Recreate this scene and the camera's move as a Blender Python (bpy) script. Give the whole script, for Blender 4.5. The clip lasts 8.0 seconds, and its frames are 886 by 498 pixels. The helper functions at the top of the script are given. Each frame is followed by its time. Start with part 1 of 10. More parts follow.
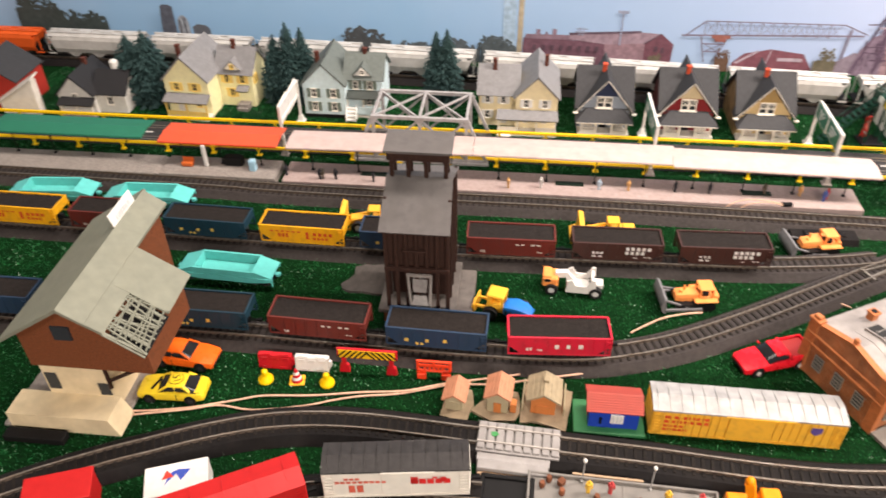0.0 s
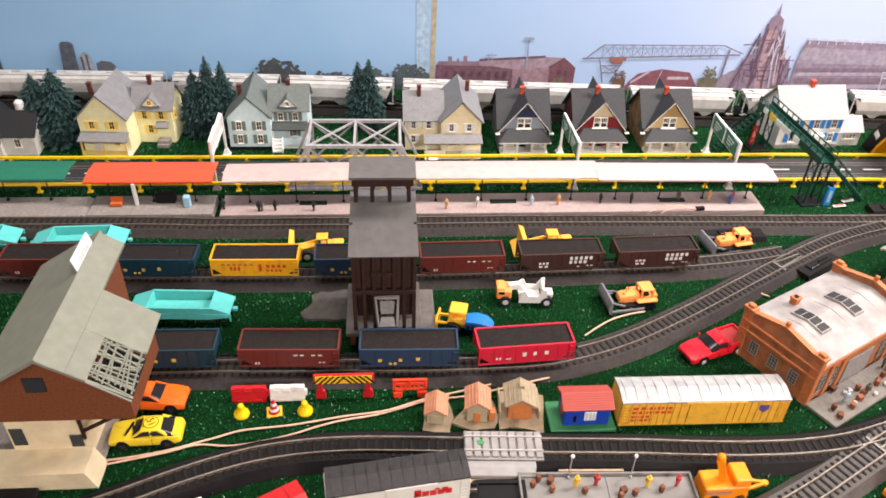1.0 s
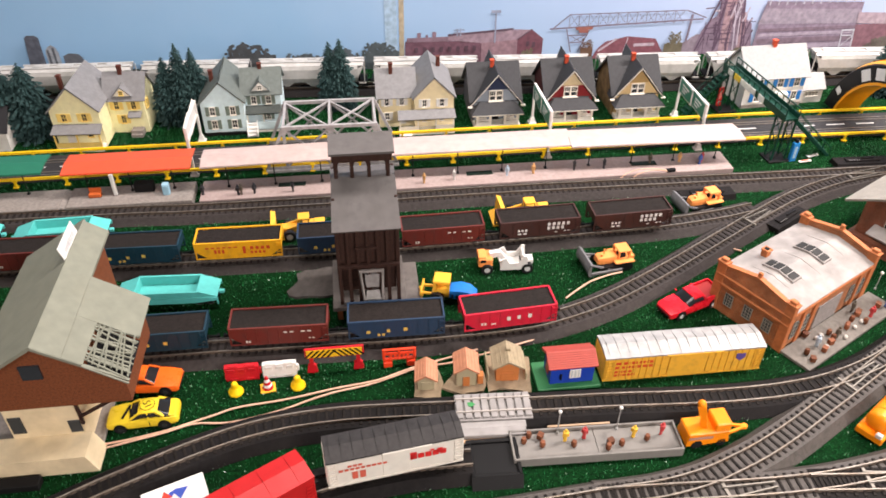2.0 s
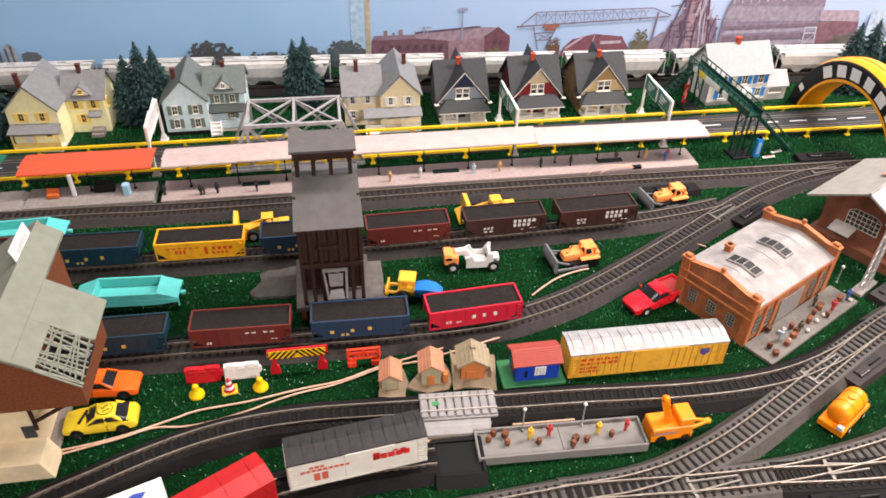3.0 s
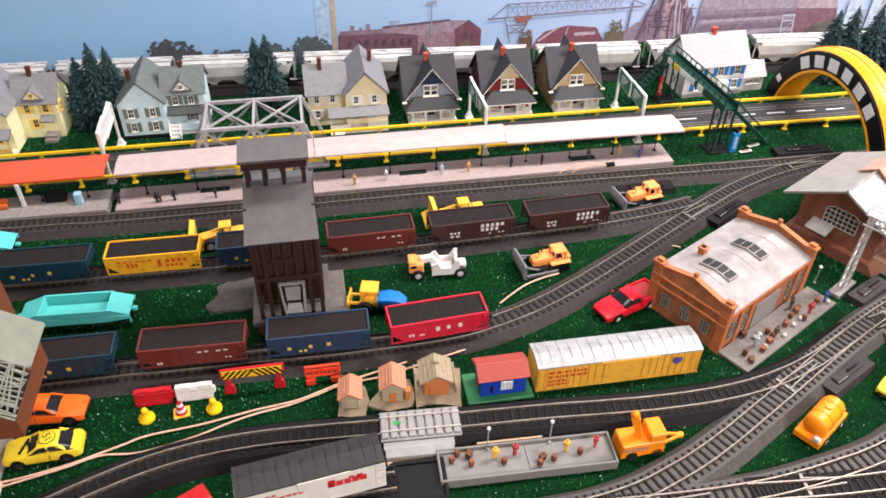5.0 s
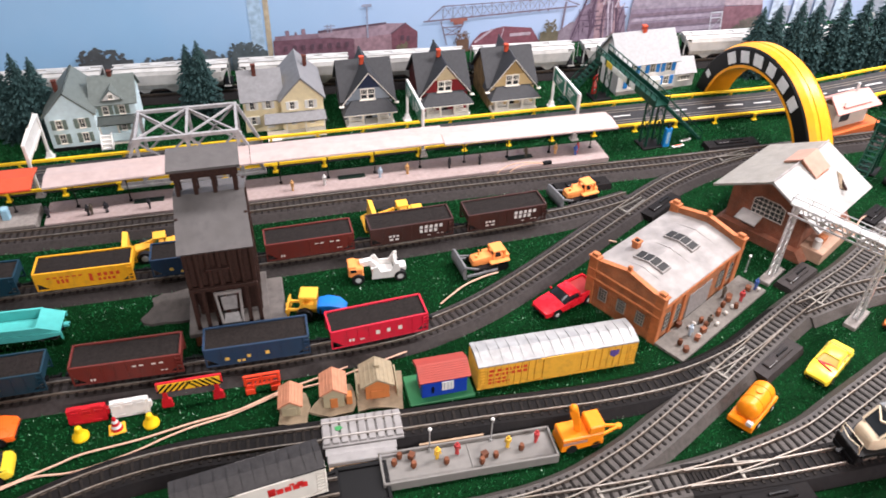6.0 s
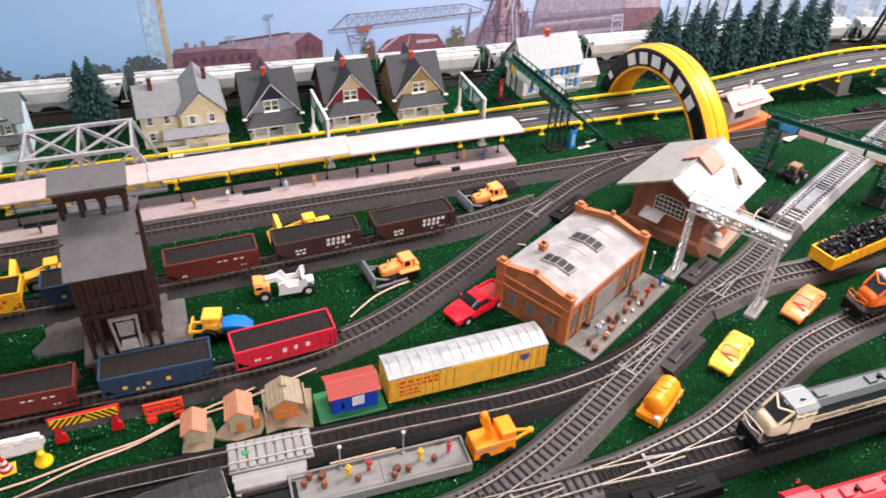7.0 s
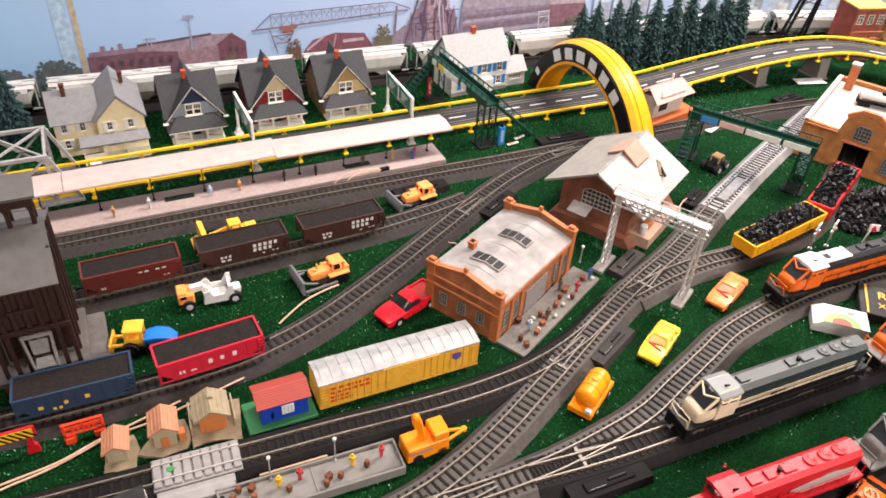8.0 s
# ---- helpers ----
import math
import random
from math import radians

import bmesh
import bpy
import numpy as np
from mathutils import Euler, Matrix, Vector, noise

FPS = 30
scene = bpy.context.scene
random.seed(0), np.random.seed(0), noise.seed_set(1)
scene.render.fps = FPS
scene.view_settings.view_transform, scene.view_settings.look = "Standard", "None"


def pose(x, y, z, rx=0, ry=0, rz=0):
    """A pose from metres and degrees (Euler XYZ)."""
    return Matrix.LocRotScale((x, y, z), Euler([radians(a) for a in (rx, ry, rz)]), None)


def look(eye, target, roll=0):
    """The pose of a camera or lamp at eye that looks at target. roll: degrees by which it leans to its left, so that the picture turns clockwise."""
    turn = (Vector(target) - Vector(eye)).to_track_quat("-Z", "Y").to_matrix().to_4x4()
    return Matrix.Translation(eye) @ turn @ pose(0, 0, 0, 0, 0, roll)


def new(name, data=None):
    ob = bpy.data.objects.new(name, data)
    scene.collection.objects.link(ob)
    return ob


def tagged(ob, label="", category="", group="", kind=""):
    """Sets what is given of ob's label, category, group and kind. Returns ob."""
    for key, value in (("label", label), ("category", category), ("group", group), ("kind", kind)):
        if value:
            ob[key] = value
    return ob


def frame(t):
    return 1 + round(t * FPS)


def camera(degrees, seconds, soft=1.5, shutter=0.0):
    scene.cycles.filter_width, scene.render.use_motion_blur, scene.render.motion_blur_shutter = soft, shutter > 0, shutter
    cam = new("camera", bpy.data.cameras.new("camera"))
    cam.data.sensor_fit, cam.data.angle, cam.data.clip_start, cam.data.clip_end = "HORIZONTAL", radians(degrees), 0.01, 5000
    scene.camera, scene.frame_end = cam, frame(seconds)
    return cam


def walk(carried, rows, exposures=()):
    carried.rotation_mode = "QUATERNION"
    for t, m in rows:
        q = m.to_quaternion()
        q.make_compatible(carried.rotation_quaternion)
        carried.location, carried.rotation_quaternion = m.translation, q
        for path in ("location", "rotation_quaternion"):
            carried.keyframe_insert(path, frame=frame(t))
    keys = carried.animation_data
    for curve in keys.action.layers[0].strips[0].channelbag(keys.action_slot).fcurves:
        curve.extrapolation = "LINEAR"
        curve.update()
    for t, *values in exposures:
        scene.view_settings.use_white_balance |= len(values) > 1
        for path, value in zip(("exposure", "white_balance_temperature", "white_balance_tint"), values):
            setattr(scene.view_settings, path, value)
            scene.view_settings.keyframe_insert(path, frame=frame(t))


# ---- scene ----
cam = camera(60.6, 8.0, soft=1.7, shutter=0.4)
PATH = [
    (0, (0.3276, -0.8532, 0.5866), (0.1567, 0.6416, -0.6077), -0.7),
    (0.5, (0.2805, -0.8686, 0.5923), (0.3396, 0.623, -0.6154), 2.7),
    (1, (0.2361, -0.8819, 0.5981), (0.375, 0.6579, -0.5395), 2.3),
    (1.2, (0.229, -0.891, 0.6), (0.356, 0.6384, -0.553), 0.5),
    (2.5, (0.2288, -0.9035, 0.5981), (0.4605, 0.5977, -0.576), 1.4),
    (3, (0.2421, -0.9007, 0.5942), (0.498, 0.5972, -0.5798), 1.4),
    (3.5, (0.2549, -0.8913, 0.5933), (0.5202, 0.5966, -0.5914), 1.3),
    (4, (0.2657, -0.8781, 0.5914), (0.5235, 0.6045, -0.601), 0.8),
    (5.3, (0.284, -0.8635, 0.5914), (0.5879, 0.6056, -0.6067), 1.1),
    (5.5, (0.289, -0.8671, 0.5923), (0.6191, 0.5979, -0.6038), 1.3),
    (6, (0.295, -0.8696, 0.5923), (0.6883, 0.5839, -0.599), 1.6),
    (6.5, (0.3055, -0.8689, 0.5904), (0.7864, 0.5688, -0.5866), 2.7),
    (7, (0.3228, -0.8679, 0.5914), (0.8861, 0.5422, -0.5827), 2.9),
    (7.5, (0.3334, -0.8692, 0.5923), (0.9754, 0.514, -0.575), 3.4),
    (8, (0.341, -0.8677, 0.5904), (1.0348, 0.486, -0.5818), 4.1),
]
EXPOSURES = [(0.0, 0.06, 7150, 10), (0.5, 0.06, 6900, 10), (1.0, 0.10, 6650, 10), (2.5, 0.05, 6700, 10), (3.0, 0.0, 6600, 10), (4.0, 0.0, 6450, 10), (5.5, 0.0, 6220, 10), (7.0, -0.03, 6150, 10), (7.5, -0.07, 6450, 10), (8.0, -0.09, 6700, 10)]
walk(cam, [(t, look(eye, target, roll)) for t, eye, target, roll in PATH], EXPOSURES)


# ---- light: the ceiling lamps of the room ----
world = bpy.data.worlds.new("world")
scene.world = world
world.use_nodes = True
world.node_tree.nodes["Background"].inputs[0].default_value = (0.75, 0.85, 1.0, 1)
world.node_tree.nodes["Background"].inputs[1].default_value = 0.3


def ceiling_tube(name, x, y, w, d, power, col):
    la = bpy.data.lights.new(name, "AREA")
    la.shape, la.size, la.size_y, la.energy, la.color = "RECTANGLE", w, d, power, col
    ob = new(name, la)
    ob.matrix_world = pose(x, y, 1.485)
    return ob


WARM = (1.0, 0.905, 0.885)
ceiling_tube("ceiling_tube_light", 0.3, 0.0, 1.2, 0.3, 23.0, WARM)
ceiling_tube("ceiling_tube_light", 1.9, 0.0, 1.2, 0.3, 85.0, WARM)
ceiling_tube("ceiling_tube_light", -0.4, -2.2, 1.2, 0.3, 27.0, WARM)
ceiling_tube("ceiling_tube_light", 1.5, -2.2, 1.2, 0.3, 99.0, WARM)


# ---- materials ----
def mat(name, col, rough=0.5, metal=0.0, var=0.12, scale=300.0, bump=0.15, fine=2500.0, dirt=None, dirt_amt=0.35, dirt_scale=60.0,
        spec=0.26, rnd=0.0, coat=0.0):
    """Principled material with variation at two scales, fine relief, optional dirt stains and per-object variation."""
    m = bpy.data.materials.new(name)
    m.use_nodes = True
    nt = m.node_tree
    N, L = nt.nodes, nt.links
    p = N["Principled BSDF"]
    p.inputs["Roughness"].default_value = rough
    p.inputs["Metallic"].default_value = metal
    p.inputs["Specular IOR Level"].default_value = spec
    p.inputs["Coat Weight"].default_value = coat
    tc = N.new("ShaderNodeTexCoord")
    n1 = N.new("ShaderNodeTexNoise")
    n1.inputs["Scale"].default_value, n1.inputs["Detail"].default_value = scale, 4
    L.new(tc.outputs["Object"], n1.inputs["Vector"])
    n2 = N.new("ShaderNodeTexNoise")
    n2.inputs["Scale"].default_value, n2.inputs["Detail"].default_value = fine, 2
    L.new(tc.outputs["Object"], n2.inputs["Vector"])
    mr = N.new("ShaderNodeMapRange")
    mr.inputs[1].default_value, mr.inputs[2].default_value = 0.3, 0.7
    mr.inputs[3].default_value, mr.inputs[4].default_value = 1 - var, 1 + var
    L.new(n1.outputs["Fac"], mr.inputs[0])
    hs = N.new("ShaderNodeHueSaturation")
    hs.inputs["Color"].default_value = (*col, 1)
    val = mr.outputs[0]
    if rnd:
        oi = N.new("ShaderNodeObjectInfo")
        r2 = N.new("ShaderNodeMapRange")
        r2.inputs[3].default_value, r2.inputs[4].default_value = 1 - rnd, 1 + rnd
        L.new(oi.outputs["Random"], r2.inputs[0])
        mm = N.new("ShaderNodeMath")
        mm.operation = "MULTIPLY"
        L.new(val, mm.inputs[0]), L.new(r2.outputs[0], mm.inputs[1])
        val = mm.outputs[0]
    L.new(val, hs.inputs["Value"])
    out = hs.outputs[0]
    if dirt:
        n3 = N.new("ShaderNodeTexNoise")
        n3.inputs["Scale"].default_value, n3.inputs["Detail"].default_value = dirt_scale, 6
        L.new(tc.outputs["Object"], n3.inputs["Vector"])
        r3 = N.new("ShaderNodeMapRange")
        r3.inputs[1].default_value, r3.inputs[2].default_value, r3.inputs[4].default_value = 0.45, 0.75, dirt_amt
        L.new(n3.outputs["Fac"], r3.inputs[0])
        mx = N.new("ShaderNodeMix")
        mx.data_type = "RGBA"
        mx.inputs[7].default_value = (*dirt, 1)
        L.new(r3.outputs[0], mx.inputs[0]), L.new(out, mx.inputs[6])
        out = mx.outputs[2]
    L.new(out, p.inputs["Base Color"])
    bp = N.new("ShaderNodeBump")
    bp.inputs["Strength"].default_value, bp.inputs["Distance"].default_value = bump, 0.0006
    L.new(n2.outputs["Fac"], bp.inputs["Height"])
    L.new(bp.outputs[0], p.inputs["Normal"])
    rr = N.new("ShaderNodeMapRange")
    rr.inputs[3].default_value, rr.inputs[4].default_value = max(0.03, rough - 0.1), min(1, rough + 0.1)
    L.new(n1.outputs["Fac"], rr.inputs[0])
    L.new(rr.outputs[0], p.inputs["Roughness"])
    return m


PAINTS = {}


def paint(r, g, b, rough=0.42, **kw):
    """A painted or moulded plastic of that base colour, made once."""
    key = (r, g, b, rough, tuple(sorted(kw.items())))
    if key not in PAINTS:
        PAINTS[key] = mat("plastic", (r, g, b), rough, var=0.07, scale=120, bump=0.06, **kw)
    return PAINTS[key]


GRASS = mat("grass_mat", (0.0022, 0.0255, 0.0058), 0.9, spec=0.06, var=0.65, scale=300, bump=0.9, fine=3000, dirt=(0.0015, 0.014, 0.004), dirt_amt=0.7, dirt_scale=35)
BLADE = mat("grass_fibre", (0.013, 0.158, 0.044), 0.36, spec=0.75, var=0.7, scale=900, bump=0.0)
FLECK = paint(0.38, 0.55, 0.40, 0.5)
GREYBED = mat("warm_grey_roadbed", (0.064, 0.056, 0.050), 0.55, spec=0.3, var=0.25, scale=220, bump=0.5, fine=1800, dirt=(0.07, 0.06, 0.052), dirt_amt=0.4)
MIDBED = mat("mid_grey_roadbed", (0.038, 0.0325, 0.031), 0.6, spec=0.14, var=0.25, scale=220, bump=0.5, fine=1800, dirt=(0.05, 0.042, 0.038), dirt_amt=0.4)
ROADBED = mat("grey_plastic_roadbed", (0.0115, 0.0105, 0.0107), 0.65, spec=0.08, var=0.25, scale=220, bump=0.5, fine=1800, dirt=(0.020, 0.017, 0.015), dirt_amt=0.4)
SLEEPER = mat("sleeper_plastic", (0.0125, 0.0100, 0.0085), 0.65, spec=0.15, var=0.3, scale=300, bump=0.4, rnd=0.3)
RAIL = mat("nickel_rail", (0.205, 0.186, 0.162), 0.42, metal=0.6, var=0.25, scale=150, bump=0.1, dirt=(0.20, 0.14, 0.09), dirt_amt=0.6)
STEEL = mat("bright_steel", (0.72, 0.72, 0.70), 0.25, metal=0.95, var=0.15, scale=200, bump=0.1)
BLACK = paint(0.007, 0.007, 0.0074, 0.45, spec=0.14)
DARK = paint(0.009, 0.0086, 0.0088, 0.55, spec=0.12)
RAILWEB = mat("dull_rail_web", (0.085, 0.065, 0.05), 0.7, spec=0.2, var=0.3, scale=200, bump=0.2)
COAL = mat("coal_load", (0.0195, 0.0160, 0.0145), 0.8, spec=0.1, var=0.4, scale=500, bump=1.0, fine=1400)
WHITE = paint(0.70, 0.69, 0.66, 0.45)
RAILYEL = paint(0.78, 0.51, 0.015, 0.4)
CONCRETE = mat("grey_concrete", (0.25, 0.225, 0.205), 0.8, var=0.18, scale=250, bump=0.35, dirt=(0.16, 0.14, 0.13), dirt_amt=0.4)
WOODBROWN = mat("stained_wood", (0.034, 0.0165, 0.0125), 0.7, spec=0.2, var=0.35, scale=400, bump=0.5)
WHEEL = mat("wheel_metal", (0.10, 0.095, 0.09), 0.45, metal=0.6, var=0.2, scale=300)
GLASS = paint(0.03, 0.035, 0.04, 0.12)


# ---- mesh tools ----
class Mesh:
    """Collects vertices and faces of one part."""

    def __init__(self):
        self.v, self.f = [], []

    def add(self, vs, fs):
        o = len(self.v)
        self.v += [tuple(p) for p in vs]
        self.f += [tuple(i + o for i in f) for f in fs]
        return self

    def box(self, cx, cy, cz, sx, sy, sz, rz=0.0, ch=0.0, tilt=None):
        """A box by centre and size, turned by rz degrees, its edges chamfered by ch; tilt: a further Matrix about the centre."""
        hx, hy, hz = sx / 2, sy / 2, sz / 2
        ch = min(ch, 0.45 * min(sx, sy, sz))
        vs, fs = [], []
        if ch <= 0:
            vs = [Vector((a * hx, b * hy, c * hz)) for a in (-1, 1) for b in (-1, 1) for c in (-1, 1)]
            fs = [(0, 1, 3, 2), (4, 6, 7, 5), (0, 4, 5, 1), (2, 3, 7, 6), (0, 2, 6, 4), (1, 5, 7, 3)]
        else:
            idx = {}
            for a in (-1, 1):
                for b in (-1, 1):
                    for c in (-1, 1):
                        for k in range(3):
                            d = [hx, hy, hz]
                            e = [d[i] - (0 if i == k else ch) for i in range(3)]
                            idx[a, b, c, k] = len(vs)
                            vs.append(Vector((a * e[0], b * e[1], c * e[2])))
            for k in range(3):
                i, j = [(1, 2), (0, 2), (0, 1)][k]
                for s in (-1, 1):
                    ring = []
                    for u, w in ((-1, -1), (1, -1), (1, 1), (-1, 1)):
                        t = [0, 0, 0]
                        t[k], t[i], t[j] = s, u, w
                        ring.append(idx[t[0], t[1], t[2], k])
                    fs.append(tuple(ring))
            for k in range(3):
                i, j = [(1, 2), (0, 2), (0, 1)][k]
                for u in (-1, 1):
                    for w in (-1, 1):
                        t0, t1 = [0, 0, 0], [0, 0, 0]
                        t0[k], t1[k] = -1, 1
                        t0[i] = t1[i] = u
                        t0[j] = t1[j] = w
                        fs.append((idx[(*t0, i)], idx[(*t1, i)], idx[(*t1, j)], idx[(*t0, j)]))
            for a in (-1, 1):
                for b in (-1, 1):
                    for c in (-1, 1):
                        fs.append(tuple(idx[a, b, c, k] for k in range(3)))
        m = Matrix.Translation((cx, cy, cz)) @ Matrix.Rotation(radians(rz), 4, "Z")
        if tilt:
            m = m @ tilt
        return self.add([m @ p for p in vs], fs)

    def prism(self, poly, axis, a, b):
        """A polygon drawn out along an axis: 'y' takes (x, z), 'x' takes (y, z), 'z' takes (x, y)."""
        n = len(poly)

        def at(p, t):
            return {"y": (p[0], t, p[1]), "x": (t, p[0], p[1]), "z": (p[0], p[1], t)}[axis]
        vs = [at(p, a) for p in poly] + [at(p, b) for p in poly]
        fs = [tuple(range(n))[::-1], tuple(range(n, 2 * n))]
        fs += [(i, (i + 1) % n, n + (i + 1) % n, n + i) for i in range(n)]
        return self.add(vs, fs)

    def rim(self, poly, t, y0, y1):
        """A closed frame in the x-z plane: the polygon (counter-clockwise), t wide inwards, from y0 to y1."""
        n = len(poly)
        c = Vector((sum(p[0] for p in poly) / n, sum(p[1] for p in poly) / n))
        hx, hz = max(abs(p[0] - c.x) for p in poly), max(abs(p[1] - c.y) for p in poly)
        inner = [(c.x + (p[0] - c.x) * (1 - t / hx), c.y + (p[1] - c.y) * (1 - t / hz)) for p in poly]
        vs = [(p[0], y, p[1]) for y in (y0, y1) for ring_ in (poly, inner) for p in ring_]
        fs = []
        for i in range(n):
            k = (i + 1) % n
            fs += [(i, k, n + k, n + i), (2 * n + i, 3 * n + i, 3 * n + k, 2 * n + k), (i, 2 * n + i, 2 * n + k, k), (n + i, n + k, 3 * n + k, 3 * n + i)]
        return self.add(vs, fs)

    def cyl(self, p, q, r, n=12, r2=None):
        p, q = Vector(p), Vector(q)
        r2 = r if r2 is None else r2
        d = (q - p).normalized()
        u = d.orthogonal().normalized()
        w = d.cross(u)
        ring = [(u * math.cos(2 * math.pi * i / n) + w * math.sin(2 * math.pi * i / n)) for i in range(n)]
        vs = [p + c * r for c in ring] + [q + c * r2 for c in ring]
        fs = [tuple(range(n))[::-1], tuple(range(n, 2 * n))]
        fs += [(i, (i + 1) % n, n + (i + 1) % n, n + i) for i in range(n)]
        return self.add(vs, fs)

    def ball(self, c, rx, ry, rz, n=10, m=7):
        vs, fs = [], []
        for j in range(1, m):
            a = math.pi * j / m
            for i in range(n):
                b = 2 * math.pi * i / n
                vs.append((c[0] + rx * math.sin(a) * math.cos(b), c[1] + ry * math.sin(a) * math.sin(b), c[2] + rz * math.cos(a)))
        vs += [(c[0], c[1], c[2] + rz), (c[0], c[1], c[2] - rz)]
        t, u = len(vs) - 2, len(vs) - 1
        for j in range(m - 2):
            for i in range(n):
                k = (i + 1) % n
                fs.append((j * n + i, j * n + k, (j + 1) * n + k, (j + 1) * n + i))
        for i in range(n):
            k = (i + 1) % n
            fs += [(t, k, i), (u, (m - 2) * n + i, (m - 2) * n + k)]
        return self.add(vs, fs)

    def sheet(self, corners, thick):
        """A flat slab: the polygon of corners, thickened downwards along its normal."""
        c = [Vector(p) for p in corners]
        nrm = (c[1] - c[0]).cross(c[2] - c[0]).normalized()
        if nrm.z < 0:
            nrm = -nrm
        n = len(c)
        vs = c + [p - nrm * thick for p in c]
        fs = [tuple(range(n)), tuple(range(n, 2 * n))[::-1]] + [(i, (i + 1) % n, n + (i + 1) % n, n + i) for i in range(n)]
        return self.add(vs, fs)

    def sweep(self, path, profile, closed_ends=True):
        """A profile of (side, up) drawn along a path of points."""
        n, m = len(profile), len(path)
        vs, fs = [], []
        for i, p in enumerate(path):
            p = Vector(p)
            d = (Vector(path[min(i + 1, m - 1)]) - Vector(path[max(i - 1, 0)]))
            s = Vector((d.y, -d.x, 0)).normalized()
            up = s.cross(d).normalized()
            if up.z < 0:
                up = -up
            vs += [p + s * a + up * b for a, b in profile]
        for i in range(m - 1):
            for j in range(n):
                k = (j + 1) % n
                fs.append((i * n + j, i * n + k, (i + 1) * n + k, (i + 1) * n + j))
        if closed_ends:
            fs += [tuple(range(n))[::-1], tuple(range((m - 1) * n, m * n))]
        return self.add(vs, fs)

    def tube(self, path, r, n=6):
        return self.sweep(path, [(r * math.cos(2 * math.pi * i / n), r * math.sin(2 * math.pi * i / n)) for i in range(n)])

    def moved(self, m):
        self.v = [tuple(m @ Vector(p)) for p in self.v]
        return self

    def data(self, name, material, smooth=35):
        me = bpy.data.meshes.new(name)
        me.from_pydata(self.v, [], self.f)
        bm = bmesh.new()
        bm.from_mesh(me)
        bmesh.ops.recalc_face_normals(bm, faces=bm.faces)
        bm.to_mesh(me)
        bm.free()
        if smooth:
            me.shade_smooth()
            me.set_sharp_from_angle(angle=radians(smooth))
        me.materials.append(material)
        return me


def part(name, mesh, material, parent=None, label="", smooth=35):
    me = mesh if isinstance(mesh, bpy.types.Mesh) else mesh.data(name, material, smooth)
    ob = new(name, me)
    ob.parent = parent
    if label:
        tagged(ob, label)
    return ob


def thing(name, label, category, x=0, y=0, z=0, rz=0, group="", kind=""):
    ob = new(name)
    ob.empty_display_size = 0.01
    ob.matrix_basis = pose(x, y, z, 0, 0, rz)
    return tagged(ob, label, category, group, kind)


def curve(pts, step=0.006):
    """A smooth line through the points (Catmull-Rom), at even steps."""
    p = [Vector((*q, 0)) if len(q) == 2 else Vector(q) for q in pts]
    p = [2 * p[0] - p[1]] + p + [2 * p[-1] - p[-2]]
    fine = []
    for a, b, c, d in zip(p, p[1:], p[2:], p[3:]):
        for i in range(24):
            t = i / 24
            fine.append(0.5 * (2 * b + (c - a) * t + (2 * a - 5 * b + 4 * c - d) * t * t + (3 * b - a - 3 * c + d) * t ** 3))
    fine.append(p[-2])
    out, need = [fine[0]], step
    for a, b in zip(fine, fine[1:]):
        d = (b - a).length
        while d >= need:
            a = a + (b - a) * (need / d)
            d = (b - a).length
            out.append(a)
            need = step
        need -= d
    return out


def beam(m, p, q, w):
    p, q = Vector(p), Vector(q)
    d = q - p
    rot = d.to_track_quat("X", "Z").to_matrix().to_4x4()
    c = (p + q) / 2
    vs = Mesh().box(0, 0, 0, d.length, w, w).v
    return m.add([c + rot @ Vector(v) for v in vs], [(0, 1, 3, 2), (4, 6, 7, 5), (0, 4, 5, 1), (2, 3, 7, 6), (0, 2, 6, 4), (1, 5, 7, 3)])


def bars(mesh, x0, z0, w, h, n, y, gap=0.25, depth=0.0003, axis="y"):
    """A row of n plain marks, as wide together as w, on a side at y."""
    s = w / n
    for i in range(n):
        mesh.box(x0 + s * (i + 0.5), y, z0 + h / 2, s * (1 - gap), depth, h)
    return mesh

# ---- the room and the layout table ----
RT = 0.0122      # rail top
room = mat("beige_wall_paint", (0.20, 0.182, 0.165), 0.8, var=0.05, scale=3, bump=0.1)
tagged(part("wall_south", Mesh().box(0.6, -3.05, 0.3, 7.2, 0.1, 2.4), room), "plain beige painted wall behind the viewer", "wall", kind="structure")
tagged(part("wall_west", Mesh().box(-2.95, -1.2, 0.3, 0.1, 3.8, 2.4), room), "plain beige painted side wall", "wall", kind="structure")
tagged(part("wall_east", Mesh().box(4.15, -1.2, 0.3, 0.1, 3.8, 2.4), room), "plain beige painted side wall", "wall", kind="structure")
tagged(part("wall_north", Mesh().box(0.6, 0.58, 0.3, 7.2, 0.1, 2.4), room), "plain beige wall behind the printed backdrop", "wall", kind="structure")
tagged(part("ceiling", Mesh().box(0.6, -1.2, 1.55, 7.2, 3.8, 0.1), room), "plain beige ceiling", "ceiling", kind="structure")
tagged(part("floor", Mesh().box(0.6, -1.2, -0.95, 7.2, 3.8, 0.1), CONCRETE), "plain grey floor", "floor", kind="structure")
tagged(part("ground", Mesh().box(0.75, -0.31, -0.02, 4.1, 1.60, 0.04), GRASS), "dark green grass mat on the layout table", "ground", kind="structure")

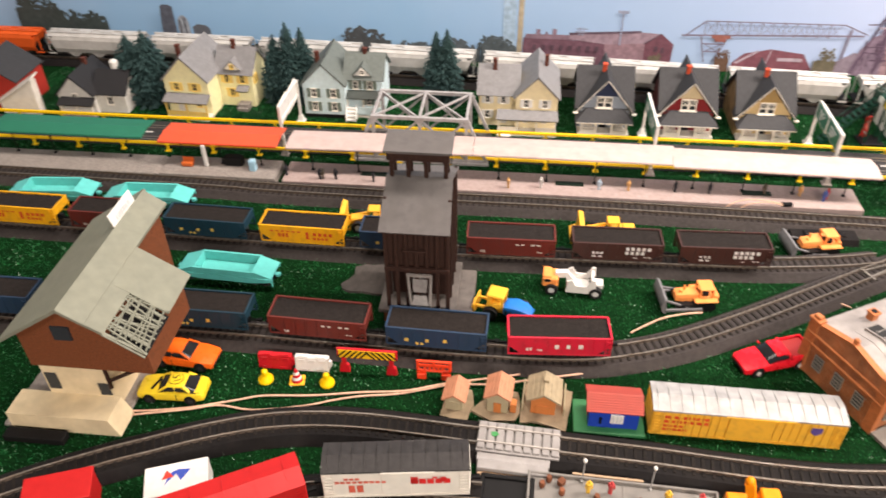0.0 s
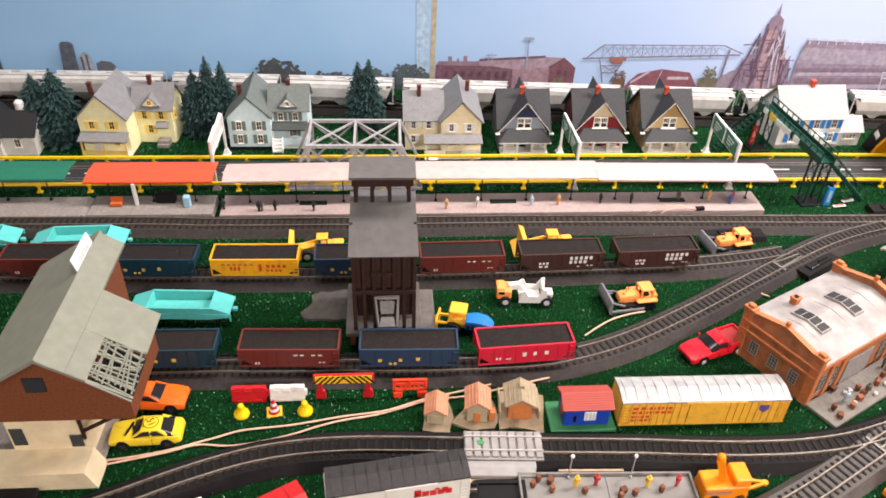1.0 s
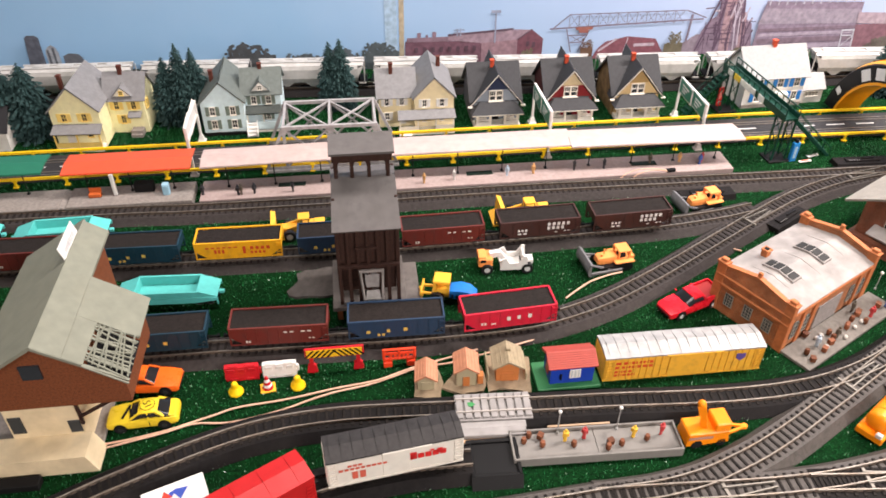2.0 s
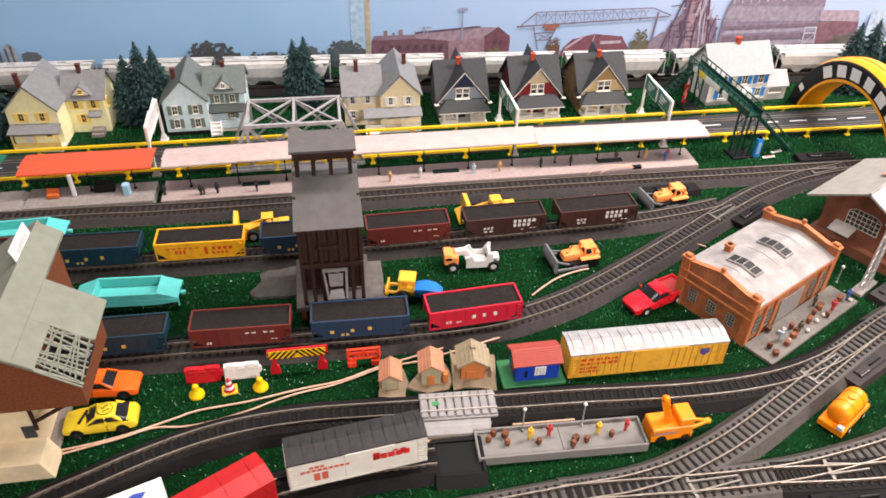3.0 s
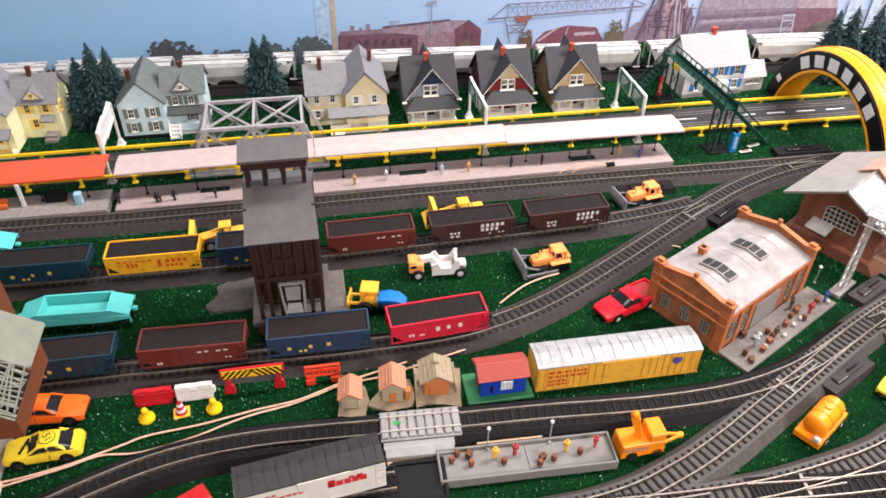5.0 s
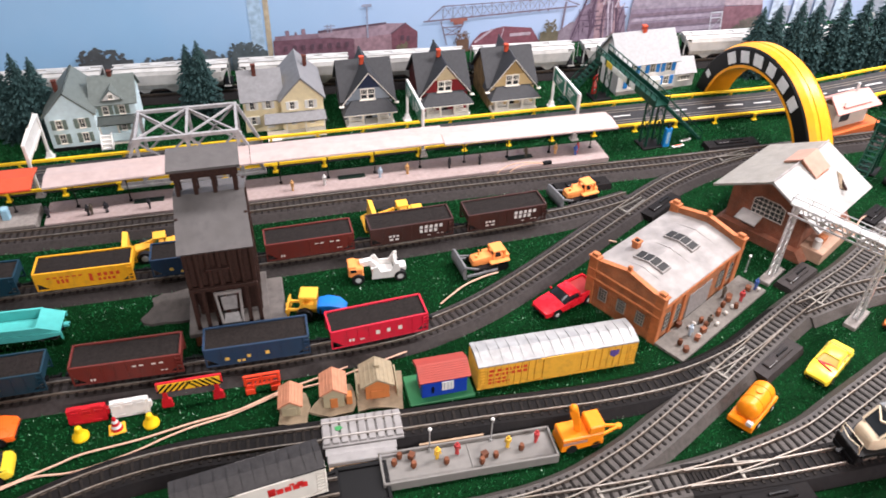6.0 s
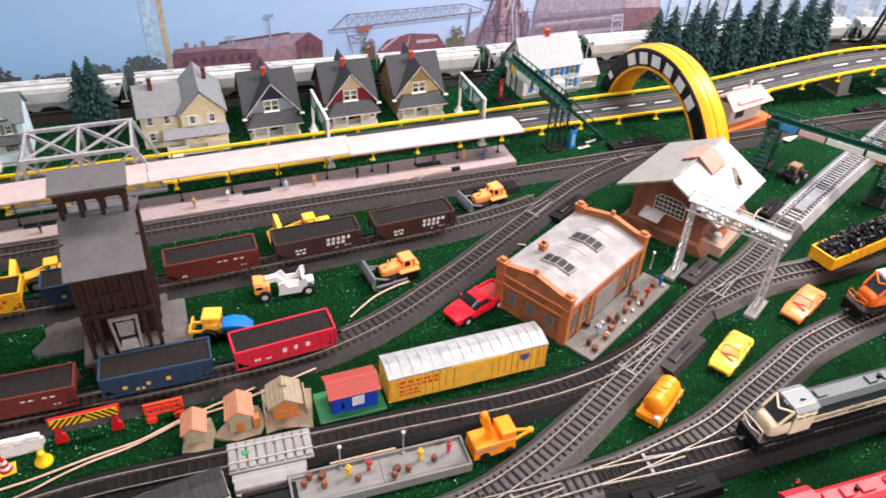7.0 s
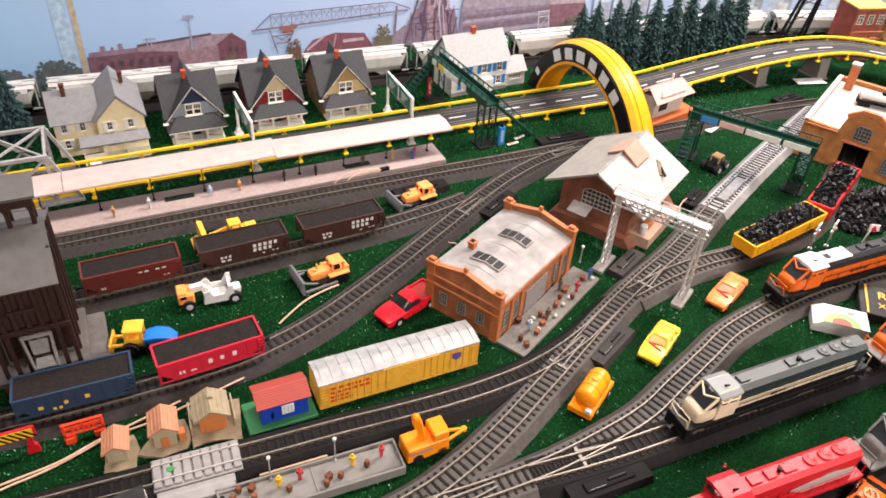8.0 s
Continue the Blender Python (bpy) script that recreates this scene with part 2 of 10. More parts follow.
tb_ = thing("layout_table", "plain timber table frame carrying the model railway", "table", 0.75, -0.31, -0.9)
TIMBER = mat("planed_timber", (0.36, 0.24, 0.14), 0.6, var=0.2, scale=30, bump=0.3)
for x in (-1.9, 0.0, 1.9):
    for y in (-0.70, 0.70):
        part("leg", Mesh().box(x, y, 0.43, 0.07, 0.07, 0.86, ch=0.003), TIMBER, tb_)
for y in (-0.76, 0.76):
    part("apron", Mesh().box(0, y, 0.81, 4.04, 0.025, 0.10, ch=0.002), TIMBER, tb_)
for x in (-1.97, 1.97):
    part("apron", Mesh().box(x, 0, 0.81, 0.025, 1.49, 0.10, ch=0.002), TIMBER, tb_)

# fibres of the grass mat
rng = np.random.default_rng(4)
n = 260000
gx, gy = rng.uniform(-0.5, 1.95, n), rng.uniform(-0.72, 0.42, n)
ang, hgt = rng.uniform(0, 2 * np.pi, n), rng.uniform(0.0012, 0.0036, n)
lx, ly = rng.normal(0, 0.0011, n), rng.normal(0, 0.0011, n)
wd = 0.00048
vv = np.empty((n, 3, 3))
vv[:, 0] = np.stack([gx + wd * np.cos(ang), gy + wd * np.sin(ang), np.zeros(n)], 1)
vv[:, 1] = np.stack([gx - wd * np.cos(ang), gy - wd * np.sin(ang), np.zeros(n)], 1)
vv[:, 2] = np.stack([gx + lx, gy + ly, hgt], 1)
gm = bpy.data.meshes.new("grass_fibres")
gm.from_pydata(vv.reshape(-1, 3).tolist(), [], np.arange(3 * n).reshape(-1, 3).tolist())
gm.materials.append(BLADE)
tagged(new("grass_fibres", gm), "short green fibres of the grass mat", "grass", kind="stuff")
# tiny pale chips: glints on the grass fibres put in as light colour
fl = Mesh()
for i in range(1700):
    x, y = random.uniform(-0.4, 1.5), random.uniform(-0.6, 0.1)
    s = random.uniform(0.0004, 0.0009)
    fl.box(x, y, 0.0018, s, s, s, random.uniform(0, 90))
tagged(part("scatter_flecks", fl, FLECK, smooth=0), "tiny pale flecks standing for glints on the grass mat", "scatter", kind="stuff")


# ---- tracks ----
BED = [(-0.0245, 0.0), (-0.0165, 0.0085), (0.0165, 0.0085), (0.0245, 0.0)]
SLEEPER_MESH = Mesh().box(0, 0, 0.0001, 0.0029, 0.0270, 0.0016, ch=0.0003).data("sleeper", SLEEPER, 0)


def track(pts, label, each=(), z=0.0, bed=True, bed_mat=None, rail_mat=None):
    """A length of track: roadbed, sleepers, two rails. each: a stretch of x in which the sleepers are parts of their own."""
    line = [p + Vector((0, 0, z)) for p in curve(pts, 0.0085)]
    ob = thing("railway_track", label, "railway track", line[0].x, line[0].y, 0, group="model railway tracks")
    off = Matrix.Translation((-line[0].x, -line[0].y, 0))
    if bed:
        part("roadbed", Mesh().sweep(line, BED).moved(off), bed_mat or ROADBED, ob, "grey moulded plastic roadbed" if bed_mat else "dark grey moulded plastic roadbed", smooth=0)
    else:
        part("roadbed", Mesh().sweep(line, [(-0.0165, 0.004), (-0.0165, 0.0085), (0.0165, 0.0085), (0.0165, 0.004)]).moved(off), ROADBED, ob, smooth=0)
    for s in (-1, 1):
        web = [(s * 0.00825 + a, b) for a, b in ((-0.0011, 0.0085), (-0.0011, 0.0090), (-0.0004, 0.0095), (-0.0004, 0.0111), (0.0004, 0.0111), (0.0004, 0.0095), (0.0011, 0.0090), (0.0011, 0.0085))]
        head = [(s * 0.00825 + a, b) for a, b in ((-0.0007, 0.0110), (-0.0008, 0.0119), (-0.0005, 0.0122), (0.0005, 0.0122), (0.0008, 0.0119), (0.0007, 0.0110))]
        rl = part("rail", Mesh().sweep(line, head).moved(off), rail_mat or RAIL, ob, "bright steel rail" if rail_mat else "worn nickel rail", smooth=0)
        part("rail_web", Mesh().sweep(line, web).moved(off), RAILWEB, rl, smooth=0)
    joined = Mesh()
    for i, p in enumerate(line[1:-1]):
        d = line[i + 2] - line[i]
        a = math.degrees(math.atan2(d.y, d.x))
        if each and each[0] < p.x < each[1]:
            s = part("sleeper", SLEEPER_MESH, SLEEPER, ob)
            s.matrix_basis = off @ pose(p.x, p.y, p.z + 0.0085, 0, 0, a)
        else:
            joined.box(p.x, p.y, p.z + 0.0086, 0.0029, 0.0270, 0.0016, a)
    if joined.v:
        tagged(part("sleeper_row", joined.moved(off), SLEEPER, ob, "row of dark brown plastic sleepers", smooth=0), kind="stuff")
    return ob


TRACK_A = [(-1.0, -0.004), (-0.17, -0.013), (0, -0.019), (0.2, -0.021), (0.42, -0.020), (0.67, -0.024), (0.84, -0.028), (0.93, -0.029), (1.02, -0.030),
           (1.144, -0.029), (1.235, -0.029), (1.342, -0.030), (1.433, -0.036), (1.50, -0.042)]
TRACK_B = [(-1.0, -0.105), (-0.4, -0.122), (-0.14, -0.127), (0.0, -0.131), (0.2, -0.134), (0.4, -0.131), (0.55, -0.127), (0.63, -0.123), (0.71, -0.113), (0.77, -0.1)]
TRACK_C = [(-1.0, -0.285), (-0.3, -0.290), (0, -0.291), (0.1, -0.293), (0.2, -0.296), (0.3, -0.298), (0.39, -0.295), (0.446, -0.285), (0.513, -0.261),
           (0.599, -0.216), (0.697, -0.158), (0.77, -0.115), (0.84, -0.078), (0.916, -0.050), (1.0, -0.033)]
TRACK_F = [(-0.98, -1.02), (-0.66, -0.935), (-0.4, -0.76), (-0.2, -0.572), (-0.11, -0.508), (-0.037, -0.4675), (0.0025, -0.4495), (0.0485, -0.4295), (0.097, -0.4130), (0.142, -0.4045), (0.194, -0.4015),
           (0.248, -0.4035), (0.307, -0.4070), (0.354, -0.4095), (0.468, -0.4150), (0.52, -0.4190), (0.583, -0.4225), (0.645, -0.4220), (0.701, -0.4150),
           (0.758, -0.3985), (0.80, -0.3795), (0.84, -0.3600)]
TRACK_G = [(-0.1, -0.56), (0.2, -0.540), (0.42, -0.5245), (0.48, -0.5215), (0.525, -0.5140), (0.558, -0.5035), (0.592, -0.4905), (0.633, -0.4710), (0.675, -0.4485),
           (0.72, -0.4245), (0.785, -0.3890), (0.848, -0.3565), (0.901, -0.3325),
           (0.972, -0.302), (1.077, -0.245)]
TRACK_S = [(1.077, -0.245), (1.189, -0.19), (1.289, -0.143), (1.39, -0.098), (1.47, -0.060)]
TRACK_H = [(0.86, -0.355), (0.93, -0.341), (0.99, -0.337), (1.05, -0.338), (1.15, -0.328), (1.24, -0.295), (1.33, -0.245), (1.42, -0.185)]
TRACK_L = [(0.42, -0.523), (0.487, -0.526), (0.539, -0.529), (0.592, -0.531), (0.648, -0.530), (0.708, -0.523), (0.766, -0.512), (0.82, -0.492), (0.876, -0.471),
           (0.938, -0.449), (1.046, -0.432), (1.141, -0.43), (1.3, -0.44), (1.6, -0.45)]
TRACK_M = [(0.62, -0.532), (0.713, -0.540), (0.85, -0.543), (1.06, -0.547), (1.3, -0.55), (1.6, -0.55)]
TRACK_N = [(0.3, -0.60), (0.55, -0.625), (0.744, -0.636), (0.9, -0.642), (1.2, -0.645), (1.6, -0.645)]
TRACK_R = [(-1.2, 0.375), (-0.3, 0.362), (0.1, 0.345), (0.5, 0.318), (0.85, 0.295), (1.05, 0.290), (1.20, 0.280), (1.40, 0.264), (1.58, 0.244), (1.75, 0.200), (1.90, 0.140), (2.05, 0.060)]
TRACKS = [
    (TRACK_A, "straight black track beside the station platform", ()),
    (TRACK_B, "spur track under the upper row of hopper wagons", ()),
    (TRACK_C, "track curving up past the coal tower", ()),
    (TRACK_F, "long curved track before the small huts", (0.02, 0.8)),
    (TRACK_G, "diagonal track crossing the yard under the signal gantry", (0.45, 1.1)),
    (TRACK_H, "curved siding under the coal gondolas", (0.9, 1.03)),
    (TRACK_L, "curved track sweeping through the front yard", (0.5, 1.0)),
    (TRACK_M, "front track under the silver locomotive", ()),
    (TRACK_N, "front track under the red locomotive", ()),
    (TRACK_R, "rear track along the printed backdrop", ()),
]
for i, (pts, label, each) in enumerate(TRACKS):
    track(pts, label, each, z=0.00015 * i, bed_mat=GREYBED if pts in (TRACK_G, TRACK_H, TRACK_L) else MIDBED if pts in (TRACK_A, TRACK_B, TRACK_C) else None)

SILVERBED = mat("silver_grey_roadbed", (0.36, 0.35, 0.34), 0.4, metal=0.35, var=0.15, scale=120, bump=0.2, dirt=(0.16, 0.15, 0.14), dirt_amt=0.5)
silver = track(TRACK_S, "silver-grey straight track beyond the signal gantry", (1.08, 1.35), z=0.0016, bed_mat=SILVERBED, rail_mat=STEEL)
part("rerailer_plate", Mesh().box(0.060, 0.0295, 0.0118, 0.076, 0.0130, 0.0016, 26.2, ch=0.0004), mat("satin_steel_plate", (0.30, 0.295, 0.29), 0.35, metal=0.6, var=0.2, scale=120), silver, "plain bright metal plate between the rails")

# ---- printed backdrop ----
sky = bpy.data.materials.new("printed_sky")
sky.use_nodes = True
_n, _l = sky.node_tree.nodes, sky.node_tree.links
_p = _n["Principled BSDF"]
_tc, _sx, _cr, _nz, _mx = (_n.new(k) for k in ("ShaderNodeTexCoord", "ShaderNodeSeparateXYZ", "ShaderNodeValToRGB", "ShaderNodeTexNoise", "ShaderNodeMix"))
_l.new(_tc.outputs["Object"], _sx.inputs[0])
_mr = _n.new("ShaderNodeMapRange")
_mr.inputs[1].default_value, _mr.inputs[2].default_value = 0.10, 0.95
_l.new(_sx.outputs[0], _mr.inputs[0])
_l.new(_mr.outputs[0], _cr.inputs[0])
_cr.color_ramp.elements[0].color = (0.27, 0.47, 0.70, 1)
_cr.color_ramp.elements[1].color = (0.47, 0.57, 0.80, 1)
_nz.inputs["Scale"].default_value, _nz.inputs["Detail"].default_value = 4.0, 5
_l.new(_tc.outputs["Object"], _nz.inputs["Vector"])
_mx.data_type = "RGBA"
_mx.inputs[7].default_value = (0.45, 0.58, 0.76, 1)
_nr = _n.new("ShaderNodeMapRange")
_nr.inputs[1].default_value, _nr.inputs[2].default_value, _nr.inputs[4].default_value = 0.45, 0.75, 0.3
_l.new(_nz.outputs["Fac"], _nr.inputs[0]), _l.new(_nr.outputs[0], _mx.inputs[0]), _l.new(_cr.outputs[0], _mx.inputs[6])
_l.new(_mx.outputs[2], _p.inputs["Base Color"])
_p.inputs["Roughness"].default_value = 0.38

BACK = 0.43      # the print's front face
backdrop = tagged(part("backdrop", Mesh().box(0.75, BACK + 0.004, 0.30, 4.6, 0.008, 0.72), sky), "printed poster of a hazy sky and steelworks", "backdrop", kind="structure")


def ink(r, g, b):
    return mat("printed_ink", (r, g, b), 0.5, var=0.22, scale=110, bump=0.0, fine=500, dirt=(r * 0.55, g * 0.55, b * 0.6), dirt_amt=0.4, dirt_scale=70)


INK_TREE, INK_STEEL = ink(0.055, 0.070, 0.068), ink(0.20, 0.16, 0.21)
_lay = [0]


def printed(name, polys, material, label=""):
    """A flat printed shape on the poster: polygons of (x, z)."""
    _lay[0] += 1
    m = Mesh()
    y = BACK - 0.0003 - 0.00016 * _lay[0]
    for i, poly in enumerate(polys):
        m.prism(poly, "y", y - 5e-7 * i, y + 0.0001)
    ob = part(name, m, material, None, smooth=0)
    ob.parent = backdrop
    ob.matrix_parent_inverse = backdrop.matrix_world.inverted()
    if label:
        tagged(ob, label)
    return ob


def rect(x0, x1, z0, z1):
    return [(x0, z0), (x1, z0), (x1, z1), (x0, z1)]


def strut(x0, z0, x1, z1, w):
    d = Vector((x1 - x0, z1 - z0)).normalized() * w / 2
    return [(x0 - d.y, z0 + d.x), (x1 - d.y, z1 + d.x), (x1 + d.y, z1 - d.x), (x0 + d.y, z0 - d.x)]


def blobs(cx, cz, w, h, n, seed):
    """A clump of printed trees: many small ragged tufts under a rounded, uneven outline."""
    r = random.Random(seed)
    lobes = [(cx + w * r.uniform(-0.62, 0.62), r.uniform(0.30, 0.5) * w, cz + h * r.uniform(0.15, 0.55)) for _ in range(4)] + [(cx, 0.8 * w, cz + 0.25 * h)]
    out = [rect(cx - w * 0.92, cx + w * 0.92, cz - h - 0.02, cz - 0.25 * h)]
    for i in range(3 * n):
        lx, lw, lz = lobes[i % len(lobes)]
        a, d = r.uniform(0, math.pi), math.sqrt(r.random())
        px, pz = lx + lw * d * math.cos(a), cz - 0.45 * h + (lz - cz + 0.45 * h) * d * math.sin(a)
        q = r.uniform(0.035, 0.075) * w + 0.0010
        out.append([(px + q * r.uniform(0.7, 1.2) * math.cos(k * 1.0472), pz + q * r.uniform(0.6, 1.1) * math.sin(k * 1.0472)) for k in range(6)])
    return out


# ---- road with guard rails ----
ASPHALT = mat("black_road", (0.030, 0.030, 0.032), 0.7, var=0.25, scale=300, bump=0.4, dirt=(0.07, 0.06, 0.055), dirt_amt=0.4)
ROAD = [(-1.2, 0.118, 0.004), (-0.4, 0.118, 0.004), (0.2, 0.118, 0.004), (0.8, 0.118, 0.004), (1.0, 0.114, 0.005), (1.12, 0.106, 0.008), (1.22, 0.098, 0.017), (1.33, 0.092, 0.031),
        (1.44, 0.082, 0.045), (1.54, 0.074, 0.051), (1.63, 0.054, 0.053), (1.69, 0.006, 0.053), (1.73, -0.07, 0.053), (1.76, -0.17, 0.053)]
road_line = curve(ROAD, 0.01)
road = tagged(part("road", Mesh().sweep(road_line, [(-0.034, -0.001), (-0.034, 0.003), (0.034, 0.003), (0.034, -0.001)]), ASPHALT, smooth=0),
              "black slot-car road with white dashes, rising on piers", "road", kind="structure")
for lane in (-0.0205, -0.0135, 0.0135, 0.0205):
    part("slot", Mesh().sweep(road_line, [(lane - 0.0012, 0.0030), (lane - 0.0012, 0.0034), (lane + 0.0012, 0.0034), (lane + 0.0012, 0.0030)]), RAIL, road, "dull metal lane strip", smooth=0)
for i in range(4, len(road_line) - 4, 5):
    if i % 25 != 9:
        part("dash", Mesh().sweep(road_line[i:i + 4], [(-0.0013, 0.003), (-0.0013, 0.0034), (0.0013, 0.0034), (0.0013, 0.003)]), WHITE, road, smooth=0)


def offset_line(line, d, dz=0.0):
    out = []
    for i, p in enumerate(line):
        t = line[min(i + 1, len(line) - 1)] - line[max(i - 1, 0)]
        s = Vector((t.y, -t.x, 0)).normalized()
        out.append(p + s * d + Vector((0, 0, dz)))
    return out


for side, lab in ((1, "yellow plastic guard rail along the near road edge"), (-1, "yellow plastic guard rail along the far road edge")):
    rail_line = offset_line(road_line, 0.0385 * side)
    g = thing("guard_rail", lab, "guard rail", rail_line[0].x, rail_line[0].y, 0, group="road guard rails")
    off = Matrix.Translation((-rail_line[0].x, -rail_line[0].y, 0))
    part("rail", Mesh().sweep(rail_line, [(-0.0010, 0.0058), (-0.0020, 0.0066), (-0.0008, 0.0080), (-0.0020, 0.0094), (-0.0010, 0.0104), (0.0010, 0.0104), (0.0020, 0.0094), (0.0008, 0.0080), (0.0020, 0.0066), (0.0010, 0.0058)]).moved(off), RAILYEL, g, smooth=0)
    for i in range(3, len(rail_line) - 2, 7):
        p = rail_line[i]
        yo = p.y - 0.0024 * side
        part("bracket", Mesh().box(p.x, yo, p.z + 0.0025, 0.0036, 0.0030, 0.0125, ch=0.0006).box(p.x, yo, p.z + 0.0072, 0.0072, 0.0034, 0.0030, ch=0.0006).box(p.x, yo, p.z - 0.0028, 0.0080, 0.0064, 0.0024, ch=0.0006).moved(off), RAILYEL, g)
for x, y, h in ((1.455, 0.050, 0.043), (1.595, 0.035, 0.050), (1.722, -0.085, 0.050)):
    b = thing("road_pier", "grey concrete-coloured plastic pier under the rising road", "pier", x, y + 0.03, 0, group="road piers")
    part("column", Mesh().prism([(-0.022, 0), (0.022, 0), (0.016, h), (-0.016, h)], "x", -0.012, 0.012), CONCRETE, b)
    part("footing", Mesh().box(0, 0, 0.0015, 0.03, 0.05, 0.003, ch=0.0005), CONCRETE, b)


# ---- station platforms ----
PLAT = mat("pinkish_platform", (0.345, 0.272, 0.255), 0.75, var=0.12, scale=200, bump=0.3, dirt=(0.26, 0.19, 0.18), dirt_amt=0.45)
ROOFW = mat("pale_pink_roof", (0.485, 0.380, 0.352), 0.5, var=0.08, scale=90, bump=0.15, dirt=(0.40, 0.30, 0.27), dirt_amt=0.4)


def canopy_section(xa, xb, ya, yb, w, zr):
    """A shallow-pitched roof length whose near edge runs from (xa, ya) to (xb, yb)."""
    m = Mesh()
    prof = [(0, zr - 0.002), (0, zr), (w / 2, zr + 0.003), (w, zr), (w, zr - 0.002), (w / 2, zr + 0.0005)]
    m.add([(xa, ya + a, b) for a, b in prof] + [(xb, yb + a, b) for a, b in prof],
          [(i, (i + 1) % 6, 6 + (i + 1) % 6, 6 + i) for i in range(6)] + [(5, 4, 3, 2, 1, 0), (6, 7, 8, 9, 10, 11)])
    return m


def platform(x0, x1, y0, y1, roof_mat, plat_mat, label, posts, zr=0.0500, plan_roof=None, h=0.010, sections=()):
    p = thing("station_platform", label, "station platform", x0, y0, 0, group="station platforms")
    off = Matrix.Translation((-x0, -y0, 0))
    part("deck", Mesh().box((x0 + x1) / 2, (y0 + y1) / 2, h / 2, x1 - x0, y1 - y0, h, ch=0.0008).moved(off), plat_mat, p)
    rx0, rx1, ry0, ry1 = plan_roof
    ym = (ry0 + ry1) / 2
    for xa, xb, ya, yb in sections or ((rx0, rx1, ry0, ry0),):
        roof = part("roof", canopy_section(xa, xb, ya, yb, ry1 - ry0, zr).moved(off), roof_mat, p, smooth=0)
        part("fascia", beam(Mesh(), (xa, ya, zr - 0.0016), (xb, yb, zr - 0.0016), 0.0016).moved(off), roof_mat, roof)
    for i in range(posts):
        x = rx0 + (rx1 - rx0) * (i + 0.5) / posts
        part("post", Mesh().cyl((x, ry0 + 0.009, h), (x, ry0 + 0.009, zr), 0.0008, 8).box(x, ry0 + 0.009, h + 0.0008, 0.004, 0.004, 0.0015).moved(off), DARK, p)
        part("bracket", Mesh().box(x, ym, zr - 0.0015, 0.0012, 0.034, 0.0015).moved(off), DARK, p)
    return p


white_platform = platform(0.006, 0.780, -0.001, 0.050, ROOFW, PLAT, "long pinkish platform under a pale canopy roof", 12, plan_roof=(0.011, 0.795, 0.022, 0.070),
                          sections=((0.011, 0.2685, 0.021, 0.0262), (0.2695, 0.540, 0.0262, 0.0254), (0.5345, 0.795, 0.0200, 0.0145)))
# dark green plates laid on the deck: the holes' shade put into their colour
for x in (0.132, 0.402, 0.650):
    part("pit", Mesh().box(x - 0.006, 0.028, 0.0102, 0.038, 0.010, 0.0012), paint(0.006, 0.018, 0.010, 0.7), white_platform, "dark green plate standing for a shaded hole in the deck")
red_platform = platform(-0.170, -0.003, -0.002, 0.046, paint(0.62, 0.085, 0.035, 0.45), CONCRETE, "grey platform under a flat orange-red canopy roof", 3, plan_roof=(-0.173, -0.002, 0.022, 0.075), h=0.013)
part("bench", Mesh().box(0.035, 0.022, 0.0165, 0.016, 0.007, 0.006, ch=0.0008).box(0.035, 0.027, 0.021, 0.016, 0.0015, 0.008), paint(0.55, 0.12, 0.03), red_platform, "orange bench")
part("pillar", Mesh().box(0.062, 0.024, 0.030, 0.005, 0.005, 0.034, ch=0.0006), WHITE, red_platform, "white pillar")
part("ticket_hut", Mesh().box(0.100, 0.032, 0.020, 0.026, 0.012, 0.014, ch=0.001), DARK, red_platform, "dark ticket hut")
part("phone_booth", Mesh().box(0.131, 0.020, 0.021, 0.009, 0.009, 0.017, ch=0.0008).box(0.131, 0.0152, 0.023, 0.006, 0.0006, 0.009), paint(0.30, 0.50, 0.62), red_platform, "pale blue booth")
green_platform = platform(-0.46, -0.178, -0.002, 0.046, paint(0.02, 0.15, 0.09, 0.45), CONCRETE, "grey platform under a dark green canopy roof", 4, plan_roof=(-0.43, -0.20, 0.030, 0.080), h=0.012)
part("ramp", Mesh().prism([(0.28, 0), (0.28, 0.012), (0.32, 0.0005), (0.32, 0)], "y", 0.002, 0.046), CONCRETE, green_platform)


# ---- houses ----
def window(parent, x, y, z, w, h, frame_mat, shutter=None, side=False, pane=GLASS):
    """A small window on a wall that looks to -y (side: to +x); frame, panes, glazing bars, shutters."""
    turn = Matrix.Translation((x, y, z)) @ Matrix.Rotation(radians(90 if side else 0), 4, "Z")
    w, h = w * 1.18, h * 1.14
    f = Mesh()
    t = w * 0.13
    a, b = w / 2 * 1.05, h / 2 + t / 2
    f.rim([(-a, -b), (a, -b), (a, b), (-a, b)], t, -0.0009, 0.0009)
    wob = part("window", f.moved(turn), frame_mat, parent, smooth=0)
    part("sill", Mesh().box(0, -0.0010, -h / 2 - t * 0.4, w * 1.2, 0.0022, t).moved(turn), frame_mat, wob)
    part("glazing_bar", Mesh().box(0, 0, 0, w * 0.86, 0.0012, t * 0.6).box(0, 0, 0, t * 0.55, 0.0012, h * 0.95).moved(turn), frame_mat, wob)
    part("glazing_bar", Mesh().box(0, 0, 0, t * 0.6, 0.0010, h * 0.9).moved(turn), frame_mat, wob)
    part("pane", Mesh().box(0, 0.0002, 0, w * 0.95, 0.0006, h * 0.95).moved(turn), pane, wob)
    if shutter:
        for sx in (-1, 1):
            part("shutter", Mesh().box(sx * (w / 2 + w * 0.42), -0.0004, 0, w * 0.68, 0.0014, h * 1.08, ch=0.0002).moved(turn), shutter, wob)
    return wob


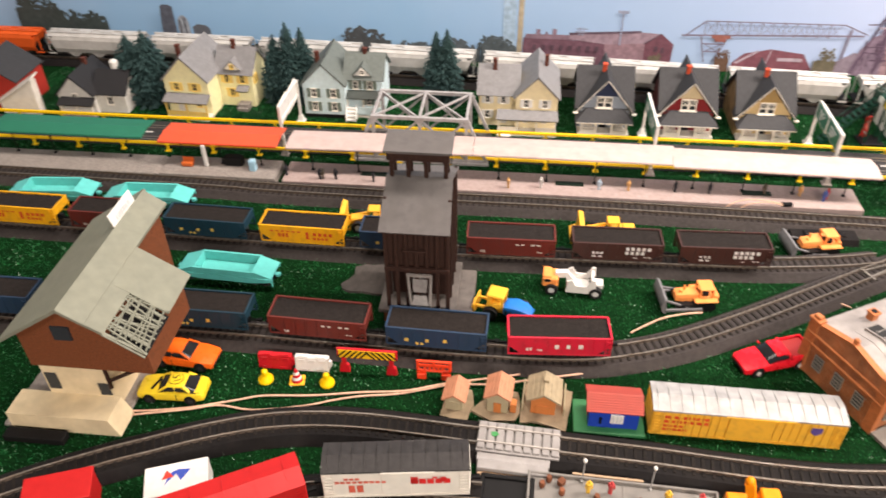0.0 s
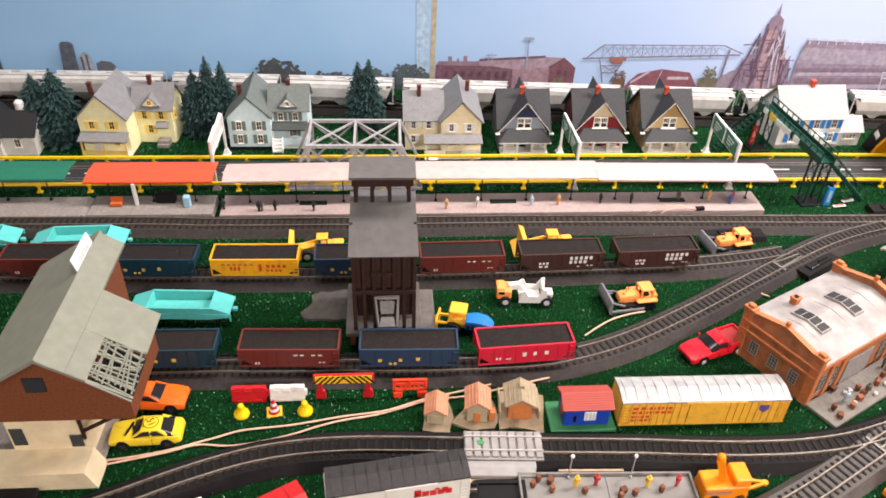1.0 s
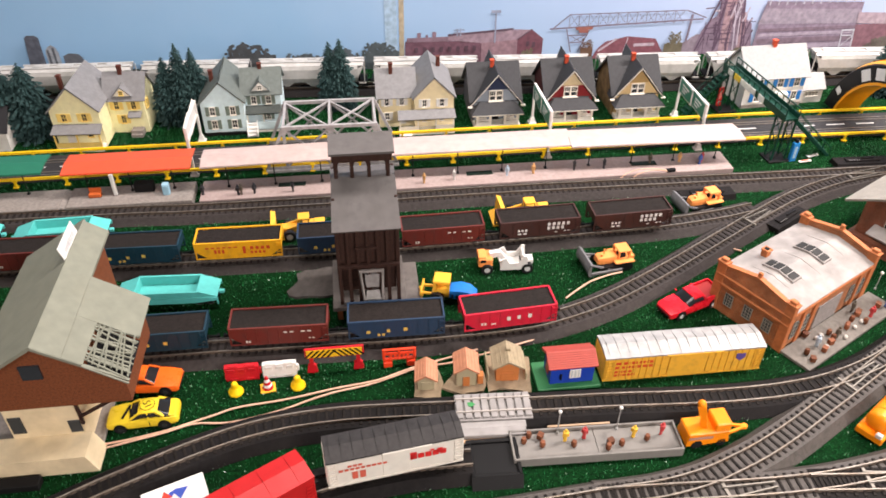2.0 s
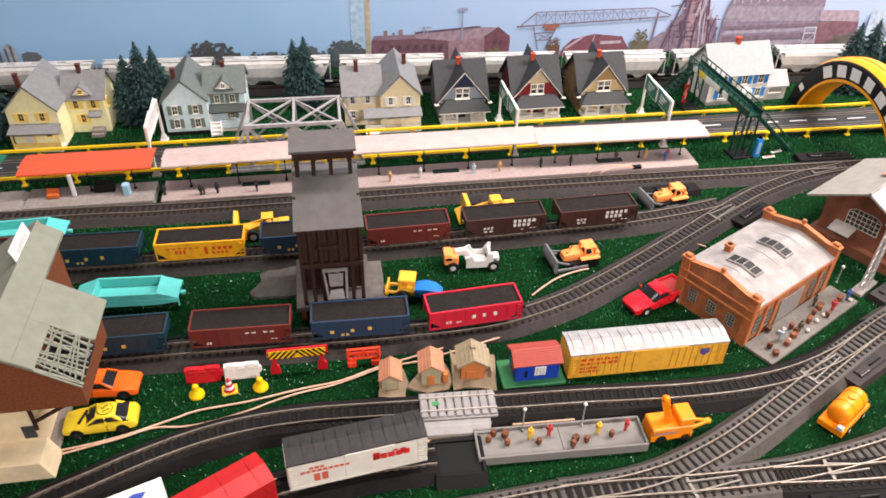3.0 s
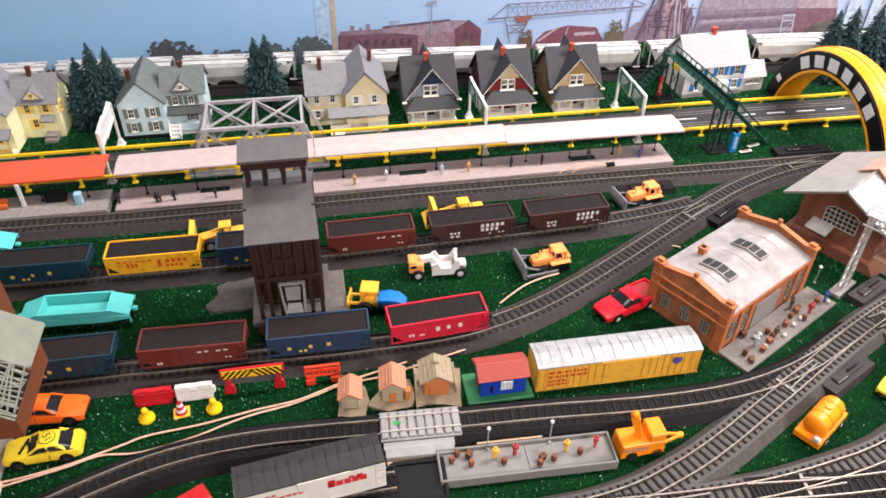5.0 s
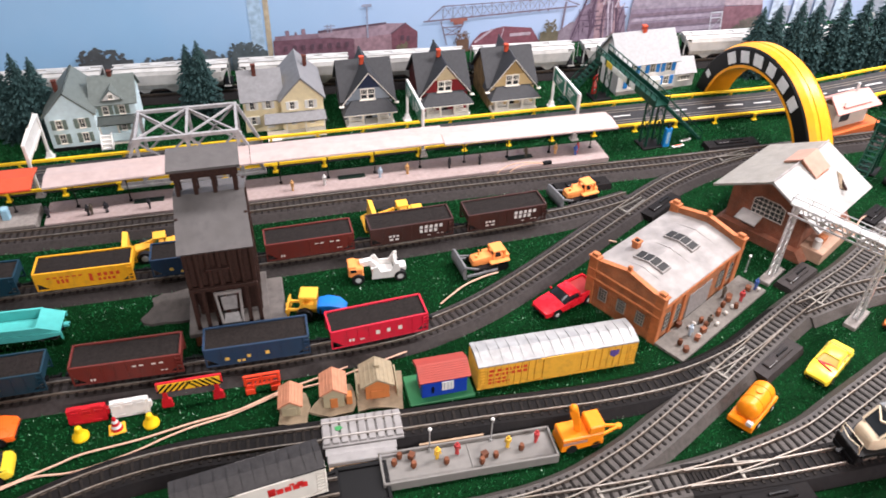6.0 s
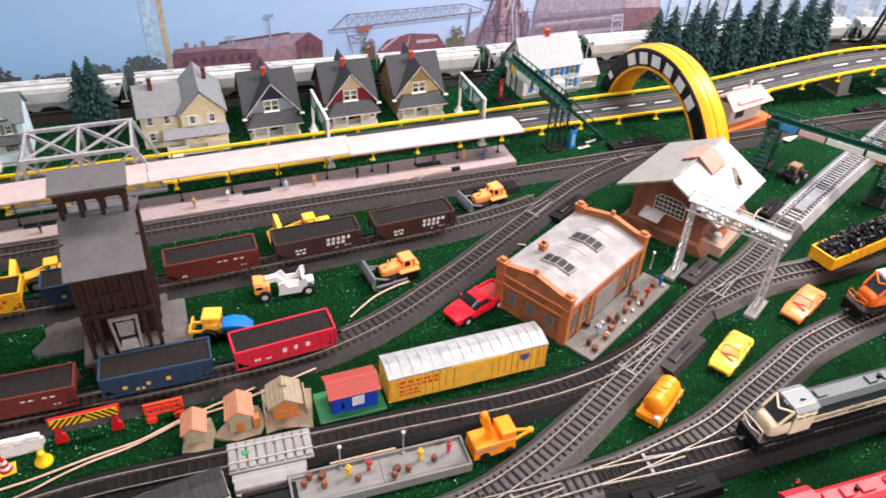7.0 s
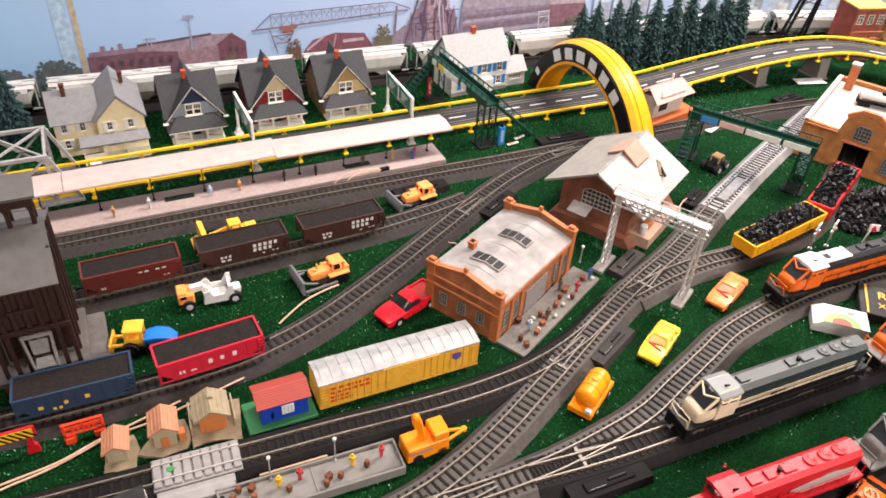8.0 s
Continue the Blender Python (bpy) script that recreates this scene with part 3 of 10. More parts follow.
def gable(parent, x0, x1, y0, y1, zw, zp, wall, roof, over=0.004, front=True, thick=0.0022):
    """A wing with its ridge along y: walls, two roof slopes."""
    xm = (x0 + x1) / 2
    part("wall", Mesh().prism([(x0, 0), (x1, 0), (x1, zw), (xm, zp), (x0, zw)], "y", y0, y1), wall, parent, smooth=0)
    k = (zp - zw) / (xm - x0)
    for s, xe in ((-1, x0 - over), (1, x1 + over)):
        ze = zw - over * k
        part("roof", Mesh().sheet([(xm, y0 - over, zp + thick), (xe, y0 - over, ze + thick), (xe, y1 + over, ze + thick), (xm, y1 + over, zp + thick)], thick), roof, parent, smooth=0)


def cross(parent, x0, x1, y0, y1, zw, zp, wall, roof, over=0.004, thick=0.0022):
    """A wing with its ridge along x."""
    ym = (y0 + y1) / 2
    part("wall", Mesh().prism([(y0, 0), (y1, 0), (y1, zw), (ym, zp), (y0, zw)], "x", x0, x1), wall, parent, smooth=0)
    k = (zp - zw) / (ym - y0)
    for s, ye in ((-1, y0 - over), (1, y1 + over)):
        ze = zw - over * k
        part("roof", Mesh().sheet([(x0 - over, ym, zp + thick), (x0 - over, ye, ze + thick), (x1 + over, ye, ze + thick), (x1 + over, ym, zp + thick)], thick), roof, parent, smooth=0)


def porch(parent, x0, x1, y0, y1, z, roof, trim, floor_mat, posts=4, rail=True):
    part("porch_roof", Mesh().sheet([(x0 - 0.002, y0 - 0.002, z), (x1 + 0.002, y0 - 0.002, z), (x1 + 0.001, y1, z + 0.007), (x0 - 0.001, y1, z + 0.007)], 0.0018), roof, parent, smooth=0)
    part("porch_floor", Mesh().box((x0 + x1) / 2, (y0 + y1) / 2, 0.003, x1 - x0, y1 - y0, 0.006, ch=0.0004), floor_mat, parent)
    for i in range(posts):
        x = x0 + 0.002 + (x1 - x0 - 0.004) * i / (posts - 1)
        part("porch_post", Mesh().box(x, y0 + 0.002, z / 2 + 0.002, 0.0022, 0.0022, z - 0.004), trim, parent)
    if rail:
        for i in range(posts - 1):
            if i == posts // 2 - (posts % 2 == 0) and posts > 3:
                continue
            xa, xb = (x0 + 0.002 + (x1 - x0 - 0.004) * (i + k) / (posts - 1) for k in (0, 1))
            part("railing", Mesh().box((xa + xb) / 2, y0 + 0.002, 0.0145, xb - xa, 0.0010, 0.0014).box((xa + xb) / 2, y0 + 0.002, 0.0105, xb - xa, 0.0006, 0.006), trim, parent)


def dormer(parent, x, y0, y1, z, w, h, face, roof, frame_mat):
    """A small gabled dormer looking to -y: face, two roof slopes running back, a window."""
    part("dormer", Mesh().prism([(x - w / 2, z), (x + w / 2, z), (x, z + h)], "y", y0, y1), face, parent, smooth=0)
    for s in (-1, 1):
        part("dormer_roof", Mesh().sheet([(x, y0 - 0.001, z + h + 0.0012), (x + s * (w / 2 + 0.0014), y0 - 0.001, z - 0.0006), (x + s * (w / 2 + 0.0014), y1 - 0.012, z - 0.0006), (x, y1, z + h + 0.0012)], 0.0011), roof, parent, smooth=0)
    window(parent, x, y0 - 0.0005, z + h * 0.36, w * 0.20, h * 0.42, frame_mat)


def chimney(parent, x, y, z, h=0.012, m=None, w=0.006):
    part("chimney", Mesh().box(x, y, z, w, w, h, ch=0.0003).box(x, y, z + h / 2, w * 1.2, w * 1.2, 0.0015), m or CHIM, parent)


CHIM = mat("brick_chimney", (0.10, 0.03, 0.02), 0.75, var=0.3, scale=700, bump=0.4)
ROOFG = mat("grey_house_roof", (0.20, 0.20, 0.205), 0.65, var=0.10, scale=200, bump=0.18, fine=1600, dirt=(0.12, 0.12, 0.12), dirt_amt=0.3)
ROOFD = mat("dark_house_roof", (0.036, 0.037, 0.040), 0.65, var=0.15, scale=200, bump=0.2, fine=1600)
ROOFT = mat("teal_grey_house_roof", (0.12, 0.14, 0.13), 0.65, var=0.12, scale=200, bump=0.2, fine=1600)
CREAM, BLUEW, YELW = paint(0.80, 0.69, 0.44, 0.55), paint(0.64, 0.78, 0.82, 0.55), paint(0.84, 0.79, 0.47, 0.55)
TRIM, TRIMY, SHUTG = paint(0.78, 0.74, 0.66, 0.5), paint(0.82, 0.60, 0.18, 0.5), paint(0.16, 0.20, 0.17, 0.5)

h = thing("house", "cream two-storey house with grey cross-gable roof and white shutters", "house", 0.266, 0.185, 0, group="model houses")
gable(h, 0.056, 0.119, 0.0, 0.098, 0.058, 0.090, CREAM, ROOFG)
cross(h, 0.0, 0.058, 0.014, 0.080, 0.054, 0.086, CREAM, ROOFG)
porch(h, 0.030, 0.119, -0.018, 0.0, 0.029, ROOFG, TRIM, TRIM, 4)
for x in (0.072, 0.100):
    window(h, x, -0.0006, 0.047, 0.0062, 0.011, TRIM, WHITE)
    window(h, x, -0.0006, 0.021, 0.0058, 0.009, TRIM)
for x in (0.013, 0.037):
    window(h, x, 0.0134, 0.045, 0.0062, 0.011, TRIM, WHITE)
window(h, 0.013, 0.0134, 0.020, 0.0062, 0.011, TRIM, WHITE)
part("door", Mesh().box(0.038, 0.0135, 0.016, 0.010, 0.0012, 0.021), WHITE, h, "white front door")
part("step", Mesh().box(0.040, -0.022, 0.002, 0.020, 0.008, 0.004), TRIM, h)
chimney(h, 0.022, 0.042, 0.088, 0.020), chimney(h, 0.100, 0.06, 0.090, 0.016)

h = thing("house", "pale blue two-storey house with grey-green roof and shutters", "house", -0.010, 0.200, 0, group="model houses")
gable(h, 0.0, 0.066, 0.0, 0.088, 0.058, 0.091, BLUEW, ROOFT)
cross(h, 0.064, 0.122, 0.018, 0.082, 0.061, 0.089, BLUEW, ROOFT)
part("base", Mesh().box(0.033, -0.0008, 0.003, 0.067, 0.0016, 0.006), DARK, h)
for x in (0.017, 0.048):
    for z in (0.043, 0.020):
        window(h, x, -0.0006, z, 0.0072, 0.0125, TRIM, SHUTG)
for x in (0.080, 0.103):
    window(h, x, 0.0174, 0.050, 0.0070, 0.0115, TRIM, SHUTG)
window(h, 0.100, 0.0174, 0.021, 0.006, 0.008, TRIM, SHUTG)
porch(h, 0.066, 0.120, 0.004, 0.018, 0.034, mat("porch_roof_green", (0.055, 0.065, 0.060), 0.65, var=0.15, scale=200, bump=0.2), TRIM, TRIM, 3, rail=False)
part("parapet", Mesh().box(0.100, 0.005, 0.011, 0.040, 0.002, 0.014), BLUEW, h)
for k in range(4):
    part("step", Mesh().box(0.0745, 0.002 - 0.0036 * k, 0.0090 - 0.0024 * k, 0.014, 0.0040, 0.0180 - 0.0048 * k - 0.0004 * k), WHITE, h)
for k in (-1, 1):
    part("stair_cheek", Mesh().prism([(0.004, 0.0), (0.004, 0.022), (-0.012, 0.008), (-0.012, 0.0)], "x", 0.0745 + k * 0.0075 - 0.0006, 0.0745 + k * 0.0075 + 0.0006), WHITE, h, smooth=0)
dormer(h, 0.092, 0.0165, 0.045, 0.0665, 0.028, 0.0150, WHITE, ROOFT, TRIM)
chimney(h, 0.017, 0.04, 0.084, 0.018), chimney(h, 0.092, 0.05, 0.090, 0.014)

h = thing("house", "pale yellow two-storey house with grey roof and orange window trim", "house", -0.230, 0.190, 0, rz=-3, group="model houses")
gable(h, 0.0, 0.072, 0.0, 0.092, 0.062, 0.099, YELW, ROOFG)
cross(h, 0.070, 0.128, 0.042, 0.100, 0.058, 0.089, YELW, ROOFG)
porch(h, 0.002, 0.072, -0.018, 0.0, 0.032, ROOFG, TRIMY, TRIM, 3)
for x in (0.020, 0.050):
    window(h, x, -0.0006, 0.050, 0.0070, 0.011, TRIMY, TRIMY)
window(h, 0.052, -0.0006, 0.022, 0.007, 0.009, TRIMY)
part("door", Mesh().box(0.022, -0.0006, 0.018, 0.012, 0.0012, 0.020), WHITE, h, "white front door")
for x in (0.086, 0.112):
    window(h, x, 0.0414, 0.048, 0.0066, 0.012, TRIMY, TRIMY)
window(h, 0.092, 0.0414, 0.024, 0.0066, 0.012, TRIMY, TRIMY)
part("door_roof", Mesh().sheet([(0.102, 0.030, 0.032), (0.122, 0.030, 0.032), (0.122, 0.042, 0.037), (0.102, 0.042, 0.037)], 0.002), ROOFG, h)
part("step", Mesh().box(0.112, 0.034, 0.005, 0.018, 0.014, 0.010).box(0.112, 0.026, 0.0025, 0.018, 0.006, 0.005), CONCRETE, h)
dormer(h, 0.098, 0.0400, 0.070, 0.0640, 0.028, 0.0140, TRIM, ROOFG, TRIMY)
window(h, 0.1286, 0.055, 0.045, 0.006, 0.012, TRIMY, TRIMY, side=True)
chimney(h, 0.008, 0.05, 0.085, 0.022), chimney(h, 0.094, 0.07, 0.093, 0.016)


def bungalow(x, y, wall, upper, side, label, trim=TRIM):
    b = thing("house", label, "house", x, y, 0, group="model houses")
    # main body, its side walls in a darker colour than the front wall
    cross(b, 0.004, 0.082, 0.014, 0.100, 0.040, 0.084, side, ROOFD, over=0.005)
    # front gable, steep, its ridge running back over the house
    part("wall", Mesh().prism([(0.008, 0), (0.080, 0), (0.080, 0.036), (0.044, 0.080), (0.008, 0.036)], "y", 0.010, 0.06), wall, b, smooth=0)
    part("upper_gable", Mesh().prism([(0.0262, 0.0585), (0.0618, 0.0585), (0.044, 0.0802)], "y", 0.0092, 0.0102), upper, b, smooth=0)
    for s in (-1, 1):
        part("roof", Mesh().sheet([(0.044, 0.0070, 0.0852), (0.044 + s * 0.0455, 0.0070, 0.0306), (0.044 + s * 0.0455, 0.030, 0.0306), (0.044, 0.098, 0.089)], 0.0022), ROOFD, b, smooth=0)
        part("rake_board", beam(Mesh(), (0.044, 0.0068, 0.0838), (0.044 + s * 0.0445, 0.0068, 0.0302), 0.0010), trim, b)
        part("eave_board", Mesh().box(0.044 + s * 0.0435, 0.0065, 0.0308, 0.0070, 0.0050, 0.0016), trim, b)
    # a pair of sashes, each with a divided upper light
    for sx in (-1, 1):
        cx = 0.042 + sx * 0.0056
        w = part("window", Mesh().rim([(cx - 0.0056, 0.0395), (cx + 0.0056, 0.0395), (cx + 0.0056, 0.0575), (cx - 0.0056, 0.0575)], 0.0013, 0.0080, 0.0098), trim, b, smooth=0)
        part("pane", Mesh().box(cx, 0.0093, 0.0485, 0.0104, 0.0006, 0.0170), GLASS, w)
        part("meeting_rail", Mesh().box(cx, 0.0087, 0.0480, 0.0100, 0.0010, 0.0012), trim, w)
        for k in (-1, 1):
            part("glazing_bar", Mesh().box(cx + k * 0.0016, 0.0088, 0.0526, 0.0007, 0.0009, 0.0085), trim, w)
    part("sill", Mesh().box(0.042, 0.0080, 0.0386, 0.0250, 0.0030, 0.0012), trim, b)
    part("porch_roof", Mesh().add([(0.000, -0.013, 0.0245), (0.086, -0.013, 0.0245), (0.071, 0.010, 0.0385), (0.017, 0.010, 0.0385), (0.000, 0.010, 0.0245), (0.086, 0.010, 0.0245)],
         [(0, 1, 2, 3), (0, 3, 4), (1, 5, 2), (0, 4, 5, 1), (3, 2, 5, 4)]), ROOFD, b, smooth=0)
    part("porch_floor", Mesh().box(0.043, 0.0, 0.003, 0.076, 0.020, 0.006, ch=0.0004), trim, b)
    part("porch_fascia", Mesh().box(0.043, -0.0125, 0.0238, 0.084, 0.0012, 0.0016), trim, b)
    for px in (0.010, 0.031, 0.055, 0.076):
        part("porch_post", Mesh().box(px, -0.009, 0.0145, 0.0034, 0.0034, 0.020).box(px, -0.009, 0.0225, 0.0044, 0.0044, 0.0020), trim, b)
    for xa, xb in ((0.010, 0.031), (0.055, 0.076)):
        r = Mesh().box((xa + xb) / 2, -0.009, 0.0145, xb - xa, 0.0012, 0.0016).box((xa + xb) / 2, -0.009, 0.008, xb - xa, 0.0010, 0.006)
        part("railing", r, trim, b)
    for px in (0.020, 0.066):
        window(b, px, 0.0094, 0.015, 0.012, 0.010, trim)
    part("door", Mesh().box(0.043, 0.0094, 0.017, 0.010, 0.0010, 0.022), DARK, b)
    part("step", Mesh().box(0.043, -0.014, 0.002, 0.018, 0.008, 0.004), CONCRETE, b)
    for yy in (0.04, 0.07):
        window(b, 0.0834, yy, 0.024, 0.008, 0.012, trim, side=True)
    chimney(b, 0.040, 0.045, 0.088, 0.012, paint(0.50, 0.07, 0.03, 0.6), 0.006)
    return b


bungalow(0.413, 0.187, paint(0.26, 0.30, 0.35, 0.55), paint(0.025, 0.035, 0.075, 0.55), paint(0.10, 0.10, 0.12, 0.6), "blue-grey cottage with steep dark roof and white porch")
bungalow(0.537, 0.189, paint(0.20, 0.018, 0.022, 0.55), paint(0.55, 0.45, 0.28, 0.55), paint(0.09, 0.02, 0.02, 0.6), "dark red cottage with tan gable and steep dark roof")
bungalow(0.650, 0.188, paint(0.58, 0.43, 0.22, 0.55), paint(0.36, 0.24, 0.10, 0.55), mat("dark_mottled_tan_wall", (0.22, 0.15, 0.07), 0.7, var=0.4, scale=80, bump=0.3), "tan cottage with steep dark roof and darker mottled side wall")

h = thing("house", "white clapboard house with bright blue shutters and grey roof", "house", 0.882, 0.200, 0, rz=2, group="model houses")
SHUTB = paint(0.03, 0.20, 0.55, 0.45)
cross(h, 0.0, 0.108, 0.0, 0.072, 0.056, 0.094, WHITE, mat("pale_grey_roof", (0.31, 0.31, 0.31), 0.6, var=0.08, scale=200, bump=0.3), over=0.005)
for x in (0.062, 0.092):
    window(h, x, -0.0006, 0.044, 0.009, 0.014, TRIM, SHUTB)
window(h, 0.092, -0.0006, 0.019, 0.009, 0.013, TRIM, SHUTB), window(h, 0.025, -0.0006, 0.044, 0.009, 0.014, TRIM, SHUTB), window(h, 0.025, -0.0006, 0.019, 0.009, 0.013, TRIM, SHUTB)
part("bay", Mesh().box(0.066, -0.006, 0.016, 0.020, 0.012, 0.024, ch=0.001), WHITE, h)
cross(h, 0.109, 0.150, 0.004, 0.040, 0.026, 0.045, WHITE, mat("pale_grey_shed_roof", (0.36, 0.36, 0.36), 0.6, var=0.08, scale=200, bump=0.3), over=0.003)
for i in range(4):
    window(h, 0.120 + 0.006 * i, 0.0034, 0.017, 0.0042, 0.007, TRIM)
part("base", Mesh().box(0.054, -0.001, 0.003, 0.109, 0.002, 0.006), CONCRETE, h)
chimney(h, 0.055, 0.036, 0.098, 0.012, paint(0.50, 0.07, 0.03, 0.6), 0.007)

h = thing("house", "small house with black roof and off-white walls", "house", -0.405, 0.175, 0, group="model houses")
gable(h, 0.0, 0.058, 0.0, 0.075, 0.036, 0.066, paint(0.62, 0.61, 0.57, 0.6), paint(0.02, 0.02, 0.022, 0.6))
cross(h, 0.056, 0.105, 0.010, 0.070, 0.034, 0.060, paint(0.62, 0.61, 0.57, 0.6), paint(0.02, 0.02, 0.022, 0.6))
porch(h, 0.004, 0.060, -0.014, 0.0, 0.024, paint(0.02, 0.02, 0.022, 0.6), TRIM, CONCRETE, 3)
window(h, 0.028, -0.0006, 0.030, 0.008, 0.012, TRIM), window(h, 0.08, 0.0094, 0.022, 0.008, 0.012, TRIM)
chimney(h, 0.03, 0.05, 0.068, 0.014)
part("roof_tank", Mesh().cyl((0.080, 0.050, 0.050), (0.080, 0.050, 0.070), 0.0075, 18, 0.0070).ball((0.080, 0.050, 0.070), 0.0072, 0.0072, 0.0045, 14, 7), WHITE, h, "white roof tank")

h = thing("house", "dark red house with a broad pale lean-to roof", "house", -0.570, 0.172, 0, group="model houses")
gable(h, 0.0, 0.095, 0.010, 0.085, 0.050, 0.082, paint(0.40, 0.035, 0.025, 0.55), ROOFD)
part("lean_to_roof", Mesh().sheet([(0.060, -0.010, 0.018), (0.135, -0.010, 0.064), (0.135, 0.012, 0.068), (0.060, 0.012, 0.022)], 0.0022), paint(0.62, 0.60, 0.54, 0.6), h, smooth=0)
part("lean_to_wall", Mesh().prism([(0.066, 0), (0.130, 0), (0.130, 0.058), (0.066, 0.019)], "y", -0.004, 0.010), TRIM, h, smooth=0)
for x in (0.022, 0.050):
    window(h, x, 0.0094, 0.036, 0.007, 0.012, TRIM)


# ---- pine trees ----
NEEDLE = mat("pine_needles", (0.018, 0.045, 0.044), 0.8, spec=0.25, var=0.6, scale=500, bump=0.2)
BARK = mat("pine_bark", (0.05, 0.03, 0.02), 0.9, var=0.3, scale=500, bump=0.5)


def pine(x, y, height, spread, seed):
    r = random.Random(seed)
    t = thing("pine_tree", "dark blue-green model pine tree with layered branches", "tree", x, y, 0, group="pine trees")
    part("trunk", Mesh().cyl((0, 0, 0), (r.uniform(-0.002, 0.002), 0, height * 0.97), 0.0022, 7, 0.0004), BARK, t)
    crown = Mesh()
    rows = 38
    for i in range(rows):
        f = i / (rows - 1)
        z = height * (0.10 + 0.88 * f)
        rad = spread * 0.98 * (1 - f ** 2.1) ** 0.8 * r.uniform(0.82, 1.1) + 0.0024
        cnt = max(8, int(26 * (1 - f) + 8))
        for j in range(cnt):
            a = 2 * math.pi * (j + r.random()) / cnt
            L = rad * r.uniform(0.7, 1.15)
            droop = r.uniform(0.10, 0.60) * L + 0.001
            c, s = math.cos(a), math.sin(a)
            zz = z + r.uniform(-0.002, 0.002)
            # a branch: limb with needle sprays along it
            for k in range(3):
                q = (k + 1) / 3
                bx, by, bz = c * L * q, s * L * q, zz - droop * q
                w = (rad * 0.115 + 0.0010) * r.uniform(0.6, 1.4) * (1.15 - 0.45 * q)
                px, py = -s * w, c * w
                ix, iy, iz = c * L * (q - 0.42), s * L * (q - 0.42), zz - droop * (q - 0.42)
                up = w * r.uniform(0.3, 0.7)
                crown.add([(ix, iy, iz), (bx * 0.9 + px, by * 0.9 + py, bz - w * 0.3), (bx, by, bz + r.uniform(-0.4, 0.2) * w), (bx * 0.9 - px, by * 0.9 - py, bz - w * 0.3), ((ix + bx) / 2, (iy + by) / 2, (iz + bz) / 2 + up)],
                          [(0, 1, 4), (1, 2, 4), (2, 3, 4), (3, 0, 4)])
    part("crown", crown, NEEDLE, t, smooth=0)
    return t


for i, (x, y, hh, sp) in enumerate([(-0.272, 0.235, 0.122, 0.038), (-0.305, 0.240, 0.112, 0.034), (-0.067, 0.255, 0.114, 0.024), (-0.043, 0.252, 0.136, 0.025), (-0.022, 0.256, 0.126, 0.024),
                                    (0.191, 0.283, 0.116, 0.023), (0.209, 0.279, 0.121, 0.024),
                                    (1.150, 0.226, 0.128, 0.024), (1.180, 0.224, 0.133, 0.025), (1.2235, 0.221, 0.136, 0.025), (1.258, 0.219, 0.138, 0.026), (1.307, 0.215, 0.135, 0.026),
                                    (1.349, 0.212, 0.140, 0.026), (1.385, 0.208, 0.141, 0.025), (1.427, 0.204, 0.139, 0.026), (1.464, 0.199, 0.145, 0.026), (1.497, 0.195, 0.147, 0.024)]):
    pine(x, y, hh, sp, 40 + i)

# ---- rolling stock ----
def on(pts, x):
    """Place and heading in degrees on a track at x."""
    line = curve(pts, 0.004)
    p = min(range(1, len(line) - 1), key=lambda i: abs(line[i].x - x))
    d = line[p + 1] - line[p - 1]
    if d.x < 0:
        d = -d
    return line[p].y, math.degrees(math.atan2(d.y, d.x))


def bogie(parent, x, axles=2, w=0.0225, wheelbase=0.0125, r=0.0048, frame=None):
    b = part("bogie", Mesh().box(x, w / 2, r + 0.0008, wheelbase * (axles - 1) + 0.008, 0.0018, 0.0035, ch=0.0004).box(x, -w / 2, r + 0.0008, wheelbase * (axles - 1) + 0.008, 0.0018, 0.0035, ch=0.0004)
             .box(x, 0, r + 0.001, 0.005, w, 0.003), frame or DARK, parent)
    for i in range(axles):
        xx = x + (i - (axles - 1) / 2) * wheelbase
        for s in (-1, 1):
            part("wheel", Mesh().cyl((xx, s * 0.0072, r), (xx, s * 0.0095, r), r, 14).cyl((xx, s * 0.0066, r), (xx, s * 0.0072, r), r + 0.0006, 14), WHEEL, b)
    return b


def coupler(parent, x, s):
    part("coupler", Mesh().box(x + s * 0.004, 0, 0.0085, 0.009, 0.0022, 0.0022).box(x + s * 0.0085, 0.0008, 0.0085, 0.003, 0.004, 0.003), BLACK, parent)


def load(x0, x1, y0, y1, z, amp, seed, nx=26, ny=8):
    """A bumpy heap that fills a rectangle."""
    r = random.Random(seed)
    m = Mesh()
    vs = []
    for i in range(nx + 1):
        for j in range(ny + 1):
            edge = min(i, nx - i, 3 * j, 3 * (ny - j)) / 4
            h = z + amp * (min(1, edge) * 0.5 + r.uniform(-0.5, 0.5) * 0.7)
            vs.append((x0 + (x1 - x0) * i / nx, y0 + (y1 - y0) * j / ny, h))
    fs = [(i * (ny + 1) + j, (i + 1) * (ny + 1) + j, (i + 1) * (ny + 1) + j + 1, i * (ny + 1) + j + 1) for i in range(nx) for j in range(ny)]
    o = len(vs)
    vs += [(x0, y0, z - 0.004), (x1, y0, z - 0.004), (x1, y1, z - 0.004), (x0, y1, z - 0.004)]
    fs += [(o, o + 1, o + 2, o + 3)]
    return m.add(vs, fs)


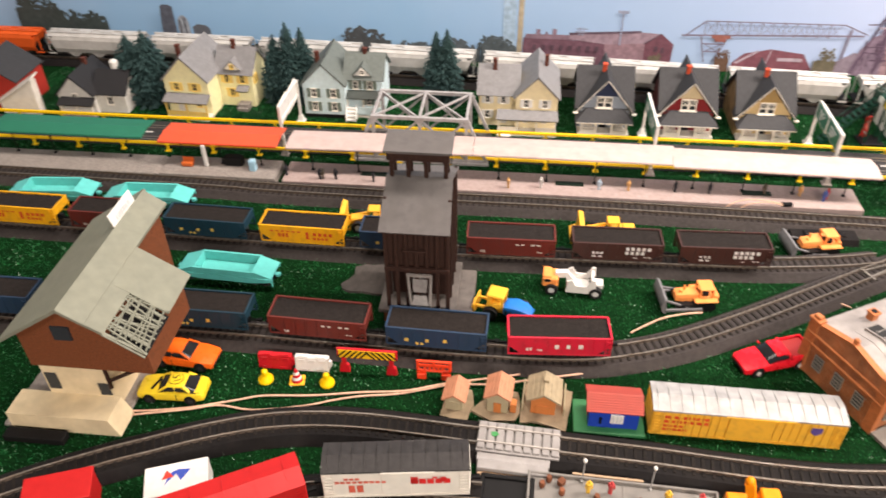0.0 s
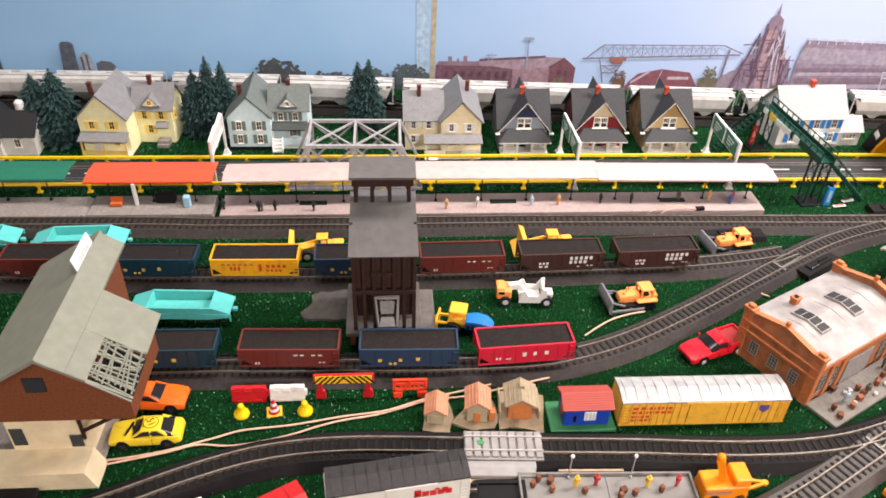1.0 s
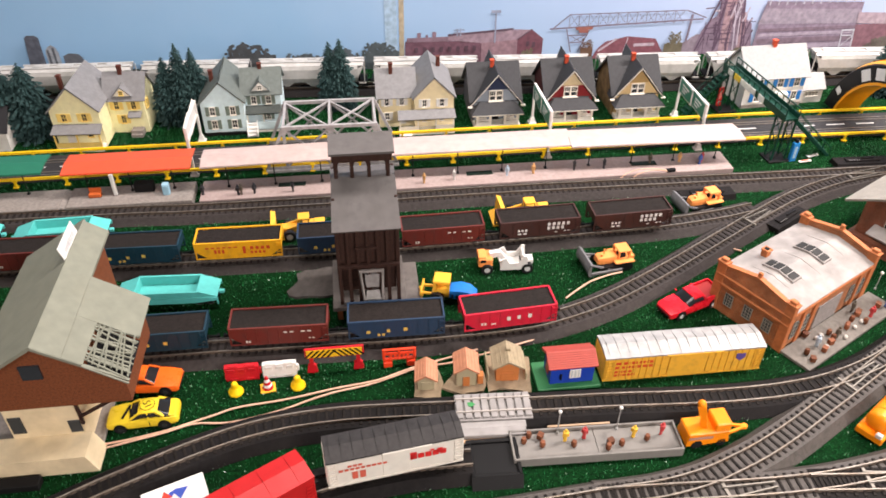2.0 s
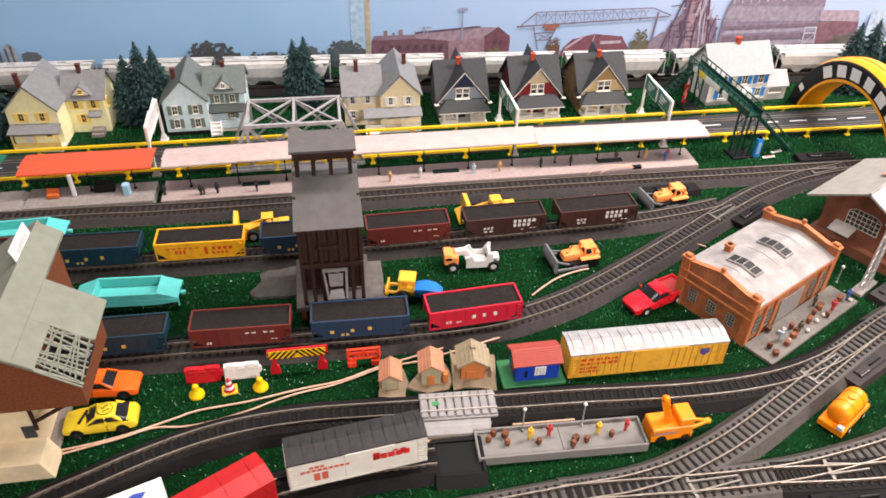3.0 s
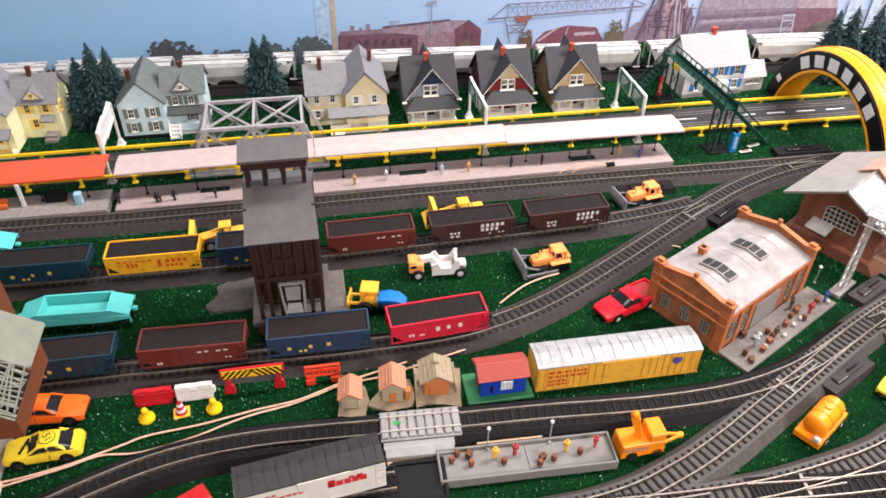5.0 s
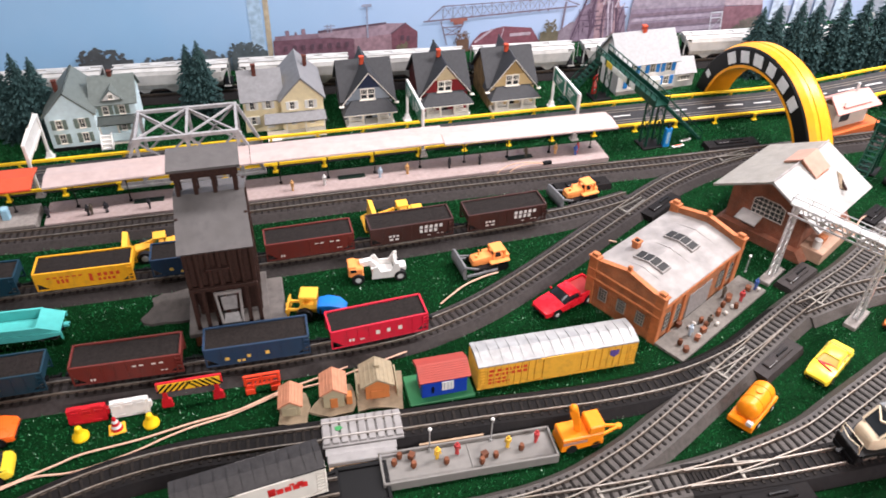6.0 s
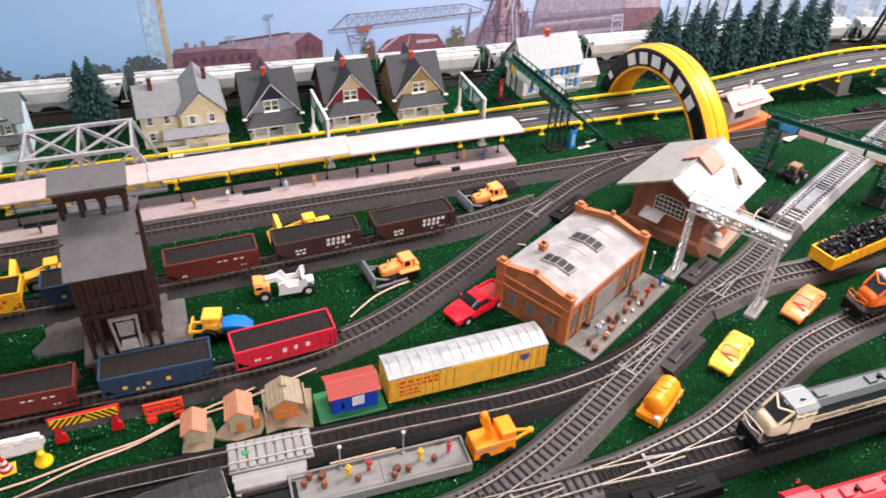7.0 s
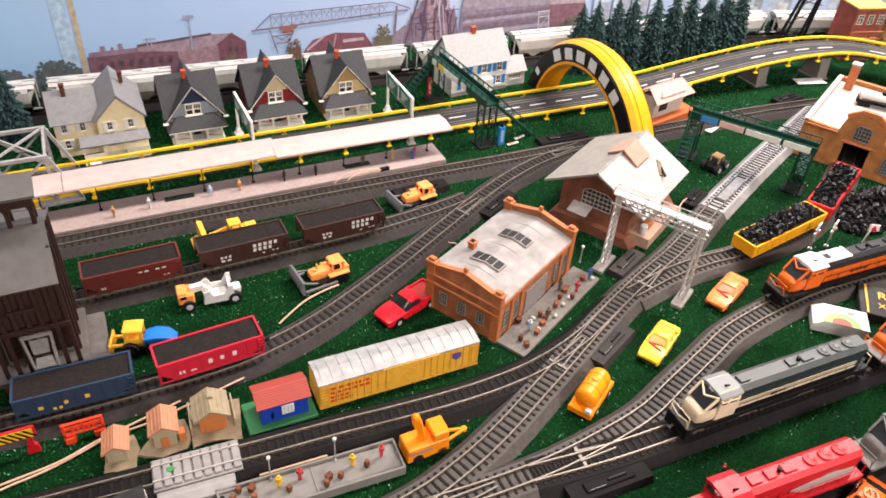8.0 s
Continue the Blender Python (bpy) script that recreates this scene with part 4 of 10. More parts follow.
def hopper(x, y, rz, body, label, marks, mark_mat, seed=1, L=0.104, group="open hopper wagons", z=RT):
    t = thing("hopper_wagon", label, "hopper wagon", x, y, z, rz, group=group)
    h, w, zt, zb = L / 2, 0.0158, 0.0315, 0.0085
    for s in (-1, 1):
        yy = s * w
        part("side", Mesh().prism([(-h, zt), (h, zt), (h, zt - 0.011), (h - 0.015, zb), (-h + 0.015, zb), (-h, zt - 0.011)], "y", yy - 0.0006, yy + 0.0006), body, t, smooth=0)
        part("top_rail", Mesh().box(0, yy, zt, L, 0.0020, 0.0016, ch=0.0003), body, t)
        part("sill", Mesh().box(0, yy, zb, L, 0.0016, 0.0020, ch=0.0003), body, t)
        for i in range(7):
            part("rib", Mesh().box(-h + 0.017 + (L - 0.034) * i / 6, yy + s * 0.0008, (zt + zb) / 2, 0.0011, 0.0009, zt - zb - 0.001), body, t)
        for e in (-1, 1):
            part("corner_post", Mesh().box(e * (h - 0.0008), yy, (zt + zb) / 2, 0.0016, 0.0018, zt - zb), body, t)
            if e == -s:
                lad = Mesh().box(e * (h - 0.0058), yy + s * 0.0016, zb + 0.011, 0.0009, 0.0009, 0.022).box(e * (h - 0.0004), yy + s * 0.0016, zb + 0.011, 0.0009, 0.0009, 0.022)
                lad = part("ladder", lad, body, t)
                for k in range(5):
                    part("rung", Mesh().box(e * (h - 0.0028), yy + s * 0.0018, zb + 0.003 + k * 0.0042, 0.0062, 0.0010, 0.0011), body, lad)
    for e in (-1, 1):
        part("end", Mesh().box(e * (h - 0.0006), 0, zt - 0.005, 0.0012, 2 * w, 0.0105).box(e * (h - 0.0006), 0, zt, 0.002, 2 * w, 0.0016), body, t)
        # slope sheets black, not body colour: shade of the end openings put into paint
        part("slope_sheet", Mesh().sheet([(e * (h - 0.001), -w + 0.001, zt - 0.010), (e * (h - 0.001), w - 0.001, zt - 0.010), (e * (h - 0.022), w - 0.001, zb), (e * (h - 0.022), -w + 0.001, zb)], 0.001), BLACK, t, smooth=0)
        coupler(t, e * h, e)
        bogie(t, e * (h - 0.018), r=0.0046)
    part("hopper_bay", Mesh().prism([(-0.030, zb), (0.030, zb), (0.022, 0.003), (0.008, 0.003), (0.002, zb - 0.001), (-0.002, zb - 0.001), (-0.008, 0.003), (-0.022, 0.003)], "y", -0.010, 0.010), body, t, smooth=0)
    part("underframe", Mesh().box(0, 0, zb - 0.0005, L - 0.004, 0.006, 0.002), DARK, t)
    part("coal_load", load(-h + 0.0015, h - 0.0015, -w + 0.0008, w - 0.0008, zt - 0.0012, 0.0014, seed), COAL, t, "flat dark coal load")
    for (mx, mz, mw, mh, mn) in marks:
        part("lettering", bars(Mesh(), mx, mz, mw, mh, mn, -w - 0.0013, gap=0.4), mark_mat, t)
    return t


def hue(r, g, b):
    return paint(r, g, b, 0.5, dirt=(0.03, 0.028, 0.027), dirt_amt=0.35, dirt_scale=120)


MAROON, BROWN, NAVY, TEALB, RED, HYEL = hue(0.135, 0.024, 0.018), hue(0.055, 0.022, 0.018), hue(0.021, 0.046, 0.090), hue(0.010, 0.038, 0.060), hue(0.57, 0.016, 0.042), hue(0.78, 0.38, 0.015)
GOLD, REDMARK, PALEM = paint(0.65, 0.45, 0.10), paint(0.55, 0.06, 0.02), paint(0.70, 0.66, 0.60)
M_TXT = [(0.004, 0.024, 0.013, 0.0016, 2), (0.022, 0.024, 0.014, 0.0016, 2), (-0.036, 0.012, 0.006, 0.003, 2), (0.030, 0.014, 0.008, 0.0012, 2)]
D_TXT = [(0.008, 0.0235, 0.031, 0.0045, 5), (0.008, 0.0175, 0.024, 0.0045, 4), (-0.030, 0.017, 0.014, 0.003, 3), (-0.030, 0.0125, 0.014, 0.0022, 2), (0.018, 0.0125, 0.006, 0.001, 1), (0.030, 0.0135, 0.010, 0.001, 2)]
B_TXT = [(-0.034, 0.015, 0.007, 0.004, 1), (-0.012, 0.0155, 0.006, 0.004, 1), (0.006, 0.0165, 0.007, 0.0045, 1), (-0.022, 0.011, 0.010, 0.003, 2)]
BO_TXT = [(-0.006, 0.0175, 0.007, 0.0055, 1), (0.006, 0.0180, 0.006, 0.0050, 1), (0.018, 0.0180, 0.007, 0.0055, 1), (-0.034, 0.0145, 0.007, 0.0035, 2), (-0.024, 0.0145, 0.009, 0.0015, 1)]
Y_TXT = [(-0.040, 0.024, 0.040, 0.0018, 6), (-0.030, 0.0165, 0.014, 0.0055, 3), (0.004, 0.0150, 0.006, 0.0105, 1), (0.013, 0.0205, 0.026, 0.0045, 4), (0.013, 0.0145, 0.020, 0.0035, 4)]
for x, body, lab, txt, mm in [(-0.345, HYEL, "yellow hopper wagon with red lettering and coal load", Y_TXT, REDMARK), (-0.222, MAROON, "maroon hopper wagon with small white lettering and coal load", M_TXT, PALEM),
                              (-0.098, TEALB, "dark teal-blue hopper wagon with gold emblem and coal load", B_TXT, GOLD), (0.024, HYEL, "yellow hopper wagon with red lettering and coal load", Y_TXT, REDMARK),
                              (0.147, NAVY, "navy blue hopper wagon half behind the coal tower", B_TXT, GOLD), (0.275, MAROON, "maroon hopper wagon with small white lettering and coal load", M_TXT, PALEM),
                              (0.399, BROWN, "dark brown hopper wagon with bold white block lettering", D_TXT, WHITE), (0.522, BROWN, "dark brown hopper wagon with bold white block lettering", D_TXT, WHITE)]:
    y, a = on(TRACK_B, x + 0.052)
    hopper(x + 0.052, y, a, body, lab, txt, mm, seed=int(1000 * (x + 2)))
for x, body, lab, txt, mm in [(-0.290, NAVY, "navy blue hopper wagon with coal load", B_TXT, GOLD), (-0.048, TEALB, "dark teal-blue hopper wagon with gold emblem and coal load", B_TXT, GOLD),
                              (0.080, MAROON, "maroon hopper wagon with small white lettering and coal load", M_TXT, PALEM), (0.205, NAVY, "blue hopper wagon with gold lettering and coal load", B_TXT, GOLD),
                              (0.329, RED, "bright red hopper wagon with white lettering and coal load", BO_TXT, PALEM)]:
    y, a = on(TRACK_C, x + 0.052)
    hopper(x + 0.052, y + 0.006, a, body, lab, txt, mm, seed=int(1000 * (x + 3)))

# turquoise open hopper bodies lying on the grass
TURQ = paint(0.10, 0.50, 0.47, 0.45)


def toy_hopper(x, y, rz, label, L=0.122):
    t = thing("toy_hopper", label, "toy wagon", x, y, 0, rz, group="turquoise toy hoppers")
    h, w, zt = L / 2, 0.0150, 0.0255
    o, q = L * 0.29, L * 0.475
    for s in (-1, 1):
        part("side", Mesh().prism([(-o, zt), (o, zt), (q, 0.0165), (q, 0.0120), (o * 0.9, 0.0085), (-o * 0.9, 0.0085), (-q, 0.0120), (-q, 0.0165)], "y", s * w - 0.0008, s * w + 0.0008), TURQ, t, smooth=0)
        part("rim", Mesh().box(0, s * (w + 0.0006), zt - 0.0004, 2 * o + 0.002, 0.0026, 0.0016, ch=0.0004), TURQ, t)
        part("side_ledge", Mesh().box(0, s * (w + 0.0010), 0.0165, 2 * q, 0.0020, 0.0012, ch=0.0003), TURQ, t)
    for e in (-1, 1):
        part("end_wall", Mesh().box(e * o, 0, 0.0185, 0.0014, 2 * w, 0.013), TURQ, t)
        part("end_slope", Mesh().sheet([(e * o, -w - 0.0008, zt + 0.0004), (e * o, w + 0.0008, zt + 0.0004), (e * q, w + 0.0008, 0.0175), (e * q, -w - 0.0008, 0.0175)], 0.0012), TURQ, t, smooth=0)
        part("end_post", Mesh().box(e * (q - 0.001), -w * 0.92, 0.011, 0.002, 0.002, 0.012, ch=0.0003).box(e * (q + 0.002), 0, 0.0125, 0.006, 0.005, 0.004, ch=0.0005), TURQ, t)
        bogie(t, e * h * 0.66, r=0.0046, frame=BLACK)
    part("floor", Mesh().box(0, 0, 0.0125, 2 * o, 2 * w, 0.0016), TURQ, t)
    part("underframe", Mesh().box(0, 0, 0.0095, 2 * q, 0.010, 0.003), BLACK, t)
    return t


toy_hopper(-0.002, -0.197, -3, "turquoise plastic toy hopper with empty sloped tub")
toy_hopper(-0.157, -0.062, 2, "turquoise plastic toy hopper beside the upper track")
toy_hopper(-0.292, -0.060, 4, "turquoise plastic toy hopper standing at the far end of the grass")


# ---- box cars ----
def boxcar(x, y, z, rz, L, W, H, side, roof, label, wheels=True, ribs=16, roof_pitch=0.0035, plain=False):
    t = thing("box_car", label, "box car", x, y, z, rz, group="box cars")
    b0 = 0.0075 if wheels else 0.0
    h = L / 2
    part("body", Mesh().box(0, 0, b0 + H / 2, L, W, H, ch=0.0006), side, t)
    part("roof", Mesh().prism([(-W / 2 - 0.0006, b0 + H), (0, b0 + H + roof_pitch), (W / 2 + 0.0006, b0 + H), (W / 2 + 0.0006, b0 + H - 0.0018), (-W / 2 - 0.0006, b0 + H - 0.0018)], "x", -h, h), roof, t, smooth=0)
    for i in range(ribs):
        xx = -h + L * (i + 0.5) / ribs
        part("roof_rib", Mesh().prism([(-W / 2, b0 + H + 0.0003), (0, b0 + H + roof_pitch + 0.0009), (W / 2, b0 + H + 0.0003), (W / 2, b0 + H - 0.001), (0, b0 + H + roof_pitch - 0.001), (-W / 2, b0 + H - 0.001)], "x", xx - 0.0005, xx + 0.0005), roof, t, smooth=0)
    for s in (-1, 1):
        part("door", Mesh().box(0, s * (W / 2 + (0.0001 if plain else 0.0006)), b0 + H * 0.49, L * 0.20, 0.0012, H * 0.90, ch=0.0003), side, t)
        for f in (0.95, 0.04):
            part("door_track", Mesh().box(0.01, s * (W / 2 + 0.0008), b0 + H * f, L * 0.36, 0.0014, 0.0012), side, t)
        part("sill", Mesh().box(0, s * W / 2, b0 + 0.0005, L, 0.0014, 0.0022), side, t)
        for i in range(0 if plain else 24):
            xx = -h + L * (i + 0.5) / 24
            if abs(xx) > L * 0.105:
                part("side_rib", Mesh().box(xx, s * (W / 2 + 0.0003), b0 + H / 2, 0.0011, 0.0010, H * 0.90), side, t)
        for e in (-1, 1):
            lad = part("ladder", Mesh().box(e * (h - 0.0084), s * (W / 2 + 0.0006), b0 + 0.0156, 0.0005, 0.0005, 0.0290).box(e * (h - 0.0016), s * (W / 2 + 0.0006), b0 + 0.0156, 0.0005, 0.0005, 0.0290), side, t)
            for k in range(7):
                part("rung", Mesh().box(e * (h - 0.005), s * (W / 2 + 0.0007), b0 + 0.003 + k * 0.0042, 0.007, 0.0005, 0.0006), side, lad)
    for e in (-1, 1):
        end = Mesh()
        for k in range(6):
            end.box(e * h, 0, b0 + 0.004 + k * (H - 0.008) / 5, 0.0012, W * 0.86, 0.002, ch=0.0004)
        part("end_rib", end, side, t)
        if wheels:
            bogie(t, e * (h - 0.026), r=0.0046)
            coupler(t, e * h, e)
    return t


SILVER = mat("silver_roof_paint", (0.34, 0.34, 0.335), 0.45, metal=0.1, var=0.2, scale=90, bump=0.15, dirt=(0.25, 0.24, 0.23), dirt_amt=0.5)
UPYEL = hue(0.76, 0.41, 0.045)
bx = boxcar(0.5545, -0.363, 0, -0.5, 0.174, 0.0345, 0.0335, UPYEL, SILVER, "yellow box car with silver ribbed roof lying on the grass", wheels=False)
part("lettering", bars(bars(bars(bars(Mesh(), -0.076, 0.023, 0.042, 0.0035, 5, -0.0176), -0.076, 0.017, 0.042, 0.0035, 7, -0.0176), -0.076, 0.011, 0.020, 0.003, 4, -0.0176), -0.076, 0.006, 0.024, 0.003, 5, -0.0176), REDMARK, bx, "worn red lettering bars")
part("emblem", Mesh().prism([(0.056, 0.026), (0.066, 0.026), (0.066, 0.020), (0.061, 0.016), (0.056, 0.020)], "y", -0.0182, -0.0172), paint(0.10, 0.07, 0.25), bx, "small blue shield emblem")

REEFW = paint(0.72, 0.69, 0.62, 0.5, dirt=(0.4, 0.3, 0.25), dirt_amt=0.25, dirt_scale=60)
rf = boxcar(0.2415, -0.4690, 0.0128, 7.5, 0.1240, 0.030, 0.034, REEFW, mat("black_car_roof", (0.030, 0.028, 0.028), 0.6, var=0.25, scale=200, bump=0.3), "white refrigerator car with black roof and red lettering", wheels=True, ribs=12, plain=True)
part("lettering", bars(bars(Mesh(), 0.012, 0.0245, 0.034, 0.0062, 5, -0.0160, gap=0.18), 0.012, 0.0245, 0.0068, 0.0090, 1, -0.0160, gap=0.1).box(0.0325, -0.0160, 0.0325, 0.004, 0.0003, 0.0016).box(0.0395, -0.0160, 0.0300, 0.005, 0.0003, 0.0060), paint(0.65, 0.03, 0.03), rf, "bold red lettering blocks")
part("lettering", bars(bars(bars(Mesh(), -0.052, 0.0265, 0.044, 0.0026, 9, -0.0157), -0.044, 0.0310, 0.014, 0.0024, 3, -0.0157), -0.041, 0.0140, 0.014, 0.0095, 2, -0.0157), paint(0.60, 0.12, 0.08), rf, "small red lettering bars")
boxcar(0.099, -0.526, 0.0128, 29, 0.150, 0.034, 0.036, paint(0.42, 0.013, 0.014, 0.45), paint(0.44, 0.015, 0.016, 0.42), "plain red box car with smooth red roof", wheels=True, ribs=6, plain=True)

white_box = thing("toy_box", "small white box with red and blue printed star", "toy box", 0.050, -0.488, 0, 20)
part("body", Mesh().box(0, 0, 0.012, 0.054, 0.032, 0.024, ch=0.0008), WHITE, white_box)
part("print", Mesh().prism([(-0.010, -0.006), (0.0, 0.004), (0.004, -0.004), (0.012, 0.006), (0.002, 0.008), (-0.004, 0.006)], "z", 0.024, 0.0244), paint(0.04, 0.08, 0.40), white_box, "blue printed shape")
part("print", Mesh().prism([(-0.012, 0.0), (-0.002, 0.001), (-0.008, 0.009)], "z", 0.024, 0.0245), paint(0.6, 0.05, 0.03), white_box, "red printed shape")
rx = thing("toy_box", "low red box lying beside the white box", "toy box", -0.045, -0.512, 0, 20)
part("body", Mesh().box(0, 0, 0.014, 0.055, 0.030, 0.028, ch=0.001), paint(0.42, 0.013, 0.014, 0.45), rx)
part("lid", Mesh().box(0, 0, 0.029, 0.057, 0.032, 0.003, ch=0.0008), paint(0.42, 0.013, 0.014, 0.45), rx)


# ---- pale covered hoppers on the rear track ----
COVW = paint(0.48, 0.475, 0.455, 0.45, dirt=(0.27, 0.26, 0.25), dirt_amt=0.55, dirt_scale=50)


def covered_hopper(x, y, rz, body, roof, label, marks=None, L=0.180):
    t = thing("covered_hopper", label, "covered hopper", x, y, RT, rz, group="rear covered hoppers")
    h, w = L / 2, 0.0165
    part("body", Mesh().prism([(-w * 0.80, 0.012), (-w, 0.020), (-w, 0.036), (-w * 0.86, 0.0425), (w * 0.86, 0.0425), (w, 0.036), (w, 0.020), (w * 0.80, 0.012)], "x", -h + 0.012, h - 0.012), body, t, smooth=0)
    for e in (-1, 1):
        part("end_slope", Mesh().add([(e * (h - 0.012), -w, 0.036), (e * (h - 0.012), w, 0.036), (e * (h - 0.012), w, 0.020), (e * (h - 0.012), -w, 0.020), (e * (h - 0.002), -w * 0.9, 0.041), (e * (h - 0.002), w * 0.9, 0.041)],
             [(0, 1, 5, 4), (3, 2, 5, 4), (0, 4, 3), (1, 2, 5), (0, 3, 2, 1)]), body, t, smooth=0)
        part("end_frame", Mesh().box(e * (h - 0.001), w * 0.85, 0.026, 0.0016, 0.0016, 0.030).box(e * (h - 0.001), -w * 0.85, 0.026, 0.0016, 0.0016, 0.030).box(e * (h - 0.004), 0, 0.0105, 0.012, 2 * w, 0.0025), body, t)
        bogie(t, e * (h - 0.022))
        coupler(t, e * h, e)
    part("roof", Mesh().prism([(-w * 0.9, 0.042), (-w * 0.55, 0.0455), (w * 0.55, 0.0455), (w * 0.9, 0.042)], "x", -h + 0.002, h - 0.002), roof, t, smooth=0)
    for s in (-1, 1):
        part("running_board", Mesh().box(0, s * w * 0.42, 0.0468, L, 0.004, 0.0012), roof, t)
        # added dark block and ledge, so the gaps between the wagons read dark
        part("end_bulkhead", Mesh().box(s * (h - 0.010), 0, 0.0235, 0.003, 1.7 * w, 0.024, ch=0.0004), DARK, t)
        part("end_platform", Mesh().box(s * (h - 0.004), 0, 0.0125, 0.016, 1.8 * w, 0.003, ch=0.0004), DARK, t)
    for i in range(3):
        part("outlet", Mesh().prism([(-0.014, 0.012), (0.014, 0.012), (0.004, 0.004), (-0.004, 0.004)], "y", -w * 0.7, w * 0.7).moved(Matrix.Translation(((i - 1) * L * 0.25, 0, 0))), body, t, smooth=0)
    for i in range(4):
        part("hatch", Mesh().box((i - 1.5) * L * 0.22, 0, 0.047, L * 0.14, 0.008, 0.002, ch=0.0004), roof, t)
    if marks:
        part("lettering", bars(Mesh(), marks[0], 0.028, marks[1], 0.0055, marks[2], -w - 0.0002), marks[3], t)
    return t


GREYM = paint(0.12, 0.12, 0.12)
for i, x in enumerate([-0.425, -0.230, -0.035, 0.160, 0.355, 0.550, 0.745, 0.940, 1.135, 1.330, 1.525, 1.72]):
    y, a = on(TRACK_R, x)
    covered_hopper(x, y, a, COVW, COVW, "pale grey covered hopper with horizontal roof boards", (0.02, 0.030, 3, GREYM) if i == 7 else None)
ORNG = paint(0.66, 0.10, 0.02, 0.45)
y, a = on(TRACK_R, -0.620)
covered_hopper(-0.620, y, a, ORNG, ORNG, "bright orange covered hopper on the rear track", None)


# ---- locomotives ----
def loft(sections):
    """A closed skin through sections of (x, half width, z low, z high, shoulder)."""
    m = Mesh()
    vs, fs = [], []
    n = 10
    for x, w, z0, z1, sh in sections:
        zs = z0 + (z1 - z0) * 0.62
        vs += [(x, -w * 0.90, z0), (x, -w, z0 + (z1 - z0) * 0.25), (x, -w, zs), (x, -w * sh, z1 - (z1 - z0) * 0.08), (x, -w * sh * 0.55, z1),
               (x, w * sh * 0.55, z1), (x, w * sh, z1 - (z1 - z0) * 0.08), (x, w, zs), (x, w, z0 + (z1 - z0) * 0.25), (x, w * 0.90, z0)]
    for i in range(len(sections) - 1):
        for j in range(n):
            k = (j + 1) % n
            fs.append((i * n + j, i * n + k, (i + 1) * n + k, (i + 1) * n + j))
    fs += [tuple(range(n))[::-1], tuple(range((len(sections) - 1) * n, len(sections) * n))]
    return m.add(vs, fs)


